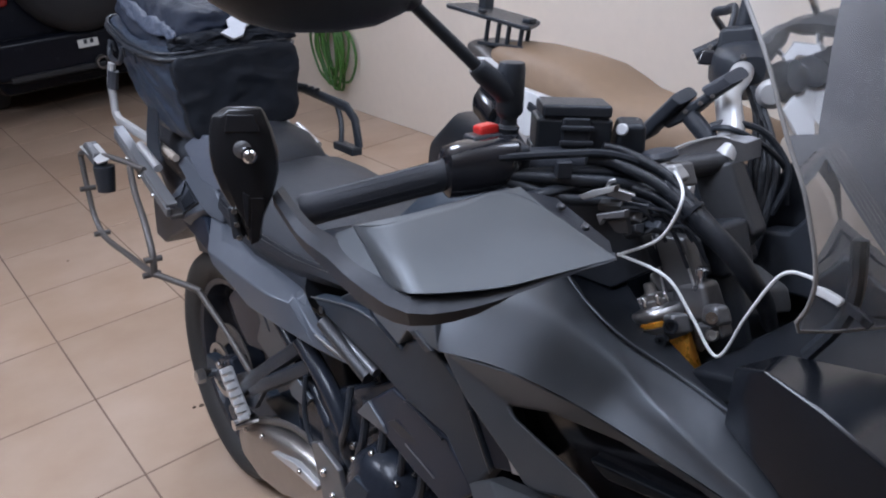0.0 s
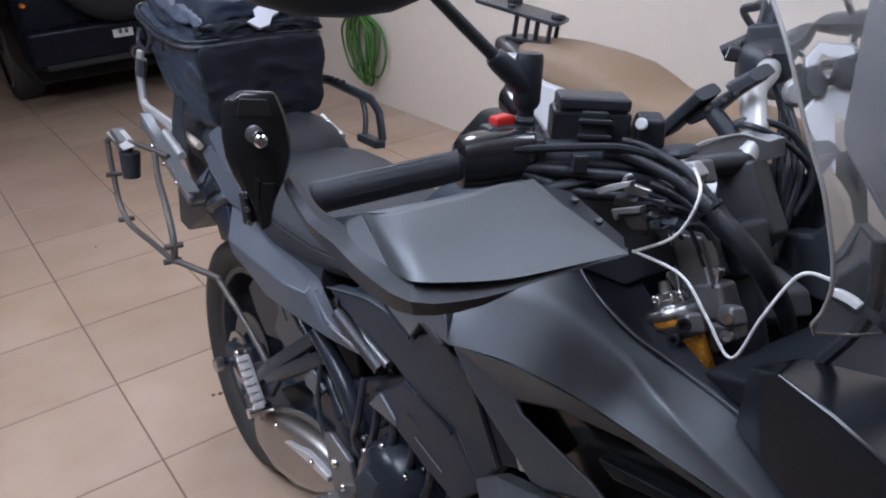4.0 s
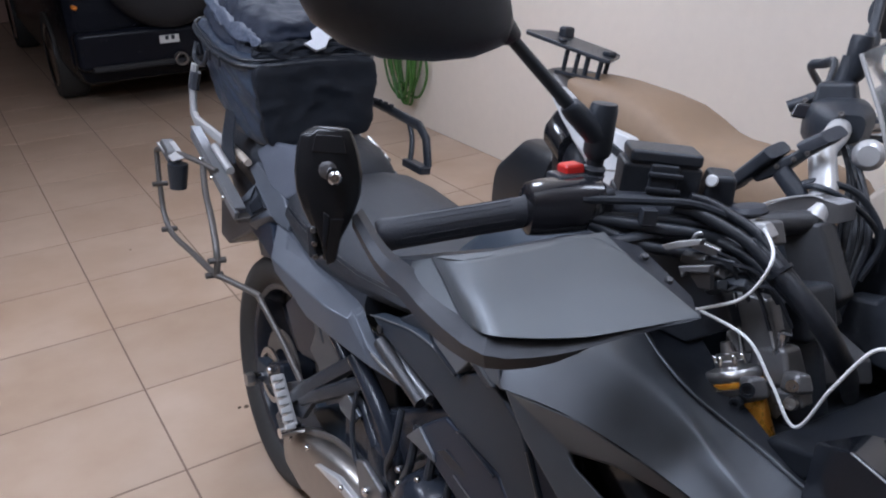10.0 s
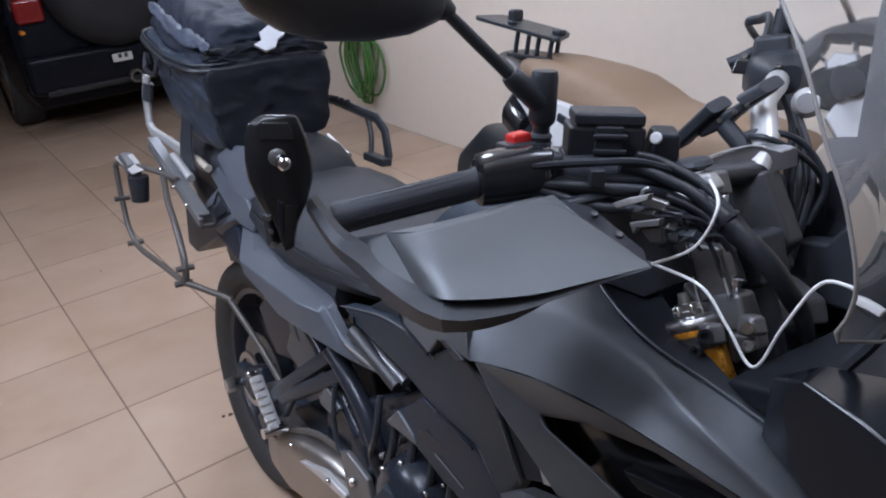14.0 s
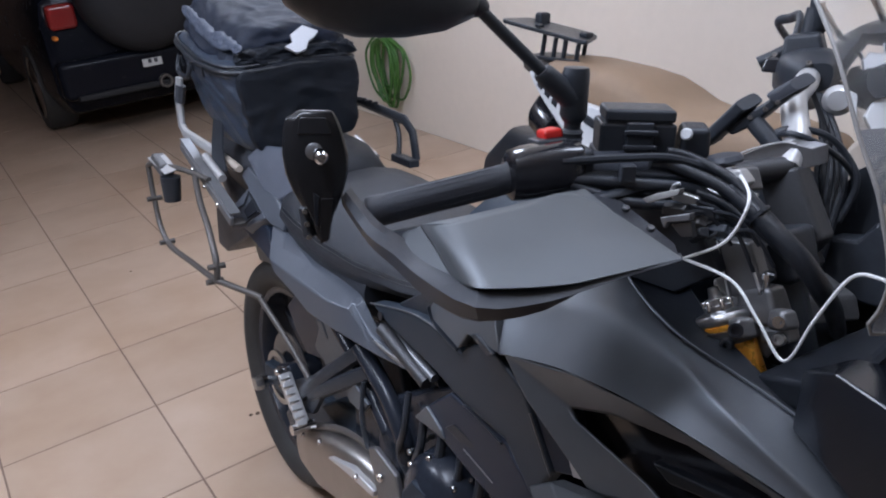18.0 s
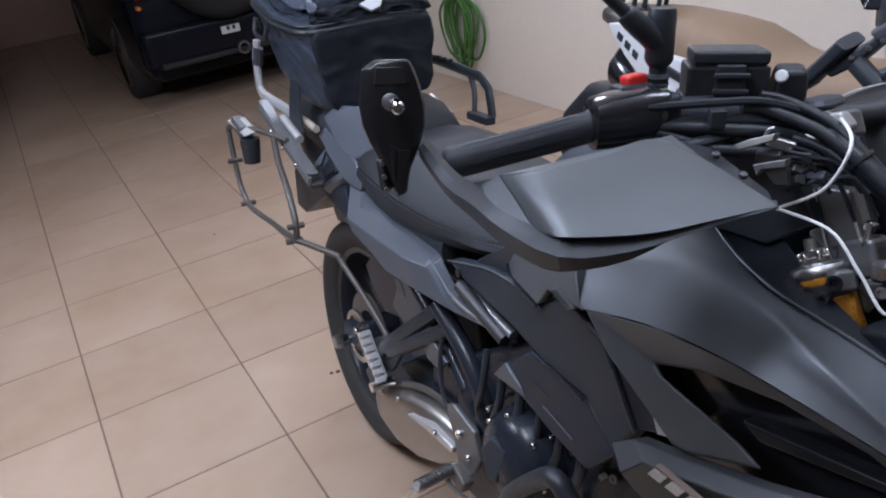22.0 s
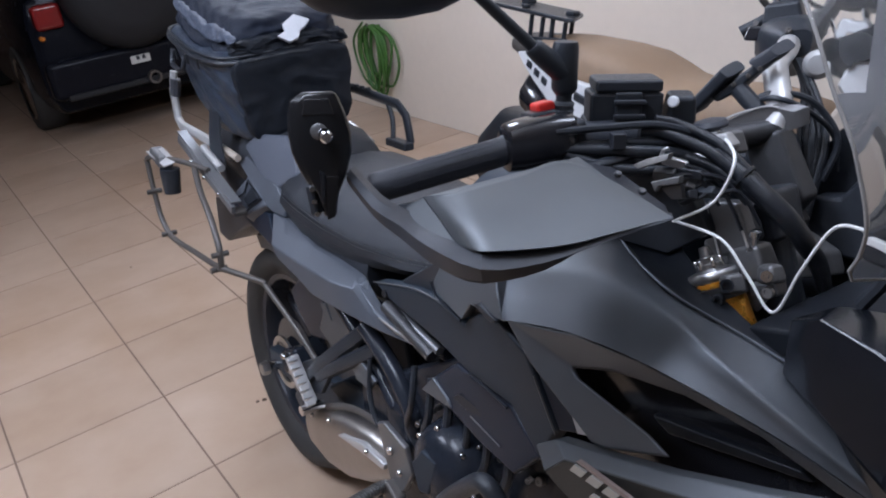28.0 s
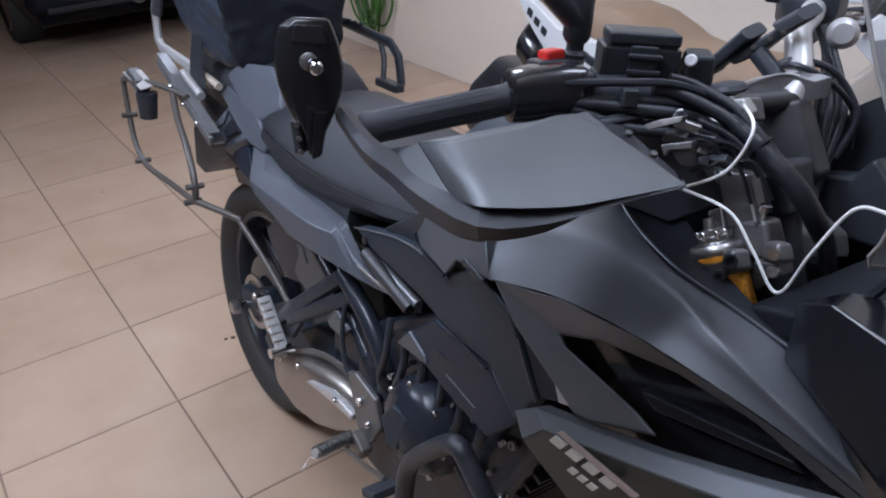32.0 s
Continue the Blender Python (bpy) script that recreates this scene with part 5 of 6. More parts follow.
part("clutch_lever", tube([(0.985, 0.245, 1.228), (0.971, 0.270, 1.255), (0.945, 0.288, 1.250), (0.919, 0.30, 1.242), (0.90, 0.36, 1.215)], 0.005, 10, 5, flat=1.4), BLACK, lsw)
part("adjuster", tube([(0.955, 0.215, 1.193), (0.968, 0.225, 1.203), (0.988, 0.243, 1.218)], [0.0085, 0.0075, 0.0085], 12, 3), BLACK, lsw)
part("thumb_switch", tapered((0.985, 0.205, 1.195), (0.03, 0.025, 0.02), (0.7, 0.7), (0, 0, 30)), GLOSS, lsw, "", 0.004)
bolt(lsw, (0.978, 0.215, 1.206), (0.4, -0.8, 0.4), 0.004, STEEL, 0.004)
bolt(lsw, (1.060, 0.165, 1.207), (0.4, -0.8, 0.4), 0.004, STEEL, 0.004)
for k in range(5):
    a = 0.0062 * k
    part("cable", tube([(1.07 + a * 0.4, 0.170, 1.170), (1.098 + a * 0.5, 0.150, 1.146), (1.112 + a * 0.9, 0.135 + 0.003 * (k % 3), 1.118), (1.122 + a * 1.4, 0.120, 1.085), (1.138 + a * 0.9, 0.108, 1.045), (1.150 + a * 0.5, 0.09, 0.985)], 0.0040 + 0.0007 * (k % 3), 8, 5), LOOM if k % 2 else BLACK, bike)
part("cable", tube([(1.085, 0.06, 1.128), (1.105, 0.07, 1.143), (1.135, 0.095, 1.140), (1.155, 0.115, 1.118), (1.172, 0.12, 1.086), (1.165, 0.11, 1.04)], 0.004, 8, 6), BLACK, bike)
part("horn_cap", lathe([(0.0, -0.004), (0.012, -0.004), (0.0165, 0.0), (0.0185, 0.006), (0.0185, 0.02), (0.014, 0.024), (0.0, 0.024)], (1.112, 0.154, 1.170), along((0, 0, 0), (-0.45, 0.85, -0.1)), 24), SILVER, bike, "round pale grey cable cap")
# phone holder
holder = part("phone_holder", loft([oval(p, (0.75, 0.3, -0.6), (0.1, 0.9, 0.3), 0.0085, 0.017, 16, 4) for p in ((1.027, 0.034, 1.119), (1.030, 0.035, 1.124), (1.060, 0.049, 1.166), (1.063, 0.050, 1.170))]), BLACK, bike, "black clamp phone holder", 0.002)
part("holder_arm", loft([oval(p, (0.75, 0.3, -0.6), (0.1, 0.9, 0.3), w, 0.015, 16, 4) for p, w in (((1.050, 0.052, 1.136), 0.006), ((1.066, 0.060, 1.151), 0.009), ((1.080, 0.070, 1.167), 0.0065), ((1.101, 0.085, 1.190), 0.0065))]), BLACK, holder, "", 0.002)
part("holder_pad", loft([oval(p, (0.75, 0.3, -0.6), (0.1, 0.9, 0.3), 0.0085, 0.017, 16, 4) for p in ((1.086, 0.072, 1.180), (1.104, 0.086, 1.197))]), RUBBER, holder, "", 0.002)
for p in ((1.050, 0.036, 1.143), (1.082, 0.055, 1.163), (1.092, 0.062, 1.172)):
    bolt(holder, p, (0.6, -0.7, 0.3), 0.003, STEEL, 0.003)
part("holder_stem", rod((1.070, 0.056, 1.146), (1.108, 0.060, 1.116), 0.011), BLACK, holder)
bolt(holder, (1.070, 0.045, 1.152), (0.6, -0.7, 0.3), 0.003, STEEL, 0.003)
part("holder_cord", tube([(1.085, 0.07, 1.128), (1.12, 0.055, 1.142), (1.15, 0.08, 1.128), (1.165, 0.12, 1.095), (1.17, 0.13, 1.05)], 0.0035, 8, 6), BLACK, holder)
# cables and loom on the right
for k, (r, dy, dz) in enumerate(((0.0065, 0, 0), (0.006, 0.014, -0.012), (0.006, -0.012, -0.018), (0.005, 0.02, 0.006))):
    part("cable", tube([(1.045, -0.215, 1.108 + dz * 0.3), (1.085, -0.165 + dy, 1.106 + dz), (1.115, -0.105 + dy, 1.098 + dz), (1.135, -0.065 + dy * 0.5, 1.075 + dz), (1.175, -0.05, 1.04 + dz * 0.4)], r, 10, 6), BLACK, bike)
part("cable", tube([(1.045, -0.226, 1.128), (1.075, -0.17, 1.131), (1.10, -0.12, 1.130), (1.125, -0.075, 1.112), (1.14, -0.055, 1.085)], 0.0045, 8, 6), BLACK, bike)
LOOM_LINE = [(1.085, -0.12, 1.118), (1.103, -0.10, 1.115), (1.146, -0.085, 1.103), (1.182, -0.080, 1.083), (1.228, -0.070, 1.050), (1.253, -0.060, 1.020), (1.268, -0.055, 0.985), (1.28, -0.05, 0.95)]
for k, (dy, dz, r) in enumerate(((-0.012, 0.004, 0.0062), (0.004, 0.010, 0.0058), (0.010, -0.006, 0.0066), (-0.006, -0.013, 0.0055))):
    part("loom_strand", tube([Vector(p) + V(0, dy, dz) * f for p, f in zip(LOOM_LINE[:5], (1.5, 1.3, 1.0, 0.7, 0.4))], r, 10, 7), LOOM, bike, "black sheathed cable", smooth=60)
part("loom_sleeve", tube(LOOM_LINE[2:5] + [(1.246, -0.048, 1.015), (1.244, -0.015, 0.985), (1.235, 0.02, 0.95)], (0.0095, 0.0125, 0.0135, 0.013, 0.012, 0.011), 16, 7, flat=0.8), LOOM, bike, "smooth black sleeve round the wiring", smooth=70)
for i in (3,):
    part("cable_tie", lathe([(0.0115, -0.002), (0.0150, -0.002), (0.0150, 0.002), (0.0115, 0.002)], LOOM_LINE[i], along(LOOM_LINE[i], LOOM_LINE[i + 1]), 14), LOOM, bike)
for k, (x, y, z) in enumerate(((1.135, -0.135, 1.098), (1.150, -0.128, 1.090), (1.128, -0.142, 1.086), (1.165, -0.120, 1.070), (1.140, -0.125, 1.072), (1.150, -0.130, 1.062))):
    plug = part("connector", tapered((x, y, z), (0.030, 0.012, 0.010), (0.8, 0.8), (15 * k, 12 - 9 * k, 35 - 11 * k)), (ALU, BLACK, CAST_DARK, BLACK, CASTING, LOOM)[k], bike, "", 0.002)
    part("plug_wire", tube([(x + 0.012, y, z), (x + 0.03, y + 0.015, z - 0.008 + 0.004 * k), (x + 0.05, y + 0.03, z - 0.03)], 0.0022, 6, 4), LOOM, bike)
lever = part("throttle_lever", slab([(1.103, -0.167, 1.094), (1.118, -0.162, 1.103), (1.142, -0.157, 1.113), (1.141, -0.157, 1.106), (1.111, -0.167, 1.091)], (0, 0.008, 0)), ALU, bike, "bright silver lever plate", 0.0012)
part("lever_hook", tube([(1.128, -0.152, 1.106), (1.131, -0.152, 1.113), (1.136, -0.150, 1.116)], 0.0022, 8, 3), ALU, lever)
part("guard_bracket_plate", slab([(1.129, -0.167, 1.081), (1.158, -0.157, 1.092), (1.158, -0.157, 1.084), (1.138, -0.165, 1.078), (1.136, -0.167, 1.071)], (0, 0.008, 0)), CASTING, bike, "pale cast bracket", 0.0012)
part("bracket_face", slab([(1.138, -0.160, 1.076), (1.158, -0.154, 1.083), (1.160, -0.150, 1.066), (1.148, -0.155, 1.064)], (0, 0.006, 0)), CAST_DARK, bike, "", 0.001)
part("cable_clip", box((1.085, -0.172, 1.118), (0.014, 0.016, 0.018), (0, 0, -30)), DARK, bike, "", 0.002)
part("ignition_block", box((1.165, 0.0, 1.02), (0.06, 0.06, 0.06), (0, -20, 0)), BLACK, bike, "", 0.008)
# black sheet added to fill the dark gap between handlebar and tank
both("under_dash_panel", lambda: slab([(1.05, -0.135, 1.085), (1.12, -0.118, 1.090), (1.165, -0.105, 1.02), (1.13, -0.130, 0.99), (1.05, -0.140, 0.99)], (0, 0.02, 0)), BLACK, None, "added black sheet for the dark gap under the handlebar", 0.003)
# usb cable
cable = thing("usb_cable", "white charging cable looped over the front of the motorcycle", "cable")
CABLE = [(1.12, -0.062, 1.118), (1.165, -0.13, 1.137), (1.202, -0.13, 1.112), (1.184, -0.13, 1.066), (1.140, -0.1305, 1.034), (1.137, -0.131, 1.032), (1.140, -0.1305, 1.0318), (1.197, -0.13, 1.028), (1.232, -0.13, 0.999), (1.266, -0.13, 0.970), (1.287, -0.13, 1.021), (1.311, -0.13, 1.071), (1.335, -0.13, 1.079), (1.352, -0.13, 1.073)]
cable.matrix_world = BIKE
part("cord", tube([(1.12, -0.05, 1.112), (1.150, -0.075, 1.118)] + CABLE[2:], 0.0017, 8, 8), WHITE_CABLE, cable)
part("plug", box((1.360, -0.129, 1.069), (0.014, 0.006, 0.008), (0, 25, 0)), WHITE_CABLE, cable, "white plug", 0.002)
part("plug_tip", box((1.380, -0.125, 1.060), (0.026, 0.006, 0.008), (0, 25, 0)), RUBBER, cable, "", 0.001)

# front fairing
COWL = [(1.306, -0.168, 0.990), (1.345, -0.190, 1.0125), (1.399, -0.200, 1.007), (1.45, -0.205, 0.992), (1.52, -0.19, 0.955), (1.62, -0.13, 0.88),
        (1.318, -0.190, 0.945), (1.384, -0.210, 0.925), (1.46, -0.215, 0.88), (1.55, -0.18, 0.84), (1.63, -0.10, 0.78),
        (1.325, -0.12, 0.997), (1.40, -0.09, 1.002), (1.46, -0.08, 0.995), (1.55, -0.06, 0.955), (1.64, -0.03, 0.90), (1.44, -0.17, 0.80), (1.56, -0.14, 0.72)]
both("front_cowl", lambda: sheet(COWL, [(0, 1, 6), (1, 2, 7, 6), (2, 3, 8, 7), (3, 4, 9, 8), (4, 5, 10, 9), (0, 11, 1), (1, 11, 12, 2), (2, 12, 13, 3), (3, 13, 14, 4), (4, 14, 15, 5), (7, 8, 16), (8, 9, 17, 16), (9, 10, 17)], (0, 0.008, -0.006))
     , SATIN_BLACK, None, "satin black front fairing side", 0.017, 35, 6)
part("headlight_block", box((1.52, 0, 0.86), (0.16, 0.20, 0.16), (0, 15, 0)), GLOSS, bike, "black headlight unit", 0.02)
part("dash_tray", slab([(1.25, -0.15, 0.955), (1.34, -0.16, 0.985), (1.46, -0.10, 0.985), (1.46, 0.10, 0.985), (1.34, 0.16, 0.985), (1.25, 0.15, 0.955)], (0, 0, -0.03)), TRIM_BLACK, bike, "black inner fairing tray", 0.006)
INNER = [(1.112, 0.140, 1.020), (1.127, 0.140, 1.045), (1.159, 0.145, 1.097), (1.187, 0.150, 1.118), (1.205, 0.152, 1.10), (1.222, 0.150, 1.04), (1.30, 0.15, 1.00), (1.40, 0.15, 0.985), (1.42, 0.15, 0.94), (1.40, 0.15, 0.90), (1.12, 0.14, 0.90)]
part("inner_fairing", slab(INNER, (0, 0.02, 0)), BLACK, bike, "black inner fairing panel")
part("inner_ledge", slab([(1.150, 0.110, 1.015), (1.193, 0.105, 1.026), (1.211, 0.105, 1.054), (1.25, 0.11, 1.02), (1.36, 0.10, 0.985), (1.30, 0.10, 0.96), (1.15, 0.10, 0.95)], (0, 0.04, 0)), BLACK, bike, "black fairing ledge", 0.006)
part("cockpit_floor", slab([(1.06, -0.14, 0.93), (1.20, -0.15, 0.90), (1.36, -0.16, 0.90), (1.44, -0.08, 0.93), (1.44, 0.08, 0.93), (1.36, 0.16, 0.90), (1.06, 0.14, 0.93)], (0, 0, -0.03)), BLACK, bike, "black panel round the steering head", 0.006)
part("steering_head", rod((1.15, 0, 1.0), (1.23, 0, 0.80), 0.04), BLACK, bike, "black steering head")
both("screen_stay", lambda: tube([(1.34, -0.11, 1.0), (1.37, -0.12, 1.06), (1.365, -0.12, 1.12)], 0.007, 8, 4), BLACK)
# windscreen
def screen_point(u, v, back=0.0):
    rows = ((1.355, 0.165, 1.045, 1.43, 1.055), (1.368, 0.180, 1.10, 1.425, 1.12), (1.347, 0.182, 1.16, 1.405, 1.19), (1.318, 0.178, 1.205, 1.375, 1.245), (1.287, 0.170, 1.258, 1.34, 1.305), (1.245, 0.150, 1.302, 1.295, 1.36))
    x = v * (len(rows) - 1)
    i = min(int(x), len(rows) - 2)
    a, b, t = rows[i], rows[i + 1], x - int(x) if x < len(rows) - 1 else 1.0
    xe, w, ze, xc, zc = [p + (q - p) * t for p, q in zip(a, b)]
    s = u * u
    return V(xc + (xe - xc) * s - back, u * w, zc + (ze - zc) * s)


def screen_mesh(u0, u1, v0, v1, nu, nv, back, thick):
    bm = bmesh.new()
    layers = []
    for b in (back, back + thick):
        layers.append([[bm.verts.new(screen_point(u0 + (u1 - u0) * i / nu, v0 + (v1 - v0) * j / nv, b)) for i in range(nu + 1)] for j in range(nv + 1)])
    for k, g in enumerate(layers):
        for j in range(nv):
            for i in range(nu):
                f = (g[j][i], g[j][i + 1], g[j + 1][i + 1], g[j + 1][i])
                bm.faces.new(f if k == 0 else tuple(reversed(f)))
    a, b = layers
    loop = [(0, i) for i in range(nu)] + [(j, nu) for j in range(nv)] + [(nv, i) for i in range(nu, 0, -1)] + [(j, 0) for j in range(nv, 0, -1)]
    for (j, i), (q, p) in zip(loop, loop[1:] + loop[:1]):
        bm.faces.new((a[j][i], b[j][i], b[q][p], a[q][p]))
    return bm


screen = part("windscreen", screen_mesh(-1, 1, 0, 1, 20, 20, 0, 0.0035), SCREEN, bike, "clear scuffed plastic windscreen", smooth=60)
part("deflector_panel", slab([(1.250, 0.0, 1.36), (1.251, 0.0, 1.248), (1.254, 0.0, 1.178), (1.256, 0.0, 1.166), (1.262, 0.0, 1.154), (1.301, 0.0, 1.111), (1.361, 0.0, 1.053), (1.412, 0.0, 1.060), (1.405, 0.0, 1.12), (1.385, 0.0, 1.19), (1.355, 0.0, 1.245), (1.318, 0.0, 1.305), (1.275, 0.0, 1.36)], (0, 0.006, 0)), SMOKE, screen, "dark grey deflector panel behind the screen")
DOT = bpy.data.meshes.new("fade_dot")
bm = lathe([(0.0, 0.0), (0.0011, 0.0), (0.0011, 0.0008), (0.0, 0.0008)], (0, 0, 0), along((0, 0, 0), (0, -1, 0)), 6)
bm.to_mesh(DOT)
bm.free()
DOT.materials.append(EDGE_GREY)
for r in range(5):
    for k in range(44):
        p = V(1.262, -0.0002, 1.154).lerp(V(1.361, -0.0002, 1.053), (k + 0.5 * (r % 2)) / 44.5) + V(0.0026, 0, 0.0026) * (r + 0.7)
        dot = new("fade_dot", DOT)
        dot.parent = screen
        dot.location = p
EDGE = [screen_point(-1, k / 12, 0.002) for k in range(13)]
part("screen_edge", tube([screen_point(-1 + 0.33 * k, 0, 0.002) for k in range(3, 0, -1)] + EDGE, 0.0019, 8, 2), EDGE_GREY, screen, "pale screen edge")
# front mudguard
part("front_mudguard", loft([[(1.45 + math.cos(a) * r, y, 0.30 + math.sin(a) * r) for y, r in ((-0.07, 0.29), (-0.072, 0.315), (-0.04, 0.335), (0, 0.34), (0.04, 0.335), (0.072, 0.315), (0.07, 0.29), (0, 0.32))] for a in [radians(d) for d in range(20, 160, 10)]]), GREY, bike, "dark grey front mudguard", smooth=50)


# ---- tail bag ----
def soft_block(c, s, seg=(14, 14, 8), power=5.0, wrinkle=0.004, scale=9.0, seed=0.0, sag=0.0):
    bm = bmesh.new()
    bmesh.ops.create_cube(bm, size=2)
    bmesh.ops.subdivide_edges(bm, edges=bm.edges[:], cuts=35, use_grid_fill=True)
    for v in bm.verts:
        p = v.co.copy()
        n = (abs(p.x) ** power + abs(p.y) ** power + abs(p.z) ** power) ** (1 / power)
        p /= n
        q = V(p.x * s[0] / 2, p.y * s[1] / 2, p.z * s[2] / 2)
        # broad sag, then sharp folds that run aslant
        w = 0.7 * noise.noise(V(q.x * scale * 0.6 + seed, q.y * scale * 0.6, q.z * scale * 0.9))
        a = noise.noise(V((q.x + q.z * 0.7) * scale * 1.2, (q.y - q.z * 0.5) * scale * 1.3 + seed, (q.z + q.x * 0.3) * scale * 3.0))
        b = noise.noise(V((q.x - q.z) * scale * 2.2 + seed, (q.y + q.z) * scale * 2.4, q.z * scale * 4.5))
        w += 0.9 * (0.35 - min(abs(a) * 2.2, 1.0)) + 0.35 * (0.35 - min(abs(b) * 2.2, 1.0))
        q += p.normalized() * w * wrinkle
        q.z -= sag * (p.x * p.x) * (1 if p.z > 0 else 0)
        v.co = Vector(c) + q
    return bm


bag = thing("tail_bag", "soft navy and black nylon tail bag strapped on the pillion seat", "bag", BIKE)
BY = -0.03


def share(v, start, end):
    return min(1.0, max(0.0, (v - start) / (end - start)))


def settle(p, skew=0.20):
    """The bag stands a little askew, its rear raised, its lower right side drawn in."""
    x, y, z = p
    low, right, rear = share(z, 1.10, 0.92), share(y, BY, BY - 0.17), share(x, -0.20, -0.42)
    return V(x + 0.065 * low * rear - skew * (y - BY), y + 0.045 * low * right, z + 0.030 * rear - 0.012 * right * (1 - rear))


def settled(bm, top=0.0):
    for v in bm.verts:
        x, y, z = v.co
        y += top * share(z, 1.105, 1.175) * share(y, BY, BY - 0.15)
        v.co = settle(V(x, y, z + 0.030 * share(x, -0.04, -0.36) * (1 if top else 0)))
    return bm


# lit side, shaded front and lit lid edge each get their own colour
body = part("lower_body", settled(soft_block((-0.2175, BY, 1.015), (0.405, 0.345, 0.21), power=8.0, wrinkle=0.0075, scale=8, seed=2)), FABRIC_SIDE, bag, "dark navy lower compartment, coloured lighter for the lit side", smooth=70)
part("front_panel", settled(soft_block((-0.026, BY, 1.010), (0.040, 0.325, 0.185), power=7.0, wrinkle=0.006, scale=7, seed=5)), FABRIC, bag, "front panel coloured black for the shaded side", smooth=70)
part("lid", settled(soft_block((-0.222, BY + 0.005, 1.135), (0.37, 0.325, 0.095), power=6.0, wrinkle=0.009, scale=9, seed=7), 0.040), FABRIC_TOP, bag, "dark navy padded lid", smooth=70)
part("lid_edge", settled(soft_block((-0.195, BY - 0.163, 1.140), (0.37, 0.018, 0.024), power=3.0, wrinkle=0.006, scale=16, seed=11), 0.040), FABRIC_EDGE, bag, "folded lid edge coloured paler where light catches it", smooth=70)
for z, r, grow in ((1.094, 0.0055, 0.004), (1.083, 0.0032, 0.001), (1.105, 0.0032, 0.001)):
    loop = [settle(p) for p in oval((-0.2175, BY, z), (1, 0, 0), (0, 1, 0), 0.203 + grow, 0.173 + grow, 44, 6.0)]
    part("zip", tube(loop + loop[:1], r, 8, 1), BLACK, bag, "zip seam round the bag")
part("white_patch", slab([(-0.041, -0.008, 1.172), (-0.031, 0.026, 1.160), (-0.021, 0.009, 1.147), (-0.016, -0.006, 1.140), (0.004, -0.021, 1.126), (0.009, -0.046, 1.119), (0.004, -0.071, 1.133), (-0.011, -0.046, 1.140), (-0.026, -0.044, 1.154)], (-0.006, 0.002, -0.005)), PAPER, bag, "white reflective patch", 0.001)
part("front_flap", settled(soft_block((-0.040, BY + 0.01, 1.118), (0.060, 0.31, 0.040), wrinkle=0.010, scale=15, seed=4)), FABRIC, bag, smooth=70)
for k in range(3):
    part("zip_pull", box((-0.26 + 0.07 * k, BY - 0.182, 1.080 - 0.004 * k), (0.006, 0.004, 0.024), (10, 8 * k, 0)), BLACK, bag, "", 0.001)
part("strap", slab([(-0.215, -0.160, 0.985), (-0.145, -0.166, 0.975), (-0.125, -0.180, 0.90), (-0.085, -0.190, 0.855), (-0.165, -0.194, 0.858), (-0.190, -0.182, 0.90)], (0, 0.003, 0)), BLACK, bag, "broad webbing strap")
part("side_handle", tube([(-0.33, -0.197, 1.085), (-0.32, -0.205, 1.05), (-0.25, -0.207, 1.045), (-0.24, -0.199, 1.08)], 0.006, 8, 5), BLACK, bag)


# ---- the scooter by the wall ----
scooter = thing("scooter", "white scooter with a tan seat and a black luggage rack", "scooter", Matrix.Translation((1.99, -0.45, 0)) @ pose(0, 0, 0, 0, 0, -90) @ pose(0, 0, 0, -8, 0, 0))
# its own frame: x ahead from the tail, y to its left
def sc_ring(x, half, low, high, power=3.0):
    return oval((x, 0, (low + high) / 2), (0, 1, 0), (0, 0, 1), half, (high - low) / 2, 24, power)


part("seat", loft([sc_ring(*a) for a in ((0.15, 0.075, 0.885, 0.940), (0.20, 0.105, 0.855, 0.958), (0.28, 0.125, 0.82, 0.960), (0.42, 0.13, 0.80, 0.953), (0.51, 0.132, 0.78, 0.942), (0.565, 0.132, 0.77, 0.922), (0.615, 0.131, 0.76, 0.900), (0.67, 0.13, 0.75, 0.891), (0.76, 0.125, 0.74, 0.893), (0.86, 0.12, 0.735, 0.898), (0.97, 0.105, 0.73, 0.880), (1.03, 0.07, 0.73, 0.83))]), TAN, scooter, "tan two-level seat", smooth=60)
part("seat_base", loft([sc_ring(*a) for a in ((0.16, 0.10, 0.865, 0.90), (0.3, 0.15, 0.82, 0.86), (0.6, 0.16, 0.77, 0.81), (1.0, 0.11, 0.73, 0.77))]), BLACK, scooter, smooth=60)
part("tail_grip", loft([sc_ring(*a) for a in ((0.04, 0.045, 0.915, 0.945), (0.07, 0.085, 0.900, 0.952), (0.14, 0.105, 0.880, 0.950), (0.22, 0.115, 0.862, 0.915))]), STEEL, scooter, "dark brown-grey grab handle behind the seat", smooth=50)
part("tail_panel", loft([sc_ring(*a) for a in ((0.20, 0.09, 0.825, 0.862), (0.27, 0.135, 0.775, 0.868), (0.42, 0.172, 0.69, 0.864), (0.65, 0.18, 0.58, 0.815), (0.9, 0.17, 0.50, 0.77))]), WHITE, scooter, "white tail side panels", smooth=50)
part("side_panel", slab([(0.170, -0.150, 0.918), (0.215, -0.152, 0.923), (0.250, -0.155, 0.912), (0.345, -0.165, 0.872), (0.52, -0.182, 0.862), (0.62, -0.184, 0.80), (0.42, -0.178, 0.755), (0.330, -0.168, 0.797), (0.252, -0.158, 0.845), (0.200, -0.152, 0.885)], (0, 0.03, 0)), WHITE, scooter, "white slanted tail side panel", 0.004)
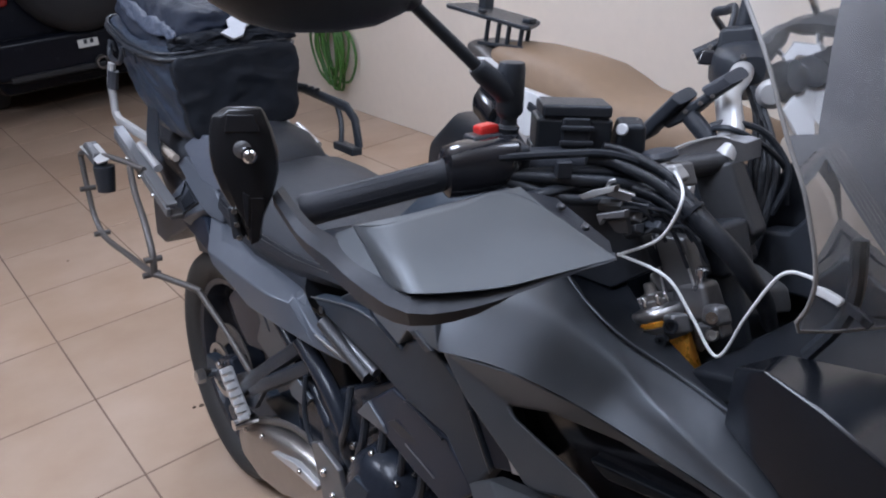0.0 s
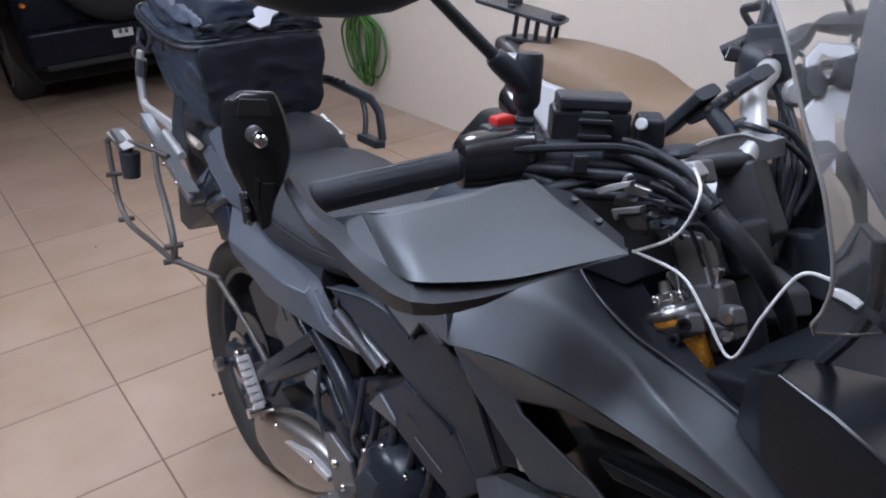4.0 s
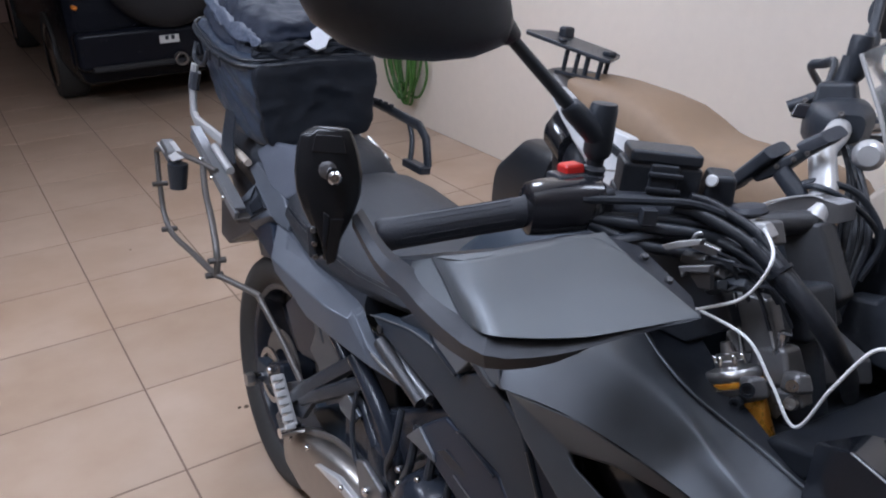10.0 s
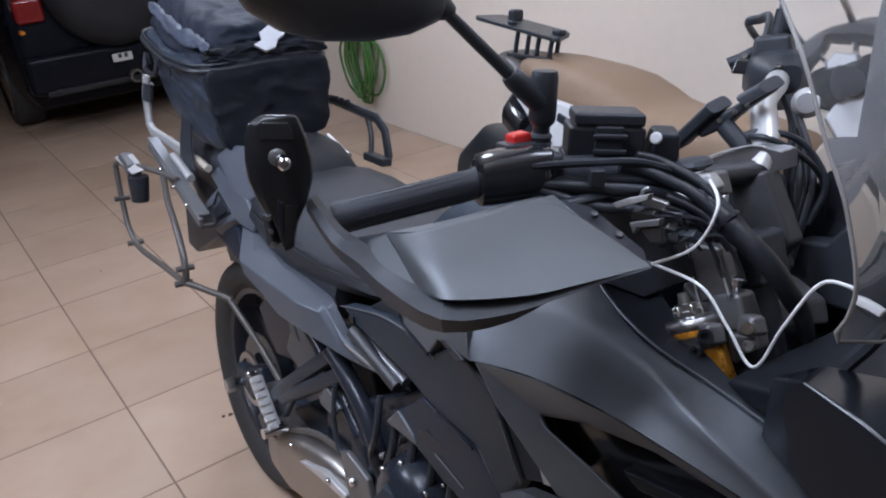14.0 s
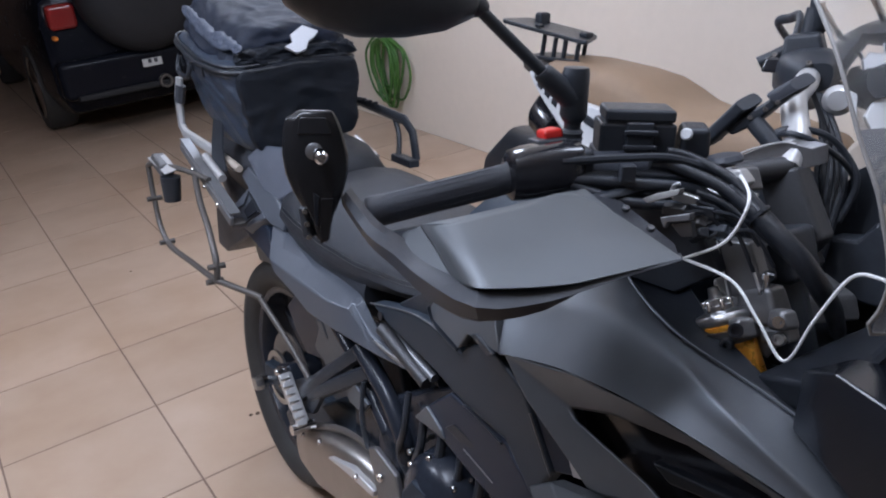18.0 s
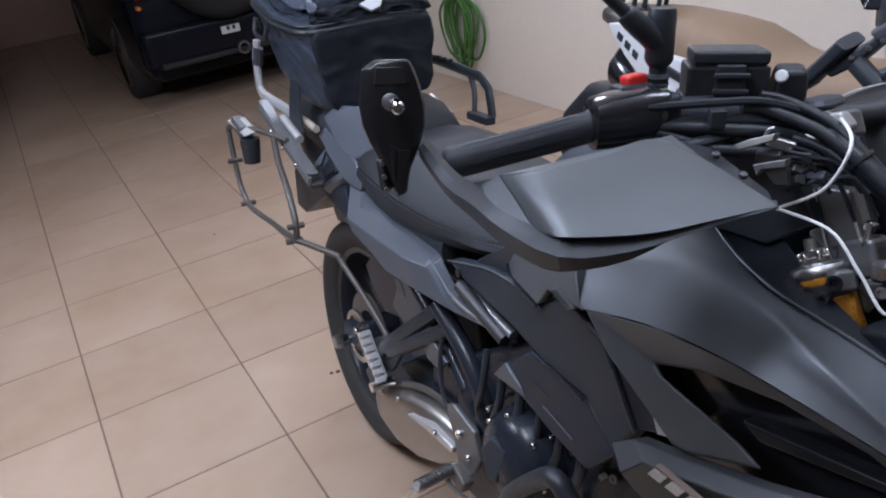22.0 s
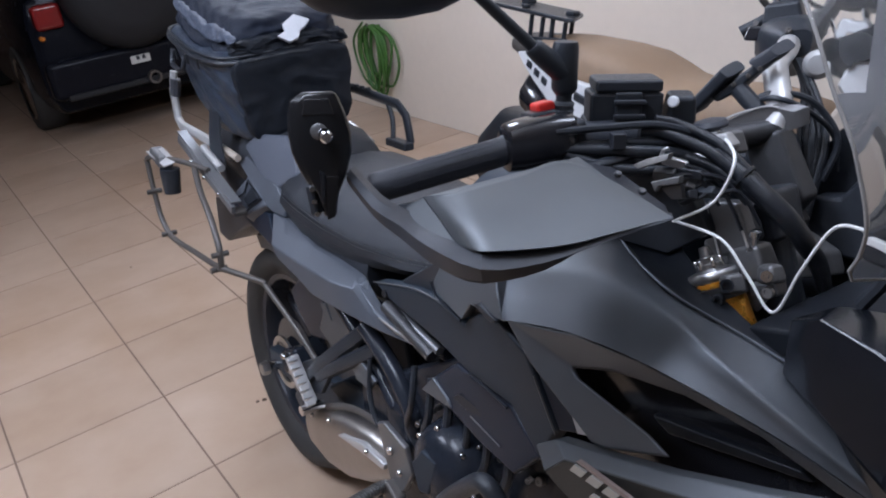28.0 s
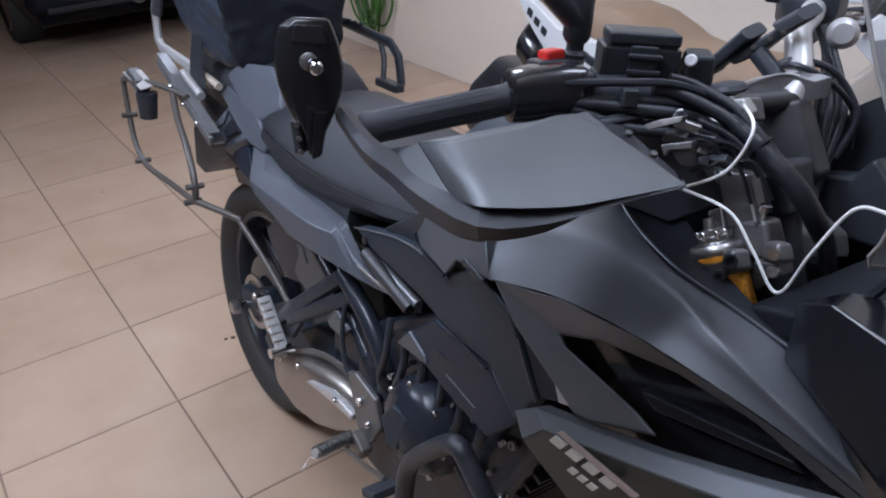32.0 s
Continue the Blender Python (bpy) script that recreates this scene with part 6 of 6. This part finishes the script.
part("under_tail", loft([sc_ring(*a) for a in ((0.13, 0.07, 0.74, 0.86), (0.2, 0.12, 0.64, 0.82), (0.35, 0.155, 0.54, 0.76), (0.6, 0.165, 0.42, 0.66), (0.9, 0.16, 0.36, 0.56))]), BLACK, scooter, "black lower tail panel", smooth=50)
part("tail_lamp", loft([sc_ring(*a) for a in ((0.13, 0.08, 0.79, 0.85), (0.17, 0.14, 0.74, 0.84), (0.25, 0.15, 0.70, 0.81))]), GLOSS, scooter, "dark smoked tail lamp", smooth=50)
for k in range(3):
    p = V(0.222 + 0.034 * k, -0.1575 - 0.0035 * k, 0.903 - 0.018 * k)
    part("letter_bar", slab([p, p + V(0.020, -0.003, -0.009), p + V(0.016, -0.003, -0.025), p + V(-0.004, -0.0005, -0.016)], (0, 0.02, 0)), BLACK, scooter, "black slanted lettering bar")
part("body_insert", box((0.50, -0.176, 0.815), (0.16, 0.012, 0.022), (0, 14, -4)), BLACK, scooter, "", 0.004)
part("rear_mudguard", loft([sc_ring(*a) for a in ((-0.14, 0.05, 0.45, 0.62), (-0.02, 0.08, 0.50, 0.72), (0.15, 0.10, 0.5, 0.72))]), BLACK, scooter, smooth=50)
rack = part("luggage_rack", slab([(-0.04, -0.080, 1.030), (-0.02, -0.095, 1.029), (0.30, -0.092, 1.000), (0.315, -0.080, 0.999), (0.25, 0.020, 1.004), (0.21, 0.035, 1.008), (0.0, 0.035, 1.027), (-0.04, 0.020, 1.030)], (0, 0, 0.012)), BLACK, scooter, "black plastic luggage rack plate", 0.004)
for x, y in ((0.13, -0.062), (0.185, -0.070), (0.225, -0.070), (0.275, -0.070), (0.13, 0.020), (0.215, 0.015)):
    part("rack_post", rod((x - 0.008, y, 0.945), (x, y, 1.020 - 0.08 * x), 0.0065), BLACK, rack)
part("rack_foot", slab([(0.08, -0.06, 0.942), (0.11, -0.082, 0.942), (0.29, -0.080, 0.946), (0.24, 0.030, 0.946), (0.11, 0.034, 0.942), (0.08, 0.02, 0.942)], (0, 0, 0.010)), BLACK, rack, "", 0.003)
part("rack_latch", box((0.045, 0.0, 1.046), (0.03, 0.04, 0.034)), BLACK, rack, "", 0.008)
part("rack_hook", box((0.27, -0.04, 1.020), (0.03, 0.03, 0.014)), BLACK, rack, "", 0.005)
part("rack_hook", box((0.13, -0.085, 1.034), (0.02, 0.02, 0.010)), BLACK, rack, "", 0.004)
for sx, r in ((0.33, 0.24), (1.63, 0.245)):
    hubw = part("wheel", lathe([(0.0, -0.03), (0.05, -0.03), (0.05, 0.03), (0.0, 0.03)], (sx, 0, r), "Y", 24), CAST_DARK, scooter)
    pr = [(0.17, -0.045), (0.20, -0.058), (r - 0.02, -0.055), (r - 0.004, -0.03), (r, 0)]
    part("tyre", lathe(pr + [(a, -b) for a, b in reversed(pr[:-1])], (sx, 0, r), "Y", 48), TYRE, hubw, smooth=60)
    for k in range(6):
        a = 2 * math.pi * k / 6
        part("spoke", tube([(sx + 0.04 * math.cos(a), 0, r + 0.04 * math.sin(a)), (sx + 0.175 * math.cos(a), 0, r + 0.175 * math.sin(a))], 0.012, 8, 1), CAST_DARK, hubw)
part("engine_case", box((0.42, 0.1, 0.30), (0.5, 0.16, 0.2)), CAST_DARK, scooter, "", 0.03)
part("floor_body", loft([sc_ring(*a) for a in ((0.5, 0.15, 0.22, 0.62), (0.8, 0.17, 0.18, 0.55), (1.1, 0.17, 0.2, 0.45), (1.25, 0.16, 0.25, 0.6))]), DARK, scooter, smooth=50)
part("front_apron", loft([[(1.10, -0.19, 0.30), (1.14, -0.23, 0.62), (1.12, -0.22, 0.90), (1.11, 0, 0.98), (1.12, 0.22, 0.90), (1.14, 0.23, 0.62), (1.10, 0.19, 0.30), (1.12, 0, 0.25)],
                           [(1.24, -0.17, 0.32), (1.30, -0.21, 0.62), (1.26, -0.21, 1.06), (1.24, 0, 1.07), (1.26, 0.21, 1.06), (1.30, 0.21, 0.62), (1.24, 0.17, 0.32), (1.26, 0, 0.27)],
                           [(1.38, -0.06, 0.36), (1.46, -0.10, 0.62), (1.40, -0.10, 0.90), (1.38, 0, 0.94), (1.40, 0.10, 0.90), (1.46, 0.10, 0.62), (1.38, 0.06, 0.36), (1.38, 0, 0.33)]]), APRON, scooter, "pale brown-grey inner leg shield", 0.01, 50)
part("apron_corner", slab([(1.225, -0.236, 1.045), (1.245, -0.238, 1.075), (1.30, -0.225, 1.085), (1.295, -0.225, 0.985)], (0, 0.02, 0)), WHITE, scooter, "white apron corner", 0.004)
part("apron_trim", slab([(1.06, -0.16, 1.035), (1.10, -0.20, 1.02), (1.22, -0.19, 1.045), (1.22, 0.19, 1.045), (1.10, 0.20, 1.02), (1.06, 0.16, 1.035)], (0, 0, -0.03)), BLACK, scooter, "black inner trim", 0.01)
part("apron_wing", slab([(1.205, -0.235, 1.125), (1.22, -0.240, 1.141), (1.262, -0.235, 1.146), (1.288, -0.225, 1.124)], (0, 0.03, -0.004)), WHITE, scooter, "white handlebar cowl edge", 0.004)
part("front_mudguard", loft([[(1.63 + math.cos(a) * r, y, 0.245 + math.sin(a) * r) for y, r in ((-0.06, 0.25), (-0.05, 0.275), (0, 0.285), (0.05, 0.275), (0.06, 0.25), (0, 0.27))] for a in [radians(d) for d in range(30, 160, 10)]]), WHITE, scooter, smooth=50)
part("handlebar", tube([(1.10, -0.34, 1.02), (1.16, -0.2, 1.03), (1.19, 0, 1.0), (1.16, 0.2, 1.03), (1.10, 0.34, 1.02)], 0.013, 12, 5), CHROME, scooter)
part("handlebar_cover", loft([oval((1.17, y, 1.03), (1, 0, 0), (0, 0, 1), w, h, 16) for y, w, h in ((-0.24, 0.03, 0.025), (-0.1, 0.06, 0.045), (0.1, 0.06, 0.045), (0.24, 0.03, 0.025))]), BLACK, scooter, smooth=50)
part("dash_cowl", loft([oval((x, 0, z), (0, 1, 0), (0, 0, 1), w, h, 20, 2.6) for x, z, w, h in ((1.06, 1.085, 0.18, 0.012), (1.09, 1.095, 0.21, 0.024), (1.16, 1.105, 0.22, 0.030), (1.24, 1.100, 0.21, 0.030), (1.32, 1.08, 0.16, 0.02))]), BLACK, scooter, "black upper dash cover", smooth=50)
part("cowl_blade", slab([(1.083, -0.205, 1.043), (1.094, -0.205, 1.066), (1.156, -0.205, 1.069), (1.162, -0.205, 1.060), (1.155, -0.205, 1.049)], (0, 0.02, 0)), WHITE, scooter, "white cowl blade", 0.003)
part("cowl_tab", slab([(1.163, -0.205, 1.036), (1.168, -0.205, 1.046), (1.194, -0.205, 1.042), (1.194, -0.205, 1.026)], (0, 0.02, 0)), WHITE, scooter, "", 0.003)
part("cowl_side", slab([(1.128, -0.228, 0.985), (1.153, -0.228, 1.012), (1.24, -0.228, 1.012), (1.26, -0.228, 0.90), (1.204, -0.228, 0.935)], (0, 0.02, 0)), WHITE, scooter, "white front shield side", 0.004)
for s in (-1, 1):
    part("mirror_stalk", tube([(1.15, s * 0.18, 1.04), (1.14, s * 0.20, 1.12), (1.12, s * 0.27, 1.2)], 0.006, 8, 4), CHROME, scooter)
    part("mirror_head", loft([oval((1.12, s * y, 1.21), (1, 0, 0), (0, 0, 1), w, h, 18) for y, w, h in ((0.22, 0.01, 0.012), (0.25, 0.02, 0.035), (0.31, 0.02, 0.04), (0.35, 0.01, 0.02))]), BLACK, scooter, smooth=60)
    part("grip", rod((1.10, s * 0.34, 1.02), (1.14, s * 0.24, 1.03), 0.017), RUBBER, scooter)

# ---- garden hose on the wall ----
hose = thing("garden_hose", "coiled green garden hose hung on the wall", "hose", Matrix.Translation((3.12, 2.13, 0.56)))
hook = part("hook", tube([(0.04, 0, 0.0), (-0.05, 0, 0.0), (-0.06, 0, 0.03)], 0.008, 8, 4), STEEL, hose)
rh = random.Random(8)
for k in range(11):
    w, d = rh.uniform(0.05, 0.19), rh.uniform(0.28, 0.44)
    o = rh.uniform(-0.03, 0.03)
    x = -0.012 - 0.016 * (k % 4)
    sway = rh.uniform(-0.04, 0.04)
    part("coil", tube([(x, 0.02 + o, 0.01), (x, w + o, -0.06), (x, w * 1.05 + o + sway, -d * 0.55), (x, w * 0.55 + o + sway, -d * 0.93), (x, o + sway, -d), (x, -w * 0.55 + o + sway, -d * 0.93), (x, -w * 1.05 + o + sway, -d * 0.55), (x, -w + o, -0.06), (x, -0.02 + o, 0.01)], 0.0085, 8, 6), HOSE, hose)
part("loose_end", tube([(-0.02, 0.12, 0.02), (-0.02, 0.28, -0.12), (-0.02, 0.22, -0.34), (-0.02, 0.05, -0.42)], 0.008, 8, 6), HOSE, hose)


# ---- cars at the dark end ----
def car(m, label):
    c = thing("car", label, "car", m)
    # own frame: x to the right, y ahead, origin below the rear bumper's middle
    prof = ((0.0, 0.30, 0.80, 0.80), (0.05, 0.22, 0.84, 1.0), (0.25, 0.20, 0.86, 1.50), (0.9, 0.20, 0.87, 1.58), (2.2, 0.20, 0.87, 1.56), (2.9, 0.2, 0.86, 1.05), (3.9, 0.22, 0.83, 0.92), (4.15, 0.3, 0.72, 0.75))
    secs = []
    for y, lo, half, hi in prof:
        mid = min(0.95, hi)
        secs.append([(-half * 0.92, y, lo), (-half, y, lo + 0.15), (-half, y, mid - 0.1), (-half * 0.97, y, mid), (-half * (0.80 if hi > 1.1 else 0.9), y, hi - 0.04), (-half * 0.6, y, hi), (half * 0.6, y, hi), (half * (0.80 if hi > 1.1 else 0.9), y, hi - 0.04), (half * 0.97, y, mid), (half, y, mid - 0.1), (half, y, lo + 0.15), (half * 0.92, y, lo)])
    part("body", loft(secs), CAR_PAINT, c, "dark glossy car body", 0.03, 40)
    part("rear_bumper", box((0, -0.03, 0.46), (1.66, 0.16, 0.26)), CAR_PAINT, c, "", 0.05, 40, 4)
    part("bumper_lip", box((0, -0.10, 0.345), (1.5, 0.05, 0.04)), CAR_GREY, c, "", 0.012)
    part("rear_window", box((0, 0.10, 1.25), (1.15, 0.03, 0.36), (-14, 0, 0)), GLOSS, c, "", 0.01)
    spare = part("spare_wheel_cover", lathe([(0.0, -0.24), (0.24, -0.24), (0.34, -0.22), (0.40, -0.16), (0.42, -0.08), (0.41, 0.05)], (-0.20, 0, 0.98), "Y", 40), CAR_GREY, c, "round grey spare wheel cover")
    for s in (-1, 1):
        lamp = part("tail_lamp", box((s * 0.71, -0.005, 0.86), (0.18, 0.10, 0.16)), CAR_RED, c, "red tail lamp", 0.03)
        part("indicator", box((s * 0.78, -0.012, 0.735), (0.035, 0.10, 0.03)), AMBER, lamp, "", 0.015)
        for wy in (0.80, 3.25):
            t = part("wheel", lathe([(0.0, -0.02), (0.19, -0.02), (0.20, 0.0), (0.20, 0.02), (0.0, 0.02)], (s * 0.78, wy, 0.32), "X", 28), ALU, c)
            part("tyre", lathe([(0.20, -0.09), (0.30, -0.10), (0.32, -0.07), (0.32, 0.07), (0.30, 0.10), (0.20, 0.09)], (s * 0.78, wy, 0.32), "X", 40), TYRE, t, smooth=60)
            part("trim_ring", lathe([(0.195, s * 0.088), (0.215, s * 0.1), (0.225, s * 0.098), (0.225, s * 0.088)], (s * 0.78, wy, 0.32), "X", 40), CHROME, t)
    plate = part("number_plate", box((-0.238, -0.115, 0.496), (0.13, 0.012, 0.052)), PLATE, c, "white number plate with dark bars", 0.003)
    for k in range(2):
        part("plate_bar", box((-0.255 + 0.04 * k, -0.123, 0.506), (0.022, 0.004, 0.026)), BLACK, plate)
    part("tow_ring", lathe([(0.03, -0.02), (0.045, -0.02), (0.045, 0.02), (0.03, 0.02)], (-0.18, -0.13, 0.36), "Y", 20), STEEL, c)
    return c


first = car(Matrix.Translation((2.20, 3.45, 0)), "dark parked car with a spare wheel cover on its tailgate")
second = copy_thing(first, Matrix.Translation((-0.52, 4.2, 0)))
second["label"] = "dark car parked in the unlit back of the garage"

# ---- floor tiles ----
def tile_mesh():
    bm = bmesh.new()
    s = TILE_SIZE / 2 - GAP / 2
    a = [bm.verts.new((x * s, y * s, -0.008)) for x, y in ((-1, -1), (1, -1), (1, 1), (-1, 1))]
    b = [bm.verts.new((x * s, y * s, -0.0003)) for x, y in ((-1, -1), (1, -1), (1, 1), (-1, 1))]
    k = s - 0.0003
    t = [bm.verts.new((x * k, y * k, 0.0)) for x, y in ((-1, -1), (1, -1), (1, 1), (-1, 1))]
    for p, q in ((a, b), (b, t)):
        for i in range(4):
            bm.faces.new((p[i], p[(i + 1) % 4], q[(i + 1) % 4], q[i]))
    bm.faces.new(t)
    mesh = bpy.data.meshes.new("tile")
    bm.to_mesh(mesh)
    bm.free()
    mesh.materials.append(TILE)
    return mesh


TILE_MESH = tile_mesh()
rest_v, rest_f = [], []
for i in range(-9, 7):
    for j in range(-14, 19):
        x, y = (i + 0.5) * TILE_SIZE, (j + 0.5) * TILE_SIZE
        if i >= -3 and -4 <= j < 14:
            t = new("tile", TILE_MESH)
            t.parent = floor
            t.location = (x, y, 0)
        else:
            k = len(rest_v)
            s = TILE_SIZE / 2 - GAP / 2
            rest_v += [(x - s, y - s, 0), (x + s, y - s, 0), (x + s, y + s, 0), (x - s, y + s, 0)]
            rest_f.append((k, k + 1, k + 2, k + 3))
mesh = bpy.data.meshes.new("outer_tiles")
mesh.from_pydata(rest_v, [], rest_f)
mesh.materials.append(TILE)
outer = new("outer_tiles", mesh)
outer.parent = floor
tagged(outer, kind="stuff")

# dirt specks beside the rear wheel
SPECKS = [(1.116, -0.258, 0.006), (1.136, -0.264, 0.008), (1.147, -0.305, 0.003), (1.112, 1.116, 0.004)]
for x, y, r in SPECKS:
    part("dirt_speck", lathe([(0.0, 0.0), (r, 0.0), (r * 0.8, 0.002), (0.0, 0.0025)], (x, y, 0.0), "Z", 9), SPECK, floor)
